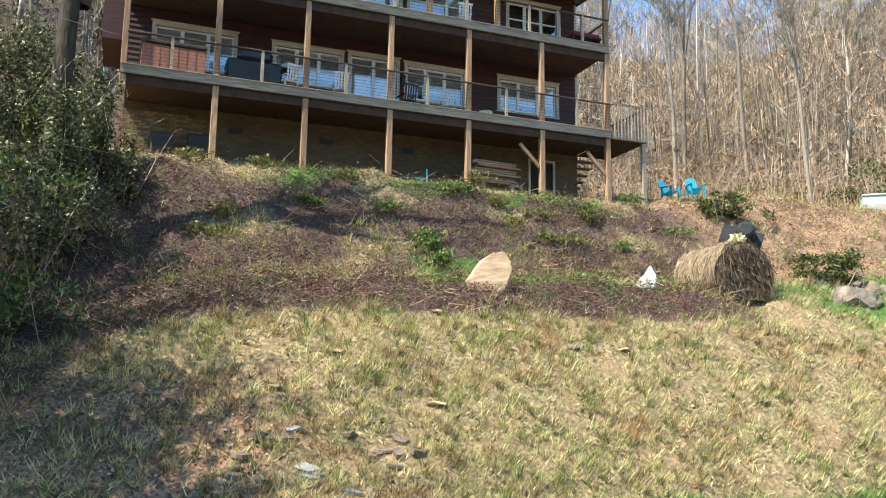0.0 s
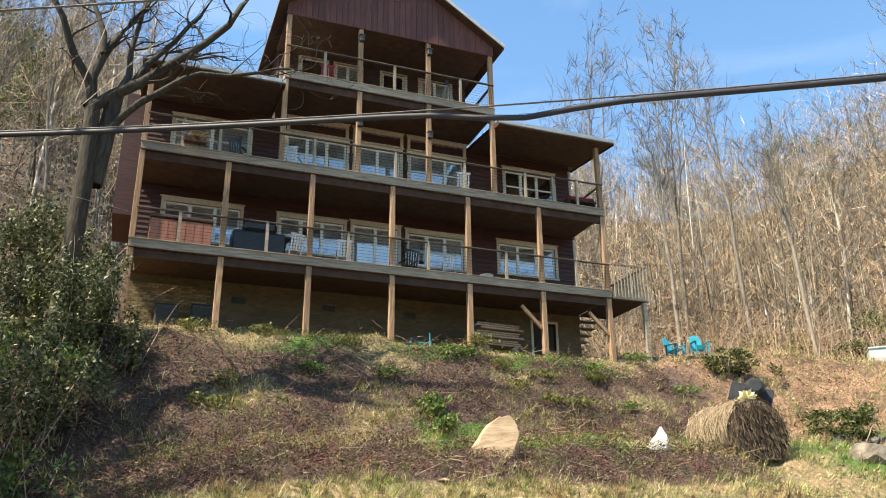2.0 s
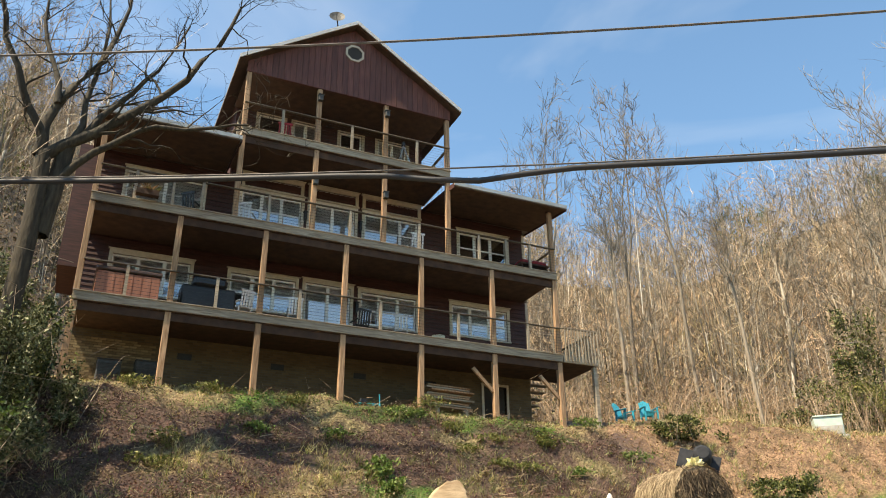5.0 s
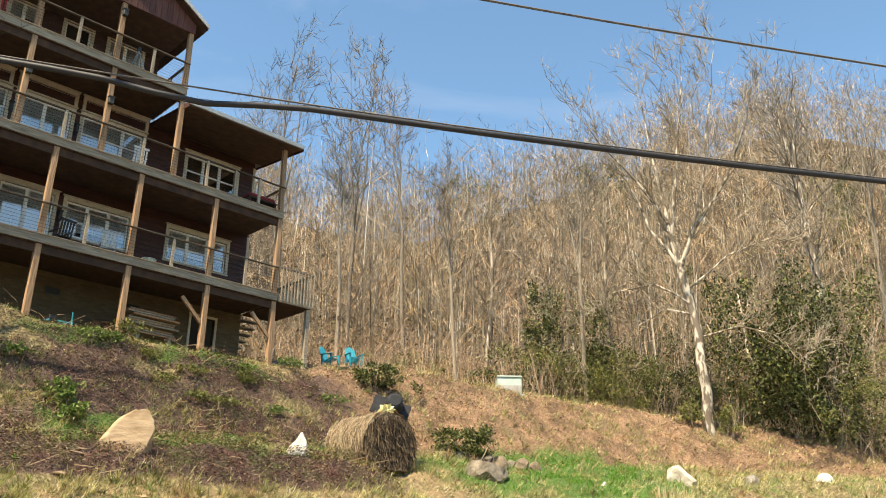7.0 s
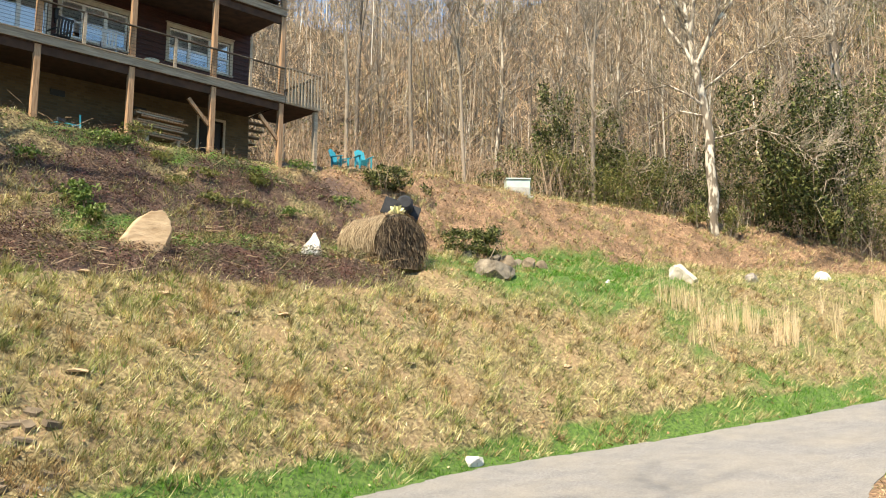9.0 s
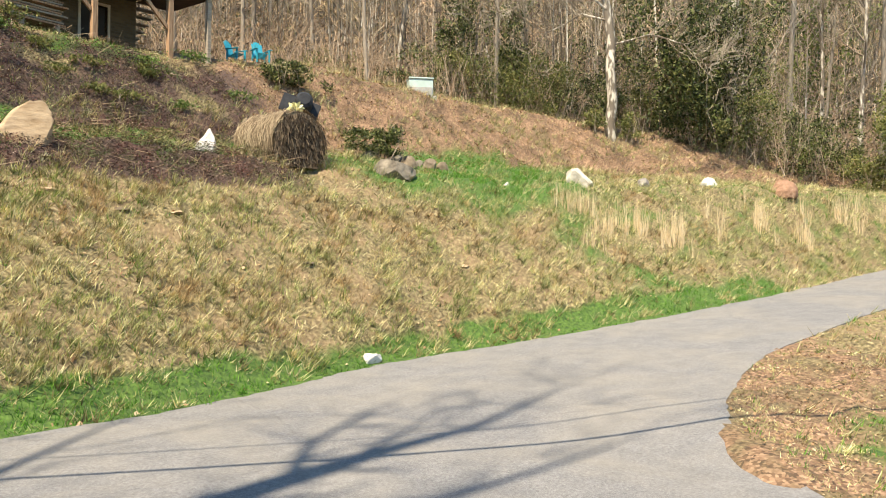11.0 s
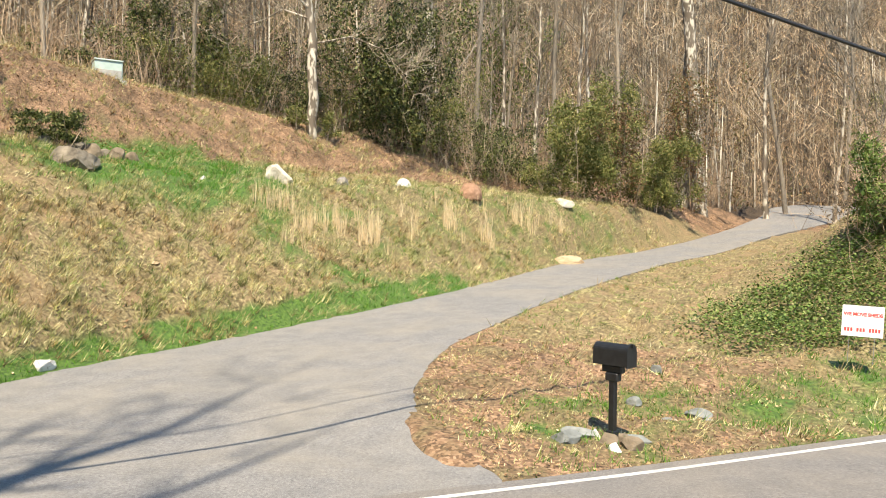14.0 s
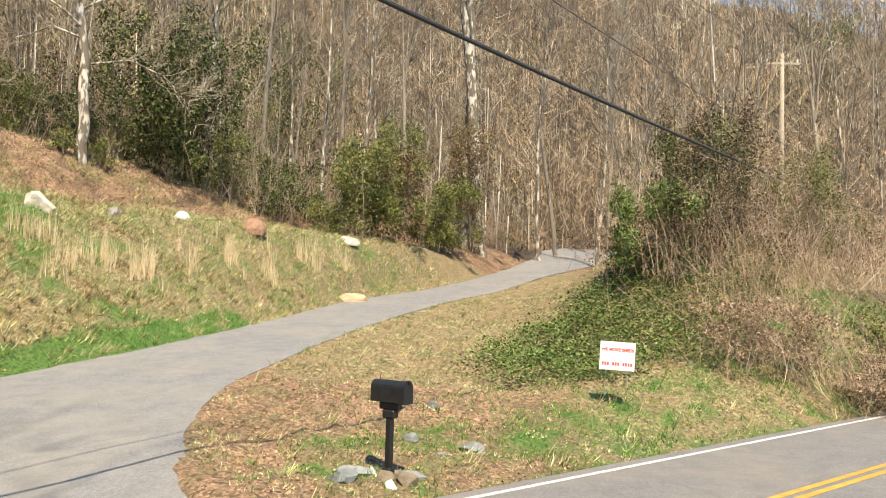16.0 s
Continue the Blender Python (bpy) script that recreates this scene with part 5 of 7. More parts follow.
MX, MY = 10.62, 0.94
mailbox(MX, MY, -30).scale = (0.94, 0.94, 1.08)
SLATE, PALE, TANST = (M_SLATE, "flat grey-green slate at the mailbox foot"), (M_ROCKWHITE, "small white stone at the mailbox foot"), (M_SHALE, "tan broken stone at the mailbox foot")
for k, (r_, c_, sx, sy, sz, (mat, label)) in enumerate(((-0.42, 0.02, 0.46, 0.2, 0.15, SLATE), (-0.55, 0.3, 0.38, 0.3, 0.18, SLATE), (-0.22, -0.04, 0.16, 0.13, 0.14, PALE), (0.3, -0.06, 0.4, 0.2, 0.11, SLATE),
                                                  (-0.05, 0.26, 0.26, 0.2, 0.13, TANST), (0.24, 0.28, 0.3, 0.24, 0.18, TANST), (0.04, 0.44, 0.18, 0.14, 0.11, PALE), (0.14, 0.14, 0.17, 0.13, 0.14, TANST))):
    rock("stone", MX + 0.09 * r_ - 0.995 * c_, MY - 0.995 * r_ - 0.09 * c_, (sx, sy, sz), mat, label, 40 + k, -85 + 25 * math.sin(k * 2.0), 0.15)
for az, d, s in ((90.4, 12.9, 0.42), (88.6, 12.1, 0.46), (91.2, 12.5, 0.3), (87.6, 14.6, 0.22), (86.2, 12.8, 0.26)):
    rock("stone", *polar(az, d), (s, s * 0.7, 0.13), M_SLATE, "flat slate lying in the dry grass", int(az * 10), az * 7, 0.2)


def yard_sign(x, y, zc, turn):
    t = thing("yard_sign", x, y, zc, turn, "white plastic yard sign with red lettering", "sign")
    t.matrix_basis = pose(x, y, zc, 0, 2.5, turn)
    part("panel", Geo().box(-0.33, -0.006, -0.27, 0.33, 0.006, 0.27), M_SIGN, t)
    for k in (-0.2, 0.2):
        part("stake", Geo().tube([(k, 0.01, -0.75), (k, 0.01, -0.2)], 0.006, 5), M_METAL, t)
    cu = bpy.data.curves.new("lettering", "FONT")
    cu.body, cu.size, cu.align_x, cu.extrude = "WE MOVE SHEDS", 0.083, "CENTER", 0.0008
    cu.space_character, cu.offset = 0.95, 0.004
    cu.materials.append(M_SIGNRED)
    o = new("lettering", cu)
    o.parent = t
    o.matrix_basis = pose(0.0, -0.0075, 0.09, 90, 0, 0)
    g = Geo()
    for k in range(12):
        x0 = -0.285 + 0.0485 * k
        if k not in (3, 7):
            g.box(x0, -0.009, -0.185, x0 + 0.034, -0.0062, -0.12)
    part("printed_bar", g, M_SIGNRED, t)
    part("printed_bar", Geo().box(-0.29, -0.008, 0.02, -0.05, -0.0062, 0.035), M_SIGNPALE, t)


yard_sign(*polar(99.95, 16.2), -1.14, -94)


def transformer_box(x, y, turn):
    z = ground1(x, y) - 0.14
    t = thing("transformer_box", x, y, z, turn, "pale green metal utility box on a concrete pad", "utility box")
    part("pad", Geo().box(-0.6, -0.5, -0.25, 0.6, 0.5, 0.06), M_CONCRETE, t, bevel=0.01)
    part("cabinet", Geo().box(-0.48, -0.36, 0.06, 0.48, 0.4, 0.74), M_BOXGREEN, t, bevel=0.02)
    part("lid", Geo().box(-0.5, -0.4, 0.74, 0.5, 0.42, 0.8), M_BOXGREEN, t, bevel=0.015)
    part("door", Geo().box(-0.44, -0.385, 0.1, 0.44, -0.362, 0.42), M_CONCRETE, t, "paler lower door", bevel=0.004)


transformer_box(*polar(50.15, 32.5), -42)


def garden_chair(x, y, turn):
    z = ground1(x, y)
    t = thing("garden_chair", x, y, z, turn, "teal plastic slatted garden armchair on the grass", "chair", "teal garden chairs")
    for k in range(5):
        part("seat_slat", Geo().box(-0.25, -0.3 + 0.11 * k, 0, 0.25, -0.2 + 0.11 * k, 0.02, pose(0, 0, 0.36 - 0.028 * k)), M_TEAL, t)
    for k in range(5):
        h = (0.78, 0.86, 0.9, 0.86, 0.78)[k]
        part("back_slat", Geo().box(-0.255 + 0.105 * k, 0, 0, -0.16 + 0.105 * k, 0.02, h, pose(0, 0.2, 0.22, -22, 0, 0)), M_TEAL, t, bevel=0.005)
    for s in (-1, 1):
        part("armrest", Geo().box(s * 0.34 - 0.07, -0.4, 0.55, s * 0.34 + 0.07, 0.3, 0.575), M_TEAL, t, bevel=0.008)
        part("leg", Geo().box(s * 0.3 - 0.02, -0.34, -0.05, s * 0.3 + 0.02, -0.24, 0.55), M_TEAL, t)
        part("leg", Geo().box(s * 0.3 - 0.02, 0.2, -0.05, s * 0.3 + 0.02, 0.28, 0.55), M_TEAL, t)
    return t


for az, turn in ((37.55, 15), (39.2, -15)):
    garden_chair(*polar(az, 31.0), turn).scale = (0.8, 0.8, 0.8)



def bicycle(x, y, turn):
    t = thing("bicycle", x, y, ground1(x, y), turn, "blue bicycle lying against the bank under the deck", "bicycle")
    t.matrix_basis = pose(x, y + 0.3, ground1(x, y) - 0.02, 84, 0, turn)
    for cx in (-0.5, 0.5):
        ring = [(cx + 0.3 * math.cos(6.2832 * k / 16), 0, 0.3 + 0.3 * math.sin(6.2832 * k / 16)) for k in range(17)]
        part("wheel", Geo().tube(ring, 0.02, 5), M_BLACK, t)
    for nm, p in (("frame_tube", ((-0.5, 0, 0.3), (-0.12, 0, 0.3), (0.3, 0, 0.72))), ("frame_tube", ((-0.5, 0, 0.3), (-0.2, 0, 0.72), (0.3, 0, 0.74))), ("seat_tube", ((-0.12, 0, 0.3), (-0.22, 0, 0.85))), ("fork", ((0.5, 0, 0.3), (0.3, 0, 0.85))), ("handlebar", ((0.28, -0.25, 0.9), (0.3, 0, 0.86), (0.28, 0.25, 0.9)))):
        part(nm, Geo().tube(p, 0.022, 6), M_TEAL, t)
    part("saddle", Geo().box(-0.34, -0.06, 0.85, -0.1, 0.06, 0.9), M_BLACK, t, bevel=0.02)


bicycle(7.6, FY + 0.5, 8)

# ---- things on and under the decks ----


def hot_tub(x0, x1, z):
    t = thing("hot_tub", (x0 + x1) / 2, FY + 1.1, z, 0, "square hot tub with red-brown panels and closed cover", "hot tub")
    w = (x1 - x0) / 2
    part("cabinet", Geo().box(-w, -0.85, 0, w, 0.85, 0.72), M_TUB, t, bevel=0.06)
    part("cover", Geo().box(-w - 0.03, -0.88, 0.72, w + 0.03, 0.88, 0.83), M_TUBTOP, t, bevel=0.03)
    for k in range(7):
        x = -w + (k + 0.5) * 2 * w / 7
        part("panel_strip", Geo().box(x - 0.1, -0.865, 0.05, x + 0.1, -0.852, 0.68), M_TUB, t)


hot_tub(0.15, 1.75, D1)


def grill(x, y, z):
    t = thing("covered_grill", x, y, z, 0, "large grill under a black fitted cover on the deck", "grill")
    part("cover", Geo().box(-0.75, -0.3, 0.05, 0.75, 0.35, 0.8), M_BLACK, t, bevel=0.05)
    part("hood", Geo().box(-0.45, -0.28, 0.8, 0.5, 0.3, 1.15), M_BLACK, t, bevel=0.1)
    for k in (-0.6, 0.6):
        part("wheel", Geo().tube([(k, -0.2, 0.07), (k + 0.05, -0.2, 0.07)], 0.07, 10, True), M_BLACK, t)
    part("side_shelf", Geo().box(0.76, -0.25, 0.72, 1.05, 0.25, 0.76), M_UNIT, t)


grill(3.1, FY + 0.9, D1)


def deck_chair(x, y, z, turn, mat, label, group="deck chairs"):
    t = thing("deck_chair", x, y, z, turn, label, "chair", group)
    t.scale = (0.85, 0.85, 0.8)
    part("seat", Geo().box(-0.25, -0.24, 0.4, 0.25, 0.24, 0.44), mat, t, bevel=0.008)
    for k in range(5):
        part("back_slat", Geo().box(-0.23 + 0.1 * k, 0.22, 0.44, -0.17 + 0.1 * k, 0.245, 1.0, pose(0, 0, 0, -8, 0, 0)), mat, t)
    part("top_rail", Geo().box(-0.27, 0.2, 0.98, 0.27, 0.25, 1.06, pose(0, 0, 0, -8, 0, 0)), mat, t)
    for sx in (-0.23, 0.23):
        for sy in (-0.22, 0.22):
            part("leg", Geo().box(sx - 0.02, sy - 0.02, 0.04, sx + 0.02, sy + 0.02, 0.4), mat, t)
        part("armrest", Geo().box(sx - 0.03, -0.26, 0.62, sx + 0.03, 0.26, 0.65), mat, t)
        part("rocker", Geo().tube([(sx, -0.4, 0.07), (sx, 0, 0.02), (sx, 0.42, 0.08)], 0.02, 4), mat, t)
    return t


deck_chair(4.05, FY + 0.75, D1, 200, M_WHITE, "white slatted rocking chair on the deck")
deck_chair(5.6, FY + 0.8, D1, 170, M_WHITE, "white slatted rocking chair on the deck")
deck_chair(9.0, FY + 0.9, D1, 160, M_METAL, "grey metal folding chair on the deck")
deck_chair(7.65, FY + 0.9, D1, 190, M_BLACK, "black low chair on the deck")
deck_chair(4.0, FY + 0.9, D2, 150, M_WHITE, "white rocking chair on the upper deck")
deck_chair(9.45, FY + 0.8, D2, 170, M_WHITE, "white rocking chair on the upper deck")
deck_chair(2.4, FY + 0.9, D2, 140, M_BLACK, "black chair on the upper deck")
deck_chair(4.9, FY + 0.9, D3, 170, M_RED, "red chair on the top deck")


def ac_unit(x, z):
    t = thing("condenser_unit", x, WY - 0.5, z, 0, "dark grey air conditioning unit beside the brick wall", "air conditioner", "condenser units")
    t.scale = (0.84, 0.84, 0.74)
    part("pad", Geo().box(-0.42, -0.4, -0.15, 0.42, 0.4, 0.03), M_CONCRETE, t)
    part("cabinet", Geo().box(-0.36, -0.34, 0.03, 0.36, 0.34, 0.86), M_UNIT, t, bevel=0.03)
    for k in range(12):
        part("louvre", Geo().box(-0.33, -0.36, 0.1 + 0.055 * k, 0.33, -0.342, 0.125 + 0.055 * k), M_UNIT, t)
    part("top_cap", Geo().box(-0.38, -0.36, 0.86, 0.38, 0.36, 0.9), M_UNIT, t, bevel=0.01)


for x in (0.86, 1.82):
    ac_unit(x, max(ground1(x, WY - 0.5), 5.9))


def lumber_stack(x, y, turn):
    z = ground1(x, y)
    t = thing("lumber_stack", x, y, z, turn, "stacked weathered boards and pallets under the deck", "lumber")
    r = random.Random(9)
    for k in range(9):
        a = r.uniform(-0.08, 0.08)
        part("board", Geo().box(-0.75 + a, -0.3 + 0.07 * (k % 3), 0.12 + 0.085 * k, 0.75 + a, 0.2 + 0.05 * (k % 2), 0.17 + 0.085 * k), (M_POST, M_DECK)[k % 2], t)
    for k in (-0.5, 0.5):
        part("support", Geo().box(k - 0.05, -0.35, -0.1, k + 0.05, 0.35, 0.12), M_DECK, t)


lumber_stack(10.6, FY + 1.0, 4)
t = thing("bench_cushion", 13.6, FY + 0.5, D2, 0, "red cushion on a dark bench on the upper deck", "bench")
part("cushion", Geo().box(-0.5, -0.25, 0.36, 0.5, 0.25, 0.5), M_RED, t, bevel=0.04)
part("seat", Geo().box(-0.55, -0.28, 0.3, 0.55, 0.28, 0.36), M_UNDER, t)
for sx in (-0.48, 0.48):
    part("leg", Geo().box(sx - 0.03, -0.25, 0, sx + 0.03, 0.25, 0.3), M_UNDER, t)
t = thing("tripod", 8.9, FY + 0.6, D3, 0, "grey folding tripod on the top deck", "tripod")
for a in (90, 210, 330):
    part("leg", Geo().tube([(0, 0, 1.0), (0.35 * math.cos(radians(a)), 0.35 * math.sin(radians(a)), 0.0)], 0.02, 5), M_METAL, t)
part("head", Geo().box(-0.05, -0.05, 0.98, 0.05, 0.05, 1.1), M_BLACK, t)
t = thing("planter", 10.0, FY + 0.3, D1, 0, "pale green planter dish on the deck", "planter")
part("dish", Geo().tube([(0, 0, 0.0), (0, 0, 0.12), (0, 0, 0.16)], [0.12, 0.2, 0.22], 12, True), M_BOXGREEN, t)
t = thing("hanging_fern", 1.05, FY - 0.18, D2 + 0.05, 0, "dead orange fern in a rail planter", "plant")
part("pot", Geo().box(-0.3, -0.1, -0.02, 0.3, 0.1, 0.14), M_UNDER, t)
rr = np.random.RandomState(3)
pts = []
for k in range(90):
    a, ln = rr.uniform(0, 6.28), rr.uniform(0.15, 0.38)
    p = np.array([rr.uniform(-0.25, 0.25), 0, 0.12])
    q = p + np.array([ln * math.cos(a), ln * math.sin(a) * 0.6, rr.uniform(-0.1, 0.22)])
    pts.append([p - (0.02, 0, 0), p + (0.02, 0, 0), q + (0.012, 0, 0), q - (0.012, 0, 0)])
o = new("frond", quads("frond", np.array(pts), M_RUST))
o.parent = t

# ---- trees ----


def branch_path(rnd, start, direction, length, steps, wander, lift):
    p, d = Vector(start), Vector(direction).normalized()
    out = [tuple(p)]
    for _ in range(steps):
        d = (d + Vector((rnd.gauss(0, wander), rnd.gauss(0, wander), rnd.gauss(0, wander) + lift))).normalized()
        p = p + d * (length / steps)
        out.append(tuple(p))
    return out, d


def side_way(rnd, d, spread):
    """A way that leaves d at about `spread` degrees."""
    d = Vector(d).normalized()
    o = d.orthogonal().normalized()
    o.rotate(Matrix.Rotation(rnd.uniform(0, 6.2832), 3, d))
    a = radians(spread * rnd.uniform(0.7, 1.25))
    return d * math.cos(a) + o * math.sin(a)


def bare_tree(seed, height, r0, limbs=24, first=0.35, reach=0.26, spread=48, twigs=(3, 2), lean=0.02, stems=1):
    """Trunk mesh and limb mesh of a leafless tree."""
    rnd = random.Random(seed)
    trunk, crown = Geo(), Geo()
    for s in range(stems):
        a = rnd.uniform(0, 6.28)
        tilt = lean + (0.16 * rnd.uniform(0.6, 1.2) if stems > 1 else 0)
        h = height * rnd.uniform(0.85, 1.0)
        path, _ = branch_path(rnd, (0.1 * s, 0, -0.3), (tilt * math.cos(a), tilt * math.sin(a), 1), h, 9, 0.035, 0.03)
        rad = [r0 * (1.25 if i == 0 else 1) * (1 - i / 9.6) ** 0.8 for i in range(10)]
        trunk.tube(path, rad, 7)
        for k in range(limbs // stems):
            f = first + (1 - first) * ((k + rnd.random()) / (limbs // stems)) ** 0.9
            f = min(f, 0.985)
            i = int(f * 9)
            u = f * 9 - i
            p = [a0 + (b0 - a0) * u for a0, b0 in zip(path[i], path[i + 1])]
            d = [b0 - a0 for a0, b0 in zip(path[i], path[i + 1])]
            ln = height * reach * (1.12 - 0.75 * (f - first) / (1 - first)) * rnd.uniform(0.6, 1.15)
            r = r0 * (1 - f) ** 0.8 * 0.42 + 0.012
            bp, bd = branch_path(rnd, p, side_way(rnd, d, spread), ln, 4, 0.13, 0.1)
            crown.tube(bp, [r, r * 0.8, r * 0.6, r * 0.42, r * 0.2], 4)
            for _ in range(twigs[0]):
                j = rnd.randint(1, 4)
                e = [b0 - a0 for a0, b0 in zip(bp[j - 1], bp[j])]
                l2 = ln * rnd.uniform(0.3, 0.55)
                r2 = r * 0.42
                tp, td = branch_path(rnd, bp[j], side_way(rnd, e, 42), l2, 2, 0.15, 0.12)
                crown.strand(tp, [max(r2, 0.012), max(r2 * 0.7, 0.01), 0.006])
                for _ in range(twigs[1]):
                    jj = rnd.randint(1, 2)
                    tq, _ = branch_path(rnd, tp[jj], side_way(rnd, td, 38), l2 * rnd.uniform(0.4, 0.8), 1, 0.1, 0.1)
                    crown.strand(tq, [0.0095, 0.005])
    return trunk, crown


def forked_tree(seed, height, r0, fork, stems, low=6, limbs=15, fine=(6, 3), spread=(0.1, 0.26)):
    """A trunk that divides into several leaning stems, with long low limbs."""
    r = random.Random(seed)
    trunk, crown = Geo(), Geo()
    base, d0 = branch_path(r, (0, 0, -0.3), (0.05, 0.02, 1), height * fork, 4, 0.03, 0.02)
    trunk.tube(base, [r0 * 1.25, r0, r0 * 0.92, r0 * 0.86, r0 * 0.8], 8)

    def dress(path, rads, count, reach, spread):
        n = len(path) - 1
        for k in range(count):
            f = 0.12 + 0.86 * (k + r.random()) / count
            i = min(int(f * n), n - 1)
            e = [q - p for p, q in zip(path[i], path[i + 1])]
            ln = reach * (1.15 - 0.7 * f) * r.uniform(0.55, 1.15)
            rr = max(rads[i] * 0.4, 0.014)
            bp, bd = branch_path(r, path[i + 1], side_way(r, e, spread), ln, 5, 0.13, 0.12)
            crown.tube(bp, [rr, rr * 0.8, rr * 0.62, rr * 0.45, rr * 0.3, rr * 0.15], 4)
            for _ in range(fine[0]):
                j = r.randint(1, 5)
                tp, td = branch_path(r, bp[j], side_way(r, bd, 38), ln * r.uniform(0.25, 0.55), 3, 0.16, 0.12)
                crown.strand(tp, [max(rr * 0.45, 0.012), max(rr * 0.35, 0.011), 0.01, 0.006])
                for _ in range(fine[1]):
                    tq, _ = branch_path(r, tp[r.randint(1, 3)], side_way(r, td, 42), ln * r.uniform(0.14, 0.32), 1, 0.1, 0.08)
                    crown.strand(tq, [0.0095, 0.005])

    for s in range(stems):
        a = 6.2832 * s / stems + r.uniform(-0.4, 0.4)
        tilt = r.uniform(*spread)
        path, _ = branch_path(r, base[-1], (tilt * math.cos(a), tilt * math.sin(a), 1), height * (1 - fork) * r.uniform(0.85, 1.05), 8, 0.06, 0.04)
        rads = [r0 * 0.56 * (1 - i / 9) for i in range(9)]
        trunk.tube(path, rads, 6)
        dress(path, rads, limbs, height * 0.2, 42)
    dress(base, [r0 * 0.5] * 5, low, height * 0.3, 70)
    return trunk, crown


def tree_kind(seed, height, r0, bark, twig_mat, label, at, name="tree", **kw):
    t = thing(name, at[0], at[1], ground1(*at), random.Random(seed).uniform(0, 360), label, "tree")
    a, b = forked_tree(seed, height, r0, **kw) if "fork" in kw else bare_tree(seed, height, r0, **kw)
    part("trunk", a, bark, t, smooth=True)
    part("crown", b, twig_mat, t)
    return t


M_TWIGGREY = grainy("grey_twig_bark", (0.16, 0.135, 0.105), (0.34, 0.295, 0.235), 4, 0.9, vary=0.4, bump=0)
M_TWIGPALE = grainy("pale_twig_bark", (0.22, 0.18, 0.13), (0.5, 0.42, 0.31), 4, 0.9, vary=0.3, bump=0)
M_TWIGTAN = grainy("tan_twig_bark", (0.24, 0.18, 0.12), (0.45, 0.355, 0.255), 4, 0.9, vary=0.4, bump=0)



def wood_haze_material():
    """Distant twigs, whose tone drifts from stand to stand."""
    m, t, b = material("distant_twig", 0.9)
    gi = t.nodes.new("ShaderNodeNewGeometry")
    col = ramp(t, gi.outputs["Random Per Island"], [(0.0, (0.07, 0.05, 0.033)), (0.3, (0.24, 0.185, 0.12)), (0.7, (0.46, 0.37, 0.26)), (1.0, (0.74, 0.64, 0.49))])
    stand = texture(t, "ShaderNodeTexNoise", 0.1, 3)
    col = mix(t, 1.0, col, ramp(t, stand.outputs["Fac"], [(0.32, (0.5, 0.5, 0.48)), (0.46, (0.95, 0.92, 0.86)), (0.58, (1.0, 0.8, 0.66)), (0.7, (0.8, 0.8, 0.5))]), "MULTIPLY")
    t.links.new(col, b.inputs["Base Color"])
    return m


def scrub_material():
    """Leaves of the undergrowth: brown, tan or olive from thicket to thicket."""
    m, t, b = material("undergrowth_leaf", 0.75)
    gi = t.nodes.new("ShaderNodeNewGeometry")
    tone = ramp(t, gi.outputs["Random Per Island"], [(0.0, (0.25, 0.25, 0.25)), (0.6, (0.85, 0.85, 0.85)), (1.0, (1.5, 1.45, 1.3))])
    stand = texture(t, "ShaderNodeTexNoise", 0.16, 3, dist=0.5)
    hue = ramp(t, stand.outputs["Fac"], [(0.32, (0.075, 0.085, 0.028)), (0.42, (0.11, 0.115, 0.035)), (0.48, (0.21, 0.145, 0.08)), (0.58, (0.29, 0.2, 0.115)), (0.66, (0.24, 0.13, 0.06)), (0.74, (0.1, 0.11, 0.035))])
    t.links.new(mix(t, 1.0, hue, tone, "MULTIPLY"), b.inputs["Base Color"])
    return m


M_SCRUB = scrub_material()
M_FARTWIG = wood_haze_material()
M_FARBOLE = scattered("distant_bark", [(0.0, (0.05, 0.04, 0.03)), (0.5, (0.17, 0.14, 0.105)), (0.88, (0.3, 0.26, 0.2)), (0.93, (0.66, 0.6, 0.5)), (1.0, (0.75, 0.7, 0.6))], 0.9)

rnd = random.Random(77)


def wood_spot():
    """A random place in the woods round the clearing."""
    while True:
        az = rnd.uniform(-24, 122)
        d = 30 + 85 * rnd.random() ** 1.25
        x, y = polar(az, d)
        yard = float(np.interp(x, PX, YARD[0]))
        if -4 < x < 17 and y < 36:
            continue
        if x < 60 and az < 100 and y < yard + 1.0 + 2 * rnd.random():
            continue
        if x > 20 and float(nearest(np.array([x]), np.array([y]), (DR[:, 0:2] + DR[:, 2:4]) / 2)[0][0]) < 4.0:
            continue
        if float(nearest(np.array([x]), np.array([y]), RL)[0][0]) < 9.0 or (108 < az < 112.5 and d < 58):
            continue
        if 87.6 < az < 91.0 and d < 53 or 69.5 < az < 73.5 and d < 44:
            continue
        return x, y, d


first_kinds = []
for k in range(9):
    x, y, d = wood_spot()
    h = (11, 13, 9, 14, 10, 12, 8, 9, 13)[k]
    first_kinds.append(tree_kind(100 + k, h, 0.0058 * h + 0.012, (M_BARK, M_BARKTAN, M_BARK)[k % 3], (M_TWIGGREY, M_TWIGTAN, M_TWIGGREY)[k % 3],
                                 ("tall bare grey-barked tree on the wooded slope", "slender bare tan-barked tree on the wooded slope", "bare grey tree with upswept limbs in the woods")[k % 3],
                                 (x, y), fork=(0.3, 0.5, 0.2, 0.4, 0.55, 0.35)[k % 6], stems=(3, 2, 4, 3)[k % 4], low=4, limbs=(11, 14, 9, 11)[k % 4], fine=(6, 4), spread=((0.1, 0.24), (0.04, 0.14), (0.15, 0.32))[k % 3]))
    tagged(first_kinds[-1], group="bare woodland trees")
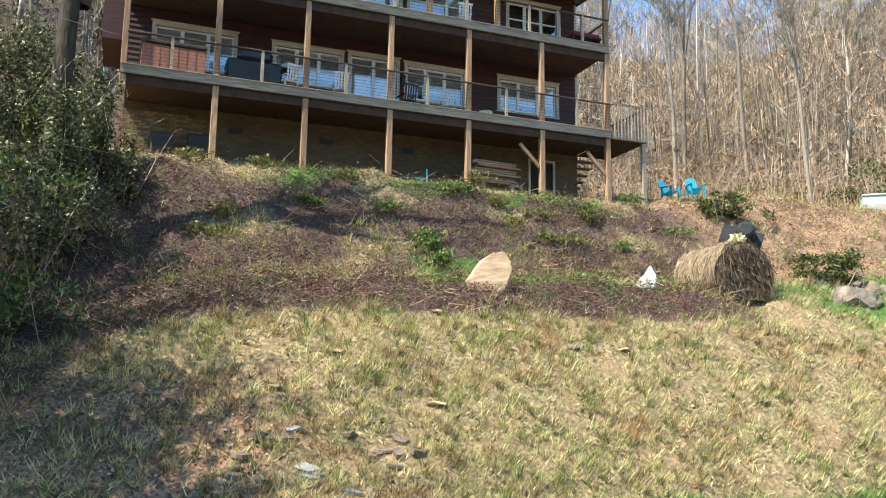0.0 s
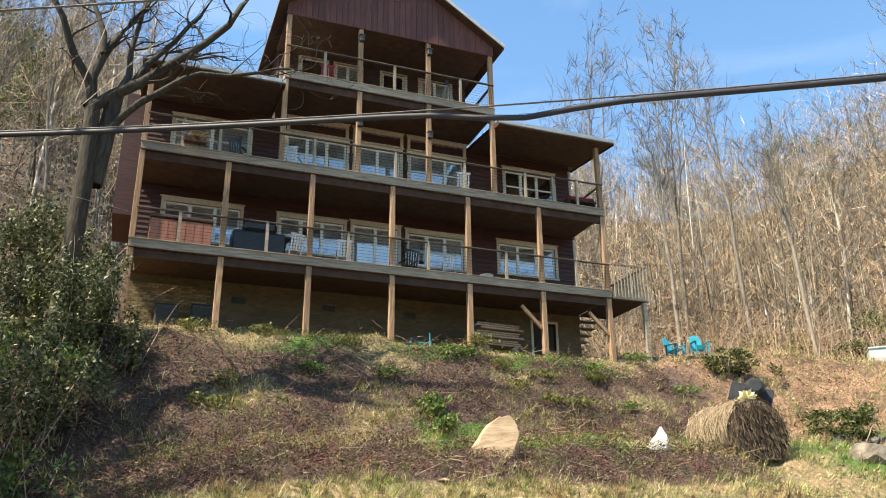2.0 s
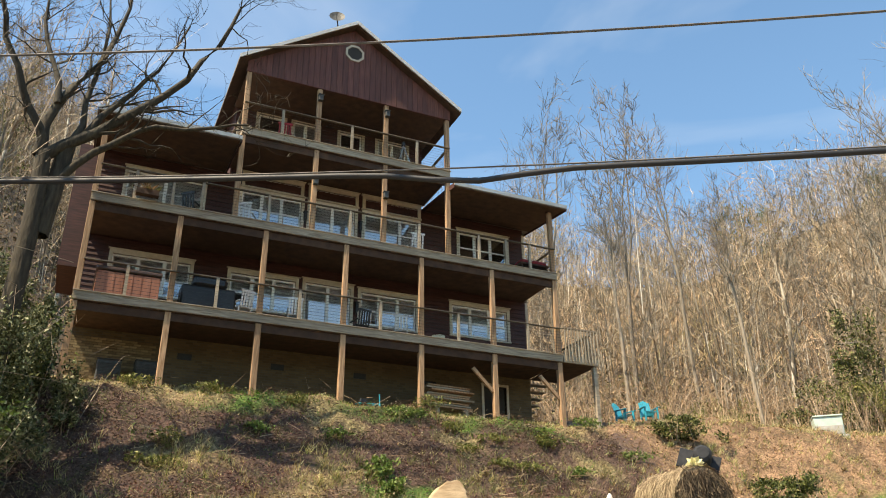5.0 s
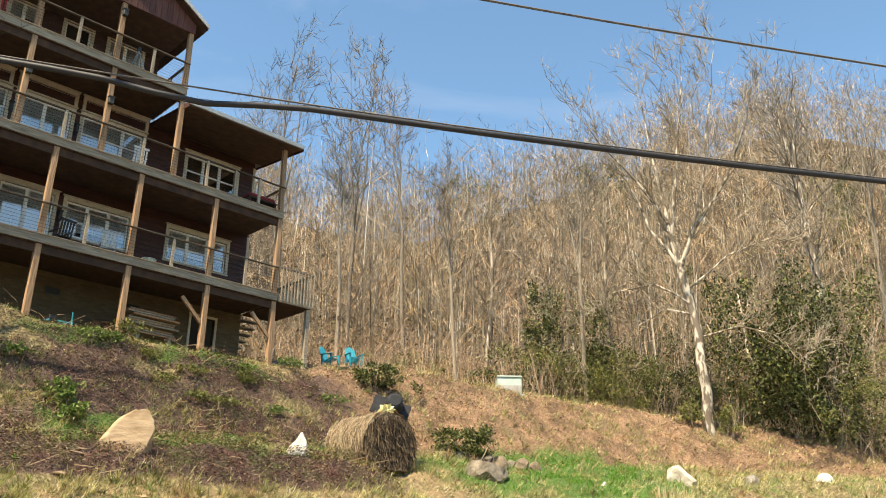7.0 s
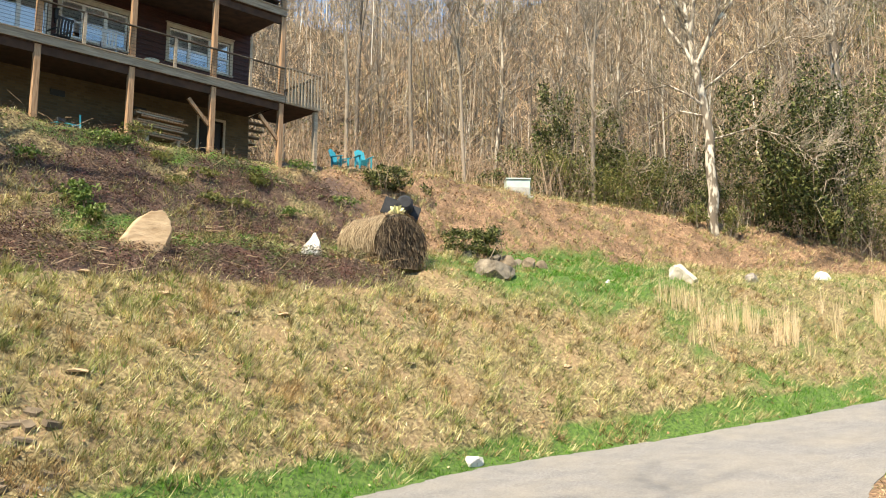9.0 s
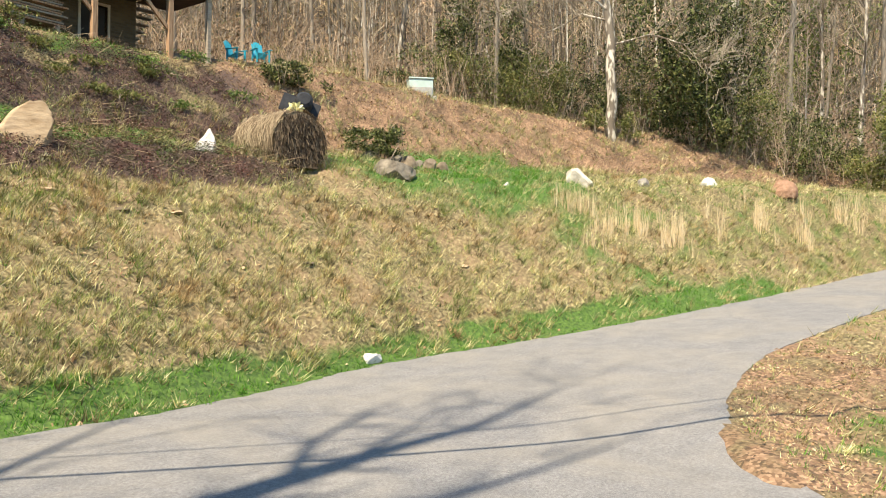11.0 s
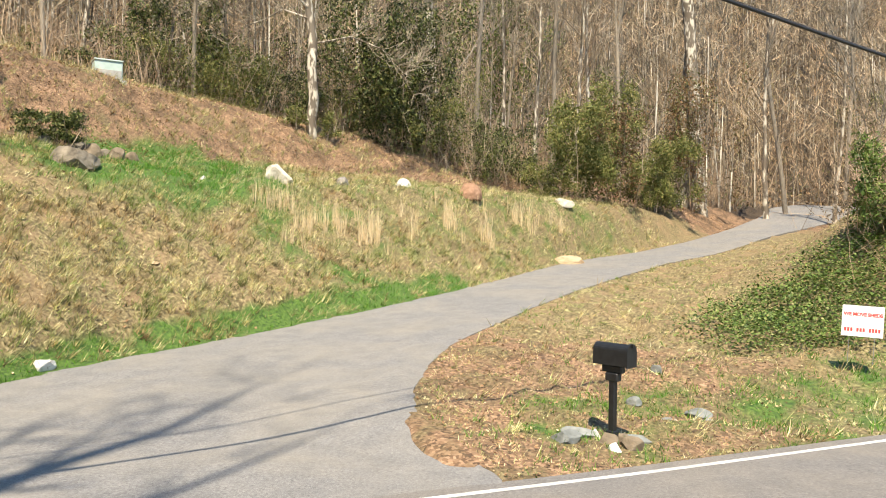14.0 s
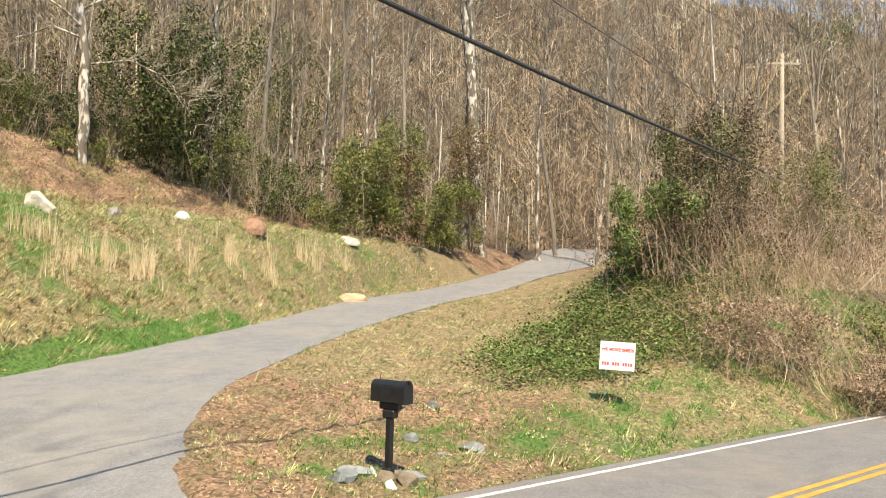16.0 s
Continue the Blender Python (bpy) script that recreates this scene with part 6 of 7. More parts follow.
for k in range(110):
    x, y, d = wood_spot()
    src = first_kinds[k % 9]
    s = rnd.uniform(0.7, 1.05) * (1.45 if x > 28 or x < 0 else 1.2)
    c = copy_thing(src, pose(x, y, ground1(x, y), rnd.uniform(-3, 3), rnd.uniform(-3, 3), rnd.uniform(0, 360)))
    c.scale = (s, s, s)



def wooded(x, y, margin):
    """Whether woods stand at x, y: past the yard, off road and driveway."""
    yard = np.interp(x, PX, YARD[0])
    ok = (y > yard + margin) | (x > 60) | (np.degrees(np.arctan2(x, y)) > 100)
    ok &= ~((x > -4) & (x < 17) & (y < 37))
    ok &= nearest(x, y, RL)[0] > 12
    line = np.degrees(np.arctan2(x, y))
    ok &= ~((line > 109) & (line < 111.6) & (np.hypot(x, y) < 56))
    ok &= ~((line > 87.6) & (line < 91.0) & (np.hypot(x, y) < 53)) & ~((line > 69.5) & (line < 73.5) & (np.hypot(x, y) < 44))
    return ok & (nearest(x, y, (DR[:, 0:2] + DR[:, 2:4]) / 2)[0] > 5)


def ribbon(p, q, t0, t1, turn):
    """Thin tapering strips from p to q, turned by `turn` about their length."""
    d = q - p
    d /= np.linalg.norm(d, axis=1)[:, None] + 1e-9
    e = np.cross(d, np.array([0.31, 0.2, 0.93]))
    e /= np.linalg.norm(e, axis=1)[:, None] + 1e-9
    f = np.cross(d, e)
    o = e * np.cos(turn)[:, None] + f * np.sin(turn)[:, None]
    o0, o1 = o * t0[:, None], o * t1[:, None]
    return np.stack([p - o0, p + o0, q + o1, q - o1], 1)


def far_woods(seed, n, near, deep, limbs, forks):
    """The distant bare woods over the hills, as one mass of trunks, upswept limbs and fine twigs."""
    r = np.random.RandomState(seed)
    az = np.radians(np.where(r.uniform(0, 1, n) < 0.5, r.uniform(62, 124, n), r.uniform(-30, 64, n)))
    reach = deep * np.interp(np.degrees(az), [70, 80, 102, 110], [1.0, 1.3, 1.3, 1.15])
    d = near + reach * r.uniform(0, 1, n)
    x, y = d * np.sin(az), d * np.cos(az)
    ok = wooded(x, y, 3.0)
    x, y, d, az = x[ok], y[ok], d[ok], np.degrees(az[ok])
    m = len(x)
    base = np.stack([x, y, ground(x, y) - 0.3], -1)
    h = r.uniform(8, 15, m) * np.where(x > 34, 1.2, 1.0) * np.where(r.uniform(0, 1, m) < 0.4, 0.55, 1.0)
    w = h * r.uniform(0.0018, 0.0042, m)
    thin = 0.0035 + 0.00022 * d
    lean = r.normal(0, 0.035, (m, 2))
    bow = r.normal(0, 0.014, (m, 2))
    phase = r.uniform(0, 6.28, m)
    out, boles = [], []
    turn = lambda: r.uniform(0, 3.1416, m)

    def stem(f):
        k = f + 0.25 * f * f
        s = np.sin(phase + 5.5 * f) - np.sin(phase)
        return base + np.stack([h * (lean[:, 0] * k + bow[:, 0] * s), h * (lean[:, 1] * k + bow[:, 1] * s), h * f], -1)

    def step(a, up, ln):
        return np.stack([ln * np.cos(a) * np.cos(up), ln * np.sin(a) * np.cos(up), ln * np.sin(up)], -1)

    for a, c in ((0.0, 0.25), (0.25, 0.5), (0.5, 0.75), (0.75, 1.0)):
        t0, t1 = w * (1 - a) ** 0.8, np.maximum(w * (1 - c) ** 0.8, 0.006)
        first = turn()
        boles.append(ribbon(stem(a), stem(c), t0, t1, first))
        if a < 0.4:
            boles.append(ribbon(stem(a), stem(c), t0, t1, first + 1.57))
    for k in range(limbs):
        f = 0.22 + 0.76 * (k + r.uniform(0, 1, m)) / limbs
        p = stem(f)
        a = r.uniform(0, 6.2832, m)
        ln = h * (0.19 - 0.11 * f) * r.uniform(0.5, 1.25, m)
        up = r.uniform(0.25, 1.0, m)
        q = p + step(a, up, ln)
        e = q + step(a + r.normal(0, 0.35, m), np.minimum(up + r.uniform(0.1, 0.6, m), 1.45), ln * r.uniform(0.6, 1.1, m))
        t = np.maximum(w * (1 - f) * 0.5, thin)
        out.append(ribbon(p, q, t, t * 0.75, turn()))
        out.append(ribbon(q, e, t * 0.75, t * 0.35, turn()))
        for i, v in enumerate((0.5, 0.9, 0.3, 0.75, 0.1)[:forks]):
            b0 = p + (q - p) * v if i < 2 else q + (e - q) * v
            b1 = b0 + step(a + r.normal(0, 0.9, m), up + r.normal(0.25, 0.35, m), ln * r.uniform(0.4, 0.95, m))
            out.append(ribbon(b0, b1, thin * 0.8, thin * 0.3, turn()))
    return np.concatenate(out), np.concatenate(boles)


def undergrowth():
    """Scrub on the floor of the woods, in clumps."""
    r = np.random.RandomState(57)
    n = 6600
    az = np.radians(r.uniform(-26, 122, n))
    d = 28 + 100 * r.uniform(0, 1, n) ** 1.4
    x, y = d * np.sin(az), d * np.cos(az)
    ok = wooded(x, y, 1.5)
    x, y, d = x[ok], y[ok], d[ok]
    z = ground(x, y)
    each = 30
    x, y, z, d = (np.repeat(v, each) for v in (x, y, z, d))
    tall = np.repeat(r.uniform(0.5, 2.6, ok.sum()) ** 1.3, each)
    m = len(x)
    p = np.stack([x + r.normal(0, 0.75, m), y + r.normal(0, 0.75, m), z + tall * r.uniform(0, 1, m) ** 0.8], -1)
    a = r.normal(0, 1, (m, 3))
    a /= np.linalg.norm(a, axis=1)[:, None]
    b = np.cross(a, r.normal(0, 1, (m, 3)))
    b /= np.linalg.norm(b, axis=1)[:, None]
    s = ((0.04 + 0.0015 * d) * r.uniform(0.5, 1.3, m))[:, None]
    return np.stack([p - a * s, p + b * s * 0.9, p + a * s], 1)


def edge_brush():
    """Dry canes and leaning saplings along the edge of the woods."""
    r = np.random.RandomState(58)
    n = 60000
    az = np.radians(np.where(r.uniform(0, 1, n) < 0.15, r.uniform(-22, -2, n), r.uniform(32, 112, n)))
    d = r.uniform(24, 78, n)
    x, y = d * np.sin(az), d * np.cos(az)
    off = y - np.interp(x, PX, YARD[0])
    patch = 0.5 + 0.5 * np.sin(0.9 * x + 1.4 * np.sin(0.5 * y)) * np.sin(0.8 * y + np.sin(0.6 * x))
    ok = wooded(x, y, -0.6) & ((x > 56) | (off < 13)) & (r.uniform(0, 1, n) < 0.15 + patch)
    x, y, d = x[ok], y[ok], d[ok]
    m = len(x)
    p = np.stack([x, y, ground(x, y) - 0.1], -1)
    h = r.uniform(0.6, 3.4, m) * (0.5 + 0.7 * patch[ok])
    lean = r.normal(0, 0.28, (m, 2))
    q = p + np.stack([h * 0.5 * lean[:, 0], h * 0.5 * lean[:, 1], h * 0.55], -1)
    e = q + np.stack([h * 0.7 * lean[:, 0], h * 0.7 * lean[:, 1], h * 0.42], -1)
    t = 0.004 + 0.00008 * d
    out = [ribbon(p, q, t * 1.4, t, r.uniform(0, 3.14, m)), ribbon(q, e, t, t * 0.4, r.uniform(0, 3.14, m))]
    for v in (0.2, 0.6):
        b0 = q + (e - q) * v
        g = b0 + np.stack([r.normal(0, 0.17, m) * h, r.normal(0, 0.17, m) * h, r.uniform(0, 0.25, m) * h], -1)
        out.append(ribbon(b0, g, t * 0.7, t * 0.3, r.uniform(0, 3.14, m)))
    return np.concatenate(out)


tagged(new("undergrowth", quads("undergrowth", undergrowth(), M_SCRUB)), "brown and olive undergrowth beneath the bare woods", "undergrowth", kind="stuff")
tagged(new("edge_brush", quads("edge_brush", edge_brush(), M_CANE)), "tan leaning canes and saplings along the wood's edge", "brush", kind="stuff")
belts = [far_woods(31, 4200, 40, 58, 8, 5), far_woods(32, 6800, 92, 70, 6, 3)]
twigs_far, boles_far = (np.concatenate([b[k] for b in belts]) for k in (0, 1))
tagged(new("distant_woods", quads("distant_woods", twigs_far, M_FARTWIG)), "bare grey-brown woods over the hillside", "woods", kind="stuff")
tagged(new("distant_trunks", quads("distant_trunks", boles_far, M_FARBOLE)), "slender grey and white trunks of the bare woods", "trunks", kind="stuff")

# single trees that stand out
def spine_tree(at, turn, seed, label, spines, bark, twig, dress=(16, 8, 5), reach=2.4, rise=0.16, tip=0.0):
    """A tree whose trunk and main limbs follow given lines (sideways, up, radius at the start), dressed with upswept branches."""
    t = thing("tree", at[0], at[1], ground1(*at), turn, label, "tree")
    r = random.Random(seed)
    g, c = Geo(), Geo()
    for k, (rad, line) in enumerate(spines):
        way = 0.0 if k == 0 else r.uniform(-0.28, 0.28)
        pts = []
        for i, (px, pz) in enumerate(line):
            px = px + tip * pz
            pts.append(Vector((px, way * (pz - line[0][1]), pz)))
            if i < len(line) - 1:
                nx, nz = line[i + 1]
                nx = nx + tip * nz
                pts.append(Vector(((px + nx) / 2 + r.gauss(0, 0.07), way * ((pz + nz) / 2 - line[0][1]) + r.gauss(0, 0.07), (pz + nz) / 2)))
        n = len(pts)
        rads = [max(rad * (1 - (0.45 if k == 0 else 0.9) * i / (n - 1)), 0.012) for i in range(n)]
        g.tube(pts, rads, 9 if k == 0 else 6)
        for j in range(dress[0] if k else 5):
            i = r.randint(n // 2 if k == 0 else 1, n - 1)
            ln = reach * r.uniform(0.45, 1.15) * (1.0 if k else 0.7)
            r1 = max(rads[i] * 0.42, 0.014)
            bp, bd = branch_path(r, pts[i], side_way(r, pts[i] - pts[i - 1], 42), ln, 5, 0.12, rise)
            c.tube(bp, [r1, r1 * 0.82, r1 * 0.65, r1 * 0.5, r1 * 0.34, r1 * 0.15], 4)
            for _ in range(dress[1]):
                tp, td = branch_path(r, bp[r.randint(1, 5)], side_way(r, bd, 36), ln * r.uniform(0.25, 0.55), 3, 0.12, rise * 0.7)
                c.strand(tp, [max(r1 * 0.45, 0.014), 0.012, 0.01, 0.006])
                for _ in range(dress[2]):
                    tq, _ = branch_path(r, tp[r.randint(1, 3)], side_way(r, td, 38), ln * r.uniform(0.12, 0.26), 1, 0.1, 0.08)
                    c.strand(tq, [0.0095, 0.005])
    part("trunk", g, bark, t, smooth=True)
    part("crown", c, twig, t)
    return t


spine_tree((32.05, 16.0), -63.5, 301, "pale-barked sycamore leaning over the leaf bank with spreading upswept limbs", (
    (0.25, ((0, -0.4), (-0.12, 1.6), (-0.4, 4.2), (-1.05, 7.0), (-1.5, 8.8))),
    (0.11, ((-1.5, 8.8), (-1.9, 11), (-2.5, 14.0), (-2.9, 16.6))), (0.1, ((-1.1, 7.2), (-0.35, 9.6), (0.1, 12.5), (0.5, 15.5), (0.7, 17.6))), (0.1, ((-1.45, 8.7), (-1.2, 11.5), (-0.95, 15), (-0.9, 17.8))),
    (0.09, ((-1.0, 7.0), (-2.4, 9.2), (-3.6, 12.2), (-4.4, 15.0))), (0.09, ((-0.6, 8.8), (1.0, 11.2), (2.0, 14.0), (2.4, 15.8))), (0.08, ((-1.6, 9.4), (-3.0, 11.5), (-4.6, 13.4), (-5.4, 14.6))),
    (0.06, ((-0.6, 5.4), (-2.2, 6.5), (-4.0, 6.3), (-5.3, 5.4))), (0.05, ((-0.3, 4.0), (1.2, 4.4), (2.6, 3.9), (3.4, 3.2))), (0.05, ((-0.8, 6.2), (0.9, 7.6), (2.6, 8.2), (3.6, 8.0))), (0.05, ((-0.5, 5.0), (-1.8, 5.4), (-3.2, 4.6), (-3.9, 3.7)))),
    M_SYCAMORE, M_TWIGPALE, tip=0.075)
tree_kind(302, 21, 0.24, M_SYCAMORE, M_TWIGGREY, "tall white-trunked sycamore in the woods", polar(71.0, 44.0), fork=0.6, stems=3, low=8)
tree_kind(303, 21, 0.22, M_SYCAMORE, M_TWIGGREY, "tall white-trunked sycamore in the woods", polar(72.2, 44.5), limbs=30, first=0.5, reach=0.17, spread=40, twigs=(4, 3))
tree_kind(304, 27, 0.4, M_SYCAMORE, M_TWIGPALE, "tall white-trunked sycamore with rusty vines", polar(89.9, 53.0), fork=0.62, stems=3, low=2)
tree_kind(305, 25, 0.33, M_SYCAMORE, M_TWIGPALE, "tall white-trunked sycamore beside its twin", polar(88.8, 53.5), limbs=30, first=0.5, reach=0.17, spread=42, twigs=(5, 4))
for az, d, h, s in ((33.6, 36, 16, 312), (38.0, 38, 13.5, 313), (46.5, 37, 12, 314), (55.5, 38, 13, 315), (74.7, 48, 20, 306), (80.0, 52, 21, 307), (95.2, 58, 21, 308), (112.6, 51, 20, 309), (84.5, 55, 19, 310), (98.5, 62, 18, 311)):
    tree_kind(s, h, 0.1 if az < 60 else 0.15, M_BARKTAN, M_TWIGGREY, "straight pale-barked tree at the wood's edge", polar(az, d), fork=0.5, stems=3, low=4, limbs=14, fine=(6, 4), spread=(0.06, 0.2))

for k, (az, d, h) in enumerate(((76.4, 50, 18), (78.8, 47, 17), (81.6, 50, 19), (82.7, 52, 19), (94.0, 55, 19), (98.0, 50, 18), (101.5, 54, 19), (104.0, 58, 20), (107.2, 60, 20), (113.8, 56, 20), (115.6, 60, 20), (57.5, 42, 15), (52.0, 41, 13), (48.5, 43, 14), (-14, 32, 15), (-10, 36, 16), (-7, 40, 17), (-3, 45, 18), (-17, 38, 16), (-1.5, 38, 16), (-12, 44, 17), (-19, 30, 14))):
    tree_kind(340 + k, h, 0.12 + 0.012 * (k % 5), M_SYCAMORE, M_TWIGTAN, "slender white-barked tree standing in the woods", polar(az, d), limbs=26, first=0.35, reach=0.17, spread=40, twigs=(6, 5), lean=0.03)


def shade_tree():
    """The old many-limbed tree beside the house."""
    x, y = polar(-4.6, 18.5)
    z0 = ground1(x, y)
    t = thing("tree", x, y, z0, 4.6, "old mossy many-limbed bare tree beside the house", "tree")
    r = random.Random(12)
    g, c = Geo(), Geo()
    top = 9.5 - z0
    g.tube([(-0.1, 0, -0.4), (0.0, 0, 1.5), (0.1, 0, top - 1.5), (0.05, 0, top + 0.35)], [0.34, 0.23, 0.2, 0.17], 10)
    g.tube([(0.3, 0.1, top - 1.6), (0.4, 0.1, top - 0.4), (0.5, 0.05, top + 0.8)], [0.2, 0.2, 0.18], 8)
    limbs = (((0.05, 0.3), (1.0, 1.1), (1.85, 1.95), (2.85, 3.1), (3.5, 4.3), (3.9, 5.6)), ((0.4, -0.3), (1.05, 0.55), (1.65, 1.0), (2.25, 1.35), (3.6, 1.6), (4.3, 1.75)),
             ((0.0, 0.35), (0.1, 1.75), (0.65, 2.95), (1.1, 4.3), (1.3, 6.2)), ((-0.1, 0.3), (-0.15, 0.95), (-0.65, 1.75), (-1.25, 2.95), (-1.5, 3.9), (-1.8, 5.6)),
             ((0.1, 1.75), (-0.15, 2.95), (-0.55, 4.3), (-0.8, 6.2)), ((0.45, 0.7), (1.1, 1.8), (1.7, 2.75), (2.25, 3.75), (2.9, 5.6)), ((0.5, 0.7), (0.7, 2.2), (0.9, 3.9), (0.8, 6.0)))
    for k, limb in enumerate(limbs):
        rad = (0.15, 0.105, 0.13, 0.12, 0.085, 0.1, 0.09)[k]
        depth = (-0.3, -0.5, 0.2, -0.2, 0.5, 0.3, 0.6)[k]
        n = len(limb)
        bp = []
        for i in range(n):
            bp.append(Vector((limb[i][0], depth * i / 2, top + limb[i][1])))
            if i < n - 1:
                bp.append((bp[-1] + Vector((limb[i + 1][0], depth * (i + 1) / 2, top + limb[i + 1][1]))) / 2 + Vector((r.gauss(0, 0.06), r.gauss(0, 0.06), r.gauss(0, 0.06))))
        m = len(bp)
        rads = [rad * (1 - 0.75 * i / (m - 1)) for i in range(m)]
        g.tube(bp, rads, 8)
        for _ in range(11):
            j = r.randint(2, m - 1)
            e = bp[j] - bp[j - 1]
            l2 = r.uniform(0.7, 2.2)
            r2 = rads[j] * 0.45
            tp, td = branch_path(r, bp[j], side_way(r, e, 48), l2, 5, 0.25, 0.05)
            c.tube(tp, [r2, r2 * 0.85, r2 * 0.65, r2 * 0.5, r2 * 0.35, r2 * 0.15], 4)
            for _ in range(6):
                jj = r.randint(1, 5)
                tq, tdd = branch_path(r, tp[jj], side_way(r, td, 48), l2 * r.uniform(0.25, 0.5), 3, 0.25, 0.03)
                c.tube(tq, [max(r2 * 0.3, 0.008), 0.007, 0.005, 0.003], 3)
                for _ in range(2):
                    tz, _ = branch_path(r, tq[r.randint(1, 3)], side_way(r, tdd, 45), l2 * 0.2, 2, 0.2, 0.0)
                    c.tube(tz, [0.005, 0.004, 0.002], 3)
    part("trunk", g, M_BARKDARK, t, smooth=True)
    part("crown", c, M_BARKDARK, t)


shade_tree()
# roadside trees behind the watcher's shoulder, whose shade falls over the driveway
spine_tree((-6.4, 8.5), -90, 401, "tall bare leaning roadside tree beside the road", (
    (0.36, ((0, -0.4), (0.5, 5), (1.3, 10), (2.0, 15), (2.1, 20))), (0.2, ((2.1, 20), (2.2, 24), (2.0, 29))), (0.16, ((1.3, 10), (0.6, 15), (-0.6, 20), (-1.8, 25))), (0.13, ((1.9, 14), (3.2, 18), (3.9, 22), (4.2, 26))),
    (0.1, ((0.9, 13.5), (-0.4, 16), (-1.9, 18), (-3.2, 19.5))), (0.1, ((2.1, 19), (1.2, 22), (0.6, 26), (0.4, 29)))), M_BARK, M_TWIGGREY, (10, 5, 3), 3.0, tip=0.13)
for s, at, h, r0 in ((402, (-9.5, 12.5), 17, 0.2), (403, (-8.0, 15.5), 15, 0.18), (404, (-12, 10.8), 18, 0.22)):
    tree_kind(s, h, r0, M_BARK, M_TWIGGREY, "bare roadside tree beside the road", at, limbs=30, first=0.35, reach=0.3, spread=50, twigs=(6, 4))

# ---- thickets and shrubs ----
M_OLIVE = scattered("olive_leaf", [(0.0, (0.06, 0.075, 0.018)), (0.5, (0.14, 0.155, 0.04)), (1.0, (0.3, 0.27, 0.1))], 0.6, 0.25)


def cane_mesh(seed, count, tall, wide, thick=0.012, bend=0.14):
    """Upright dry canes with a few side twigs."""
    r = random.Random(seed)
    g = Geo()
    for _ in range(count):
        x, y = r.gauss(0, wide), r.gauss(0, wide)
        h = tall * r.uniform(0.45, 1.1)
        p, d = branch_path(r, (x, y, -0.1), (r.gauss(0, bend * 1.6), r.gauss(0, bend * 1.6), 1), h, 3, bend, -0.03)
        g.strand(p, [thick, thick * 0.85, thick * 0.6, thick * 0.35])
        for _ in range(3):
            j = r.randint(1, 3)
            q, _ = branch_path(r, p[j], side_way(r, d, 50), h * r.uniform(0.12, 0.35), 2, 0.2, 0.0)
            g.strand(q, [thick * 0.55, thick * 0.4, thick * 0.2])
    return g


def leaf_cloud(seed, count, shape, lumps=44, leaf=0.07):
    """Leaf quads gathered in lumps within an upright body (wide, deep, tall)."""
    r = np.random.RandomState(seed)
    cx = np.stack([r.normal(0, 0.38, lumps) * shape[0], r.normal(0, 0.38, lumps) * shape[1], r.uniform(0.12, 0.9, lumps) * shape[2]], -1)
    k = r.randint(0, lumps, count)
    p = cx[k] + r.normal(0, 1, (count, 3)) * np.array([shape[0] * 0.085, shape[1] * 0.085, shape[2] * 0.06])
    p[:, 2] = np.maximum(p[:, 2], r.uniform(0.0, 0.3, count))
    a = r.normal(0, 1, (count, 3))
    a /= np.linalg.norm(a, axis=1)[:, None]
    b = np.cross(a, r.normal(0, 1, (count, 3)))
    b /= np.linalg.norm(b, axis=1)[:, None]
    s = 1.2 * leaf * r.uniform(0.6, 1.3, count)[:, None]
    return np.stack([p - a * s, p + b * s * 0.8, p + a * s], 1)


def shrub(seed, at, shape, mat, label, count=1500, leaf=0.07, stems=14, name="shrub"):
    t = thing(name, at[0], at[1], ground1(*at), 0, label, "shrub")
    o = new("foliage", quads("foliage", leaf_cloud(seed, count, shape, leaf=leaf), mat))
    o.parent = t
    tagged(part("brushwood", cane_mesh(seed, stems, shape[2], shape[0] * 0.3), M_TWIG, t), kind="stuff")
    return t


thickets = []
for k in range(4):
    x, y = polar(45 + 10 * k, 40)
    t = thing("thicket", x, y, ground1(x, y), 0, "dry brown thicket of canes and saplings", "brush", "thickets at the wood's edge")
    tagged(part("brushwood", cane_mesh(500 + k, 46, (2.6, 3.4, 2.2, 4.2)[k], 1.0), (M_CANE, M_TWIG)[k % 2], t), kind="stuff")
    thickets.append(t)


def edge_spot(inner, outer):
    while True:
        az = rnd.uniform(33, 106)
        if rnd.random() < 0.12:
            az = rnd.uniform(-18, -4)
        d = rnd.uniform(24, 75)
        x, y = polar(az, d)
        off = y - float(np.interp(x, PX, YARD[0]))
        if az < 0:
            if d < 40:
                return x, y
            continue
        if x < 56 and not inner < off < outer:
            continue
        if x >= 56 and d > 74:
            continue
        if float(nearest(np.array([x]), np.array([y]), (DR[:, 0:2] + DR[:, 2:4]) / 2)[0][0]) < 3.5 or (x < 17 and y < 36):
            continue
        return x, y


for k in range(40):
    x, y = edge_spot(-2.0, 12)
    c = copy_thing(thickets[k % 4], pose(x, y, ground1(x, y), 0, 0, rnd.uniform(0, 360)))
    s = rnd.uniform(0.7, 1.2)
    c.scale = (s, s, s * rnd.uniform(0.8, 1.2))

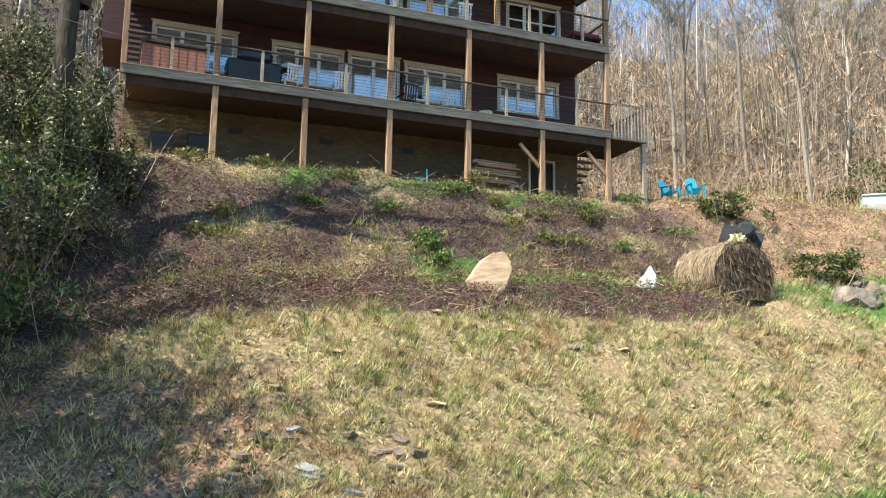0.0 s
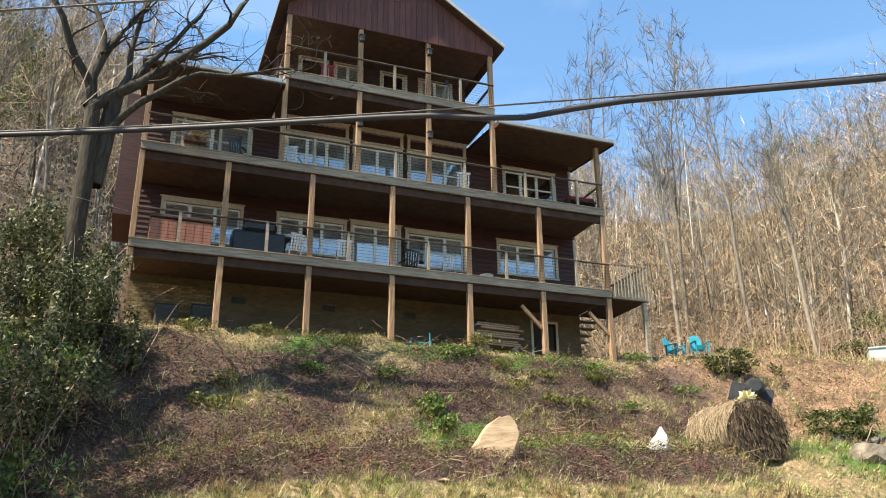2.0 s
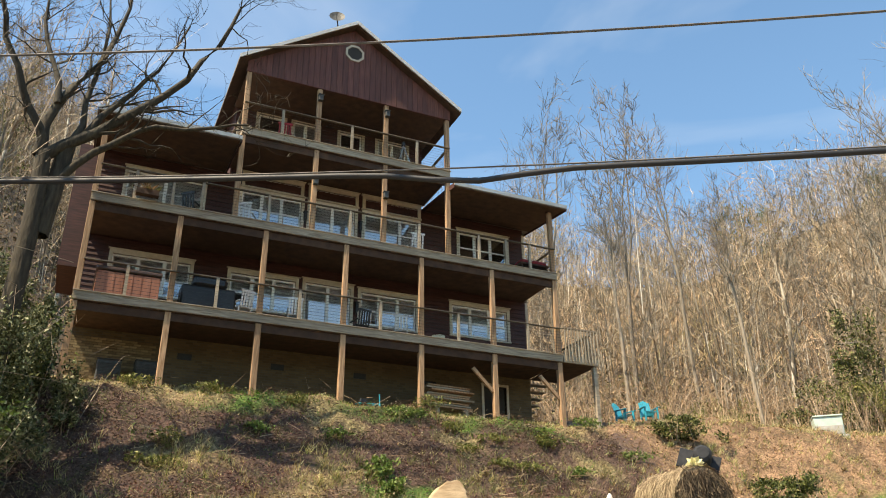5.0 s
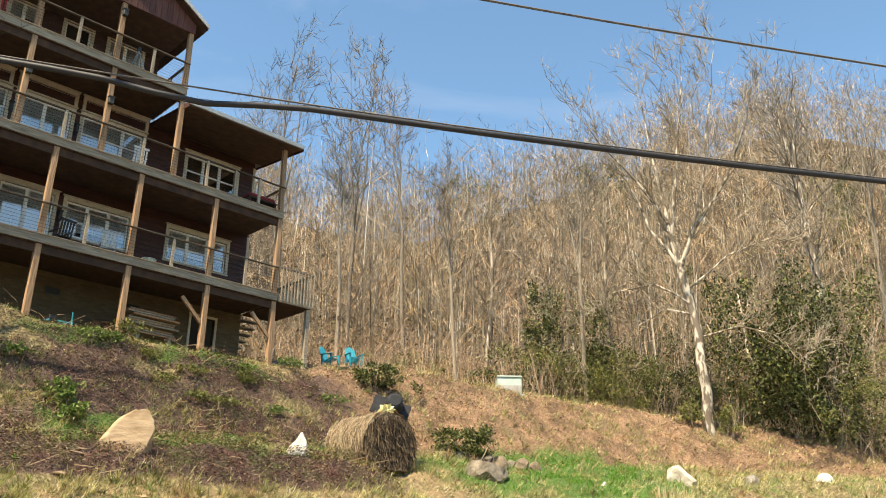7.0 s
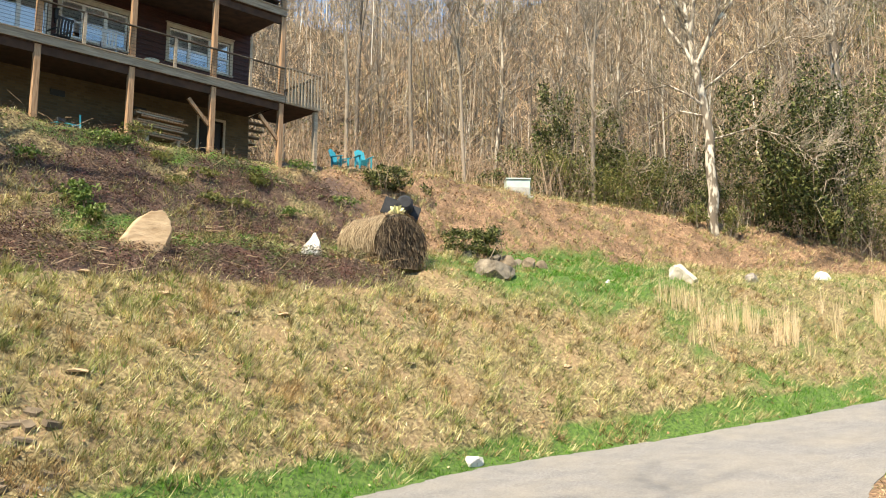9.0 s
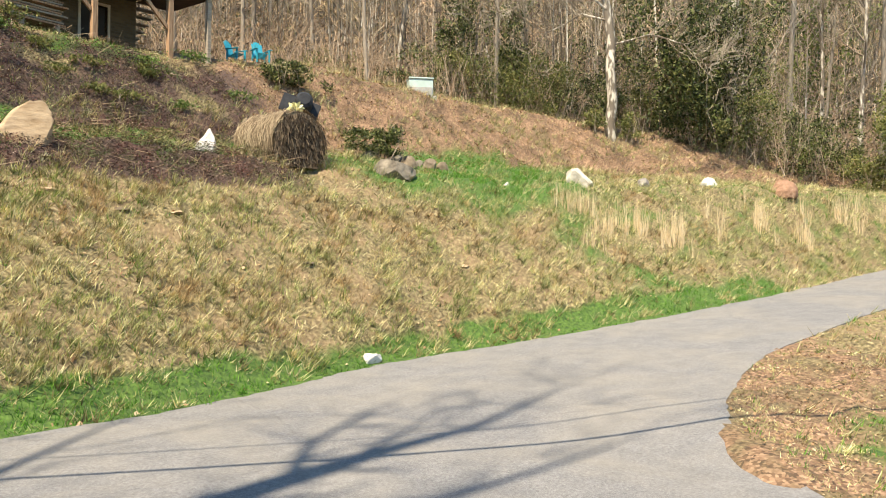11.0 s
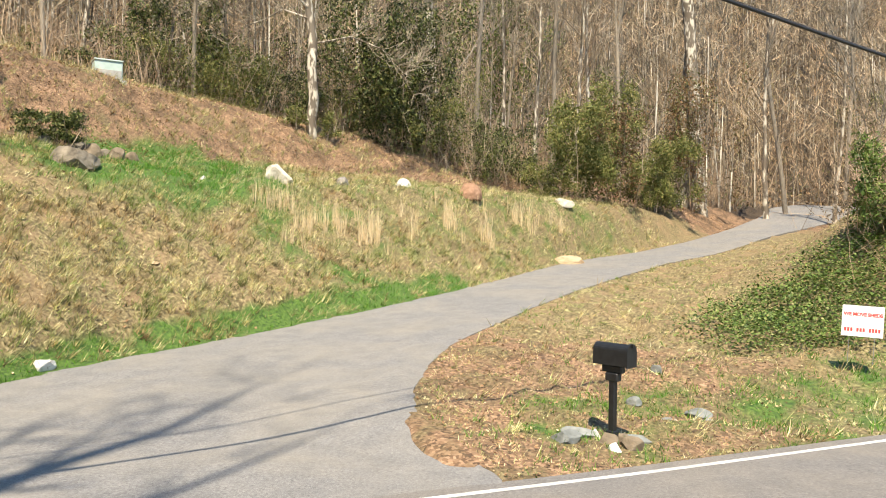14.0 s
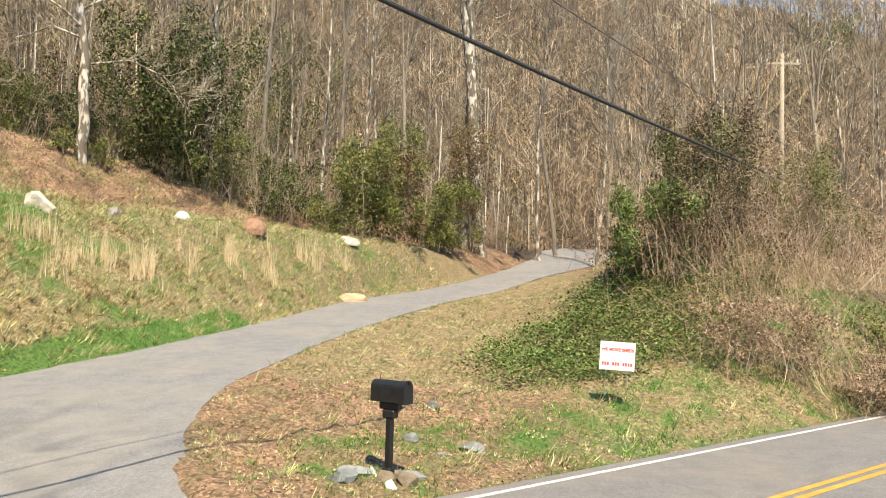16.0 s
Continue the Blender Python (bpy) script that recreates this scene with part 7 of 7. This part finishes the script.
shrub(601, polar(67.5, 38.5), (4.0, 3.0, 7.5), M_EVERGREEN, "dense dark evergreen shrub at the wood's edge", 7000, 0.08)
shrub(602, polar(70.5, 39.5), (2.4, 2.0, 4.6), M_EVERGREEN, "dense dark evergreen shrub at the wood's edge", 4500, 0.08)
shrub(603, polar(82.5, 41.0), (5.0, 3.0, 5.5), M_OLIVE, "olive-green evergreen shrub beside the clearing", 15000, 0.075)
shrub(604, polar(89.3, 51.0), (3.6, 2.8, 9.0), M_RUST, "tall shrub hung with rusty leaves", 6500, 0.075)
shrub(605, polar(87.6, 46.0), (3.0, 2.2, 4.6), M_OLIVE, "olive-green evergreen shrub beside the clearing", 9000, 0.075)
shrub(616, polar(84.6, 43.0), (3.0, 2.2, 6.0), M_RUST, "rust-brown tangled shrub at the wood's edge", 4500, 0.075)
shrub(606, polar(55.0, 41.0), (5.5, 3.0, 3.5), M_EVERGREEN, "olive-green evergreen shrub at the wood's edge", 5000, 0.065)
shrub(607, polar(60.0, 42.0), (5.5, 3.0, 4.2), M_EVERGREEN, "olive-green evergreen shrub at the wood's edge", 6000, 0.065)
shrub(608, polar(76.0, 42.0), (3.0, 2.0, 3.0), M_EVERGREEN, "olive-green evergreen shrub at the wood's edge", 4500, 0.065)
shrub(609, polar(-6.2, 20.6), (2.0, 1.8, 3.6), M_BUSH, "large grey-green shrub beside the old tree", 6500, 0.05, 12)
shrub(610, polar(-3.8, 19.5), (1.4, 1.4, 3.0), M_EVERGREEN, "large evergreen shrub beside the old tree", 5000, 0.05)
shrub(645, polar(-4.5, 18.0), (1.1, 1.2, 4.0), M_BUSH, "tangled grey-green bush round the old tree", 9000, 0.045, 14)
shrub(646, polar(-2.2, 20.4), (0.6, 0.8, 2.4), M_BUSH, "tangled grey-green bush beside the house corner", 5000, 0.045, 10)
shrub(647, polar(-0.2, 19.6), (0.5, 0.6, 1.3), M_BUSH, "tangled grey-green bush beside the house corner", 2500, 0.04, 20)
shrub(611, polar(-9.5, 16.0), (2.0, 2.0, 3.2), M_VINE, "leafy green thicket below the old tree", 4500, 0.05, 40)
# unseen evergreens, added only to throw shade over the bank's lower left
for k, (x, y, w, h) in enumerate(((-8.0, 11.8, 2.8, 17.0), (-8.6, 9.9, 2.6, 17.5), (-8.6, 14.6, 2.4, 13.0), (-5.4, 12.2, 1.9, 15.0), (-5.6, 14.6, 1.8, 14.0))):
    shrub(640 + k, (x, y), (w, w, h), M_EVERGREEN, "unseen tall evergreen added to shade the lower bank", 10500 if x < -7 else 2600, 0.1, 20, "evergreen_tree")
shrub(612, polar(47.3, 25.6), (1.6, 0.9, 1.0), M_EVERGREEN, "low evergreen bush on the stony bank", 4500, 0.045)
shrub(613, polar(40.8, 27.0), (1.3, 0.9, 0.9), M_EVERGREEN, "low evergreen bush below the chairs", 2800, 0.045)
shrub(618, (32.5, 15.5), (0.9, 0.7, 1.3), M_OLIVE, "olive ivy and brush round the sycamore's foot", 1500, 0.05, 30)
shrub(619, (31.4, 16.6), (0.7, 0.6, 0.9), M_OLIVE, "olive ivy and brush round the sycamore's foot", 900, 0.05, 20)
shrub(614, polar(20.5, 19.6), (0.45, 0.45, 0.7), M_VINE, "bright green weed clump on the ivy bank", 700, 0.05, 4)
shrub(615, polar(21.5, 18.9), (0.35, 0.35, 0.5), M_VINE, "bright green weed clump on the ivy bank", 500, 0.05, 4)
for k, (az, d) in enumerate(((28.5, 22.4), (30.5, 22.0), (9.0, 21.2), (14.5, 21.0), (4.0, 20.8), (33, 21.5))):
    shrub(620 + k, polar(az, d), (0.7, 0.4, 0.3), M_OLIVE, "low green weeds along the bank top", 350, 0.04, 4)

weeds = random.Random(23)
for k in range(16):
    shrub(800 + k, (weeds.uniform(1.5, 15.5), weeds.uniform(18.6, 20.8)), (weeds.uniform(0.3, 0.8), 0.35, weeds.uniform(0.25, 0.5)), (M_VINE, M_OLIVE)[k % 2], "green weed clump sprouting from the brown ivy", 320, 0.04, 3)
for k, (az, d, w, h) in enumerate(((-10, 16.8, 1.6, 3.0), (-13, 16.5, 2.0, 3.8), (-17, 15.5, 2.2, 4.6), (-6.8, 20.8, 1.4, 3.4), (-20, 17.0, 2.6, 6.0), (-13, 18.0, 2.6, 5.6), (-26, 15.0, 3.0, 6.5))):
    shrub(660 + k, polar(az, d), (w, w, h), M_BUSH, "tall tangled grey-green thicket beside the bank", 5000, 0.055, 16)
for k, (az, d, w, h) in enumerate(((48.0, 42, 4.0, 3.0), (52.0, 44, 4.0, 4.5), (57.5, 40, 3.5, 2.6), (62.5, 45, 4.5, 5.0), (66.0, 41, 3.0, 2.4), (73.5, 44, 4.0, 5.0), (79.0, 43, 3.0, 3.6), (86.0, 45, 2.5, 3.0), (44.0, 40, 3.0, 2.2), (50.0, 38.5, 3.0, 2.6), (54.0, 38.5, 3.4, 3.4), (58.5, 38.0, 3.0, 3.0), (61.5, 39.0, 3.2, 4.2), (65.0, 40.5, 3.0, 5.0), (72.5, 40.0, 3.0, 3.4), (75.5, 40.5, 3.2, 4.0), (80.0, 40.0, 2.6, 2.4))):
    shrub(680 + k, polar(az, d), (w, w * 0.7, h * (0.6 + 0.4 * (k % 3) / 2)), (M_EVERGREEN, M_OLIVE, M_OLIVE)[k % 3], "olive-green tangle of honeysuckle at the wood's edge", 3600, 0.055, 40)

M_BRUSHLEAF = scattered("dark_brush_leaf", [(0.0, (0.05, 0.035, 0.022)), (0.6, (0.15, 0.105, 0.062)), (0.9, (0.3, 0.22, 0.14)), (1.0, (0.11, 0.13, 0.04))], 0.8, 0.15)
M_TANLEAF = scattered("dry_tan_leaf", [(0.0, (0.14, 0.09, 0.055)), (0.6, (0.34, 0.235, 0.15)), (1.0, (0.52, 0.4, 0.27))], 0.8, 0.15)

for k, (az, d, h, w) in enumerate(((75.5, 62, 13, 4.5), (63.0, 68, 9, 4.5), (47.5, 118, 11, 5), (57.0, 104, 11, 5), (55.0, 66, 7, 4), (73.0, 96, 12, 5), (2.0, 62, 12, 4.5), (-8.0, 58, 10, 4.5), (84.0, 76, 10, 4.5), (101.0, 92, 11, 5), (112.5, 96, 12, 5), (78.5, 88, 12, 5))):
    shrub(760 + k, polar(az, d), (w, w, h), M_PINE, "green pine standing among the bare woods", 4200, 0.13, 12, "pine_tree")
for k, (az, d, h, w) in enumerate(((69.6, 39.4, 9.0, 2.2), (71.4, 39.8, 8.0, 2.0), (68.2, 39.0, 5.5, 2.2), (52.9, 39.5, 6.5, 1.6), (56.6, 40.0, 6.0, 1.6))):
    shrub(780 + k, polar(az, d), (w, w, h), M_EVERGREEN, "slender tree clad in dark evergreen ivy", 4500, 0.075, 26, "ivy_clad_tree")

# bank of brush and vines beside the road
for k, (az, d, w, h) in enumerate(((104.5, 23.5, 2.2, 4.2), (107.5, 25.5, 2.4, 4.6), (110.5, 24.0, 2.2, 3.6), (113.5, 27.0, 2.6, 4.0), (117, 30.0, 3.0, 4.5), (103.5, 28.5, 2.4, 4.0), (120, 26.0, 2.4, 3.0), (109, 20.5, 1.6, 2.0), (112, 20.5, 1.8, 2.0), (115.5, 21.0, 1.8, 1.8), (119, 21.5, 2.0, 2.0), (107.5, 22.0, 1.8, 2.6))):
    x, y = polar(az, d)
    t = thing("thicket", x, y, ground1(x, y), 0, "tall dry brush of canes on the road bank", "brush", "brush on the road bank")
    tagged(part("brushwood", cane_mesh(700 + k, 340, h * 0.8, w * 0.6, 0.006, 0.26), (M_CANE, M_TWIG)[k % 3 == 1], t), kind="stuff")
    if k % 3 != 2:
        o = new("foliage", quads("foliage", leaf_cloud(720 + k, 6000, (w * 1.2, w * 1.2, h * 0.75), leaf=0.035), (M_BRUSHLEAF, M_TANLEAF)[k % 2]))
        o.parent = t
shrub(732, polar(105.4, 24.5), (2.4, 1.8, 4.6), M_BRUSHLEAF, "dark tangled bush on the road bank", 14000, 0.04)
shrub(733, polar(104.6, 24.0), (2.2, 1.6, 4.4), M_EVERGREEN, "dark tangled bush on the road bank", 7000, 0.04)
shrub(734, polar(111.0, 26.5), (2.4, 1.8, 3.6), M_OLIVE, "green honeysuckle bush on the road bank", 8000, 0.04)
shrub(735, polar(116.0, 23.5), (2.2, 1.6, 1.8), M_OLIVE, "green honeysuckle bush on the road bank", 2500, 0.045)
shrub(731, polar(102.0, 23.5), (1.6, 1.4, 2.6), M_VINE, "bush covered with bright green vine leaves", 6000, 0.055)

# ---- ground cover ----


def spots(seed, n, x0, x1, y0, y1, keep):
    r = np.random.RandomState(seed)
    x, y = r.uniform(x0, x1, n), r.uniform(y0, y1, n)
    m = keep(x, y, r)
    return x[m], y[m], r


def off_paving(x, y, gap=0.06):
    d = sample(RASTER_D, x, y)
    rd, j = nearest(x, y, RL)
    north = (x - RL[j, 0]) * RN[j, 0] + (y - RL[j, 1]) * RN[j, 1]
    return (d > gap) & (north > 0.3 + gap)


def blades(x, y, r, tall, wide, lean, clump, droop=0.0):
    """Single bent blades, several from each spot."""
    x, y = np.repeat(x, clump), np.repeat(y, clump)
    n = len(x)
    x, y = x + r.normal(0, 0.035, n), y + r.normal(0, 0.035, n)
    z = sample(RASTER_Z, x, y) - 0.01
    h = tall * r.uniform(0.45, 1.15, n)
    a = r.uniform(0, 6.2832, n)
    w = wide * r.uniform(0.7, 1.3, n)
    b = r.uniform(0, 6.2832, n)
    down = -1.57 + r.normal(0, 0.8, n)
    b = np.where(r.uniform(0, 1, n) < droop, down, b)
    ln = h * lean * r.uniform(0.3, 1.3, n)
    ox, oy = np.cos(b) * ln, np.sin(b) * ln
    wx, wy = np.cos(a) * w, np.sin(a) * w
    p0 = np.stack([x - wx, y - wy, z], -1)
    p1 = np.stack([x + wx, y + wy, z], -1)
    tip = h / np.sqrt(1 + (ln / h) ** 2)
    ox, oy = ox * tip / h, oy * tip / h
    p2 = np.stack([x + ox, y + oy, z + tip], -1)
    return np.stack([p0, p1, p2], 1)


def litter(x, y, r, size, lift=0.02):
    n = len(x)
    z = sample(RASTER_Z, x, y) + r.uniform(0.0, lift, n)
    a = r.uniform(0, 6.2832, n)
    s = size * r.uniform(0.6, 1.4, n)
    t1, t2 = r.normal(0, 0.35, n), r.normal(0, 0.35, n)
    ca, sa = np.cos(a) * s, np.sin(a) * s
    return np.stack([np.stack([x - ca, y - sa, z - t1 * s], -1), np.stack([x + sa * 0.6, y - ca * 0.6, z - t2 * s], -1), np.stack([x + ca, y + sa, z + t1 * s], -1), np.stack([x - sa * 0.6, y + ca * 0.6, z + t2 * s], -1)], 1)


def cover(name, corners, mat, label, category):
    return tagged(new(name, quads(name, corners, mat)), label, category, kind="stuff")


def in_grass(x, y, r):
    g, leaf, ivy = zones(x, y)
    foot, rim = np.interp(x, PX, FOOT[0]), np.interp(x, PX, RIM[0])
    far = np.hypot(x, y) / 18
    tuft = 0.5 + 0.5 * np.sin(9.1 * x + 2.0 * np.sin(4.3 * y)) * np.sin(7.3 * y + 2.2 * np.sin(5.1 * x))
    return off_paving(x, y) & (y < 23.4) & (r.uniform(0, 1, len(x)) < (0.55 + 0.75 * tuft) * (1 - 0.75 * leaf) * (1 - 0.96 * ivy) * (1 - 0.85 * g) / np.maximum(far, 0.6) ** 1.3)


def islet(x, y):
    return y < 10.5 - 0.25 * x


# a low thatch, then long blades that droop downhill in tufts
x, y, r = spots(1, 190000, -6, 42, -12, 23, in_grass)
low = islet(x, y)
thatch = [blades(x[~low], y[~low], r, 0.16, 0.009, 1.5, 3, 0.55), blades(x[low], y[low], r, 0.08, 0.006, 1.5, 5, 0.2)]
x, y, r = spots(11, 90000, -6, 42, -12, 23, lambda x, y, r: in_grass(x, y, r) & ((y < 19.3) | (x > 16)) & (~islet(x, y) | (r.uniform(0, 1, len(x)) < 0.04)) & (np.sin(2.1 * x + 1.7 * np.sin(1.3 * y)) * np.sin(1.9 * y + 1.1 * np.sin(1.7 * x)) > -0.8 + 0.8 * r.uniform(0, 1, len(x))))
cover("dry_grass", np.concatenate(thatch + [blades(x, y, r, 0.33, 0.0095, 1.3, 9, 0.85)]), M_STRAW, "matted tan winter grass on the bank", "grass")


def in_green(x, y, r):
    g, leaf, ivy = zones(x, y)
    n = 0.5 + 0.5 * np.sin(1.7 * x + 1.3 * np.sin(2.2 * y)) * np.sin(2.6 * y + 0.9 * x)
    g = g * (0.35 + 0.9 * n)
    return off_paving(x, y, 0.02) & (r.uniform(0, 1, len(x)) < np.maximum(g, 0.2 * n * n * (1 - leaf)) ** 1.2)


x, y, r = spots(2, 115000, 0, 36, -10, 21, in_green)
cover("green_grass", blades(x, y, r, 0.16, 0.007, 0.8, 4), M_GREEN, "fresh green spring grass", "grass")


r = np.random.RandomState(3)
CLUMPS = ((20.65, 11.7, 9), (21.0, 11.35, 8), (20.9, 10.65, 12), (21.5, 10.2, 9), (21.9, 9.9, 12), (22.0, 9.3, 8), (22.4, 9.05, 12), (22.9, 9.4, 6), (26.5, 7.9, 12), (27.0, 8.3, 7), (27.6, 7.0, 14), (30.3, 6.6, 12), (30.8, 6.2, 8), (32.8, 5.5, 12), (28.6, 7.4, 5), (24.4, 8.6, 5), (25.2, 9.2, 4), (31.6, 6.3, 6), (19.8, 10.4, 3))
x = np.concatenate([cx + r.normal(0, 0.15, n) for cx, cy, n in CLUMPS])
y = np.concatenate([cy + r.normal(0, 0.15, n) for cx, cy, n in CLUMPS])
cover("tall_dry_grass", blades(x, y, r, 0.92, 0.0056, 0.16, 9), M_TALLSTRAW, "upright clumps of golden dry grass", "grass")


def in_leaf(x, y, r):
    g, leaf, ivy = zones(x, y)
    return off_paving(x, y) & (r.uniform(0, 1, len(x)) < np.maximum(leaf, 0.02 + 0.3 * np.clip(np.sin(1.3 * x + 1.9 * np.sin(0.9 * y)) * np.sin(1.5 * y + 1.3 * np.sin(1.1 * x)), 0, 1) ** 2) / np.maximum(np.hypot(x, y) / 25, 0.7))


x, y, r = spots(4, 260000, -6, 55, -10, 30, in_leaf)
cover("fallen_leaves", litter(x, y, r, np.where(islet(x, y), 0.021, 0.034), 0.05), M_LEAF, "brown fallen leaves over the bank and yard", "leaves")


def in_ivy(x, y, r):
    g, leaf, ivy = zones(x, y)
    return off_paving(x, y) & (r.uniform(0, 1, len(x)) < ivy)


x, y, r = spots(5, 600000, -9, 15, 10, 22, in_ivy)
cover("brown_ivy", litter(x, y, r, 0.025, 0.22)[:, :3], M_IVY, "dark red-brown winter ivy on the slope", "ivy")


r = np.random.RandomState(8)   # dead stems lying in the ivy
n = 700
x, y = r.uniform(-4, 16, n), r.uniform(15, 21, n)
z = sample(RASTER_Z, x, y) + r.uniform(0.05, 0.3, n)
a, ln, w = r.uniform(0, 6.28, n), r.uniform(0.15, 0.6, n), 0.006
p = np.stack([x, y, z], -1)
q = p + np.stack([ln * np.cos(a), ln * np.sin(a), r.normal(0.05, 0.15, n)], -1)
up = np.array([0, 0, w])
cover("dead_stems", np.stack([p - up, p + up, q + up * 0.5, q - up * 0.5], 1), M_CANE, "pale dead stems lying over the ivy", "twigs")


def in_vine(x, y, r):
    q = ((0.69 * (x - 21.6) - 0.72 * (y + 4.4)) / 5.2) ** 2 + ((0.72 * (x - 21.6) + 0.69 * (y + 4.4)) / 2.4) ** 2 + 0.25 * np.sin(2.3 * x) * np.sin(1.9 * y)
    return off_paving(x, y, 0.6) & (r.uniform(0, 1, len(x)) < np.clip(2.2 - 1.6 * q, 0, 1))


x, y, r = spots(6, 230000, 15, 34, -14, 1, in_vine)
cover("green_vines", litter(x, y, r, 0.034, 0.4), M_VINE, "thick mat of green vines on the mound", "vines")
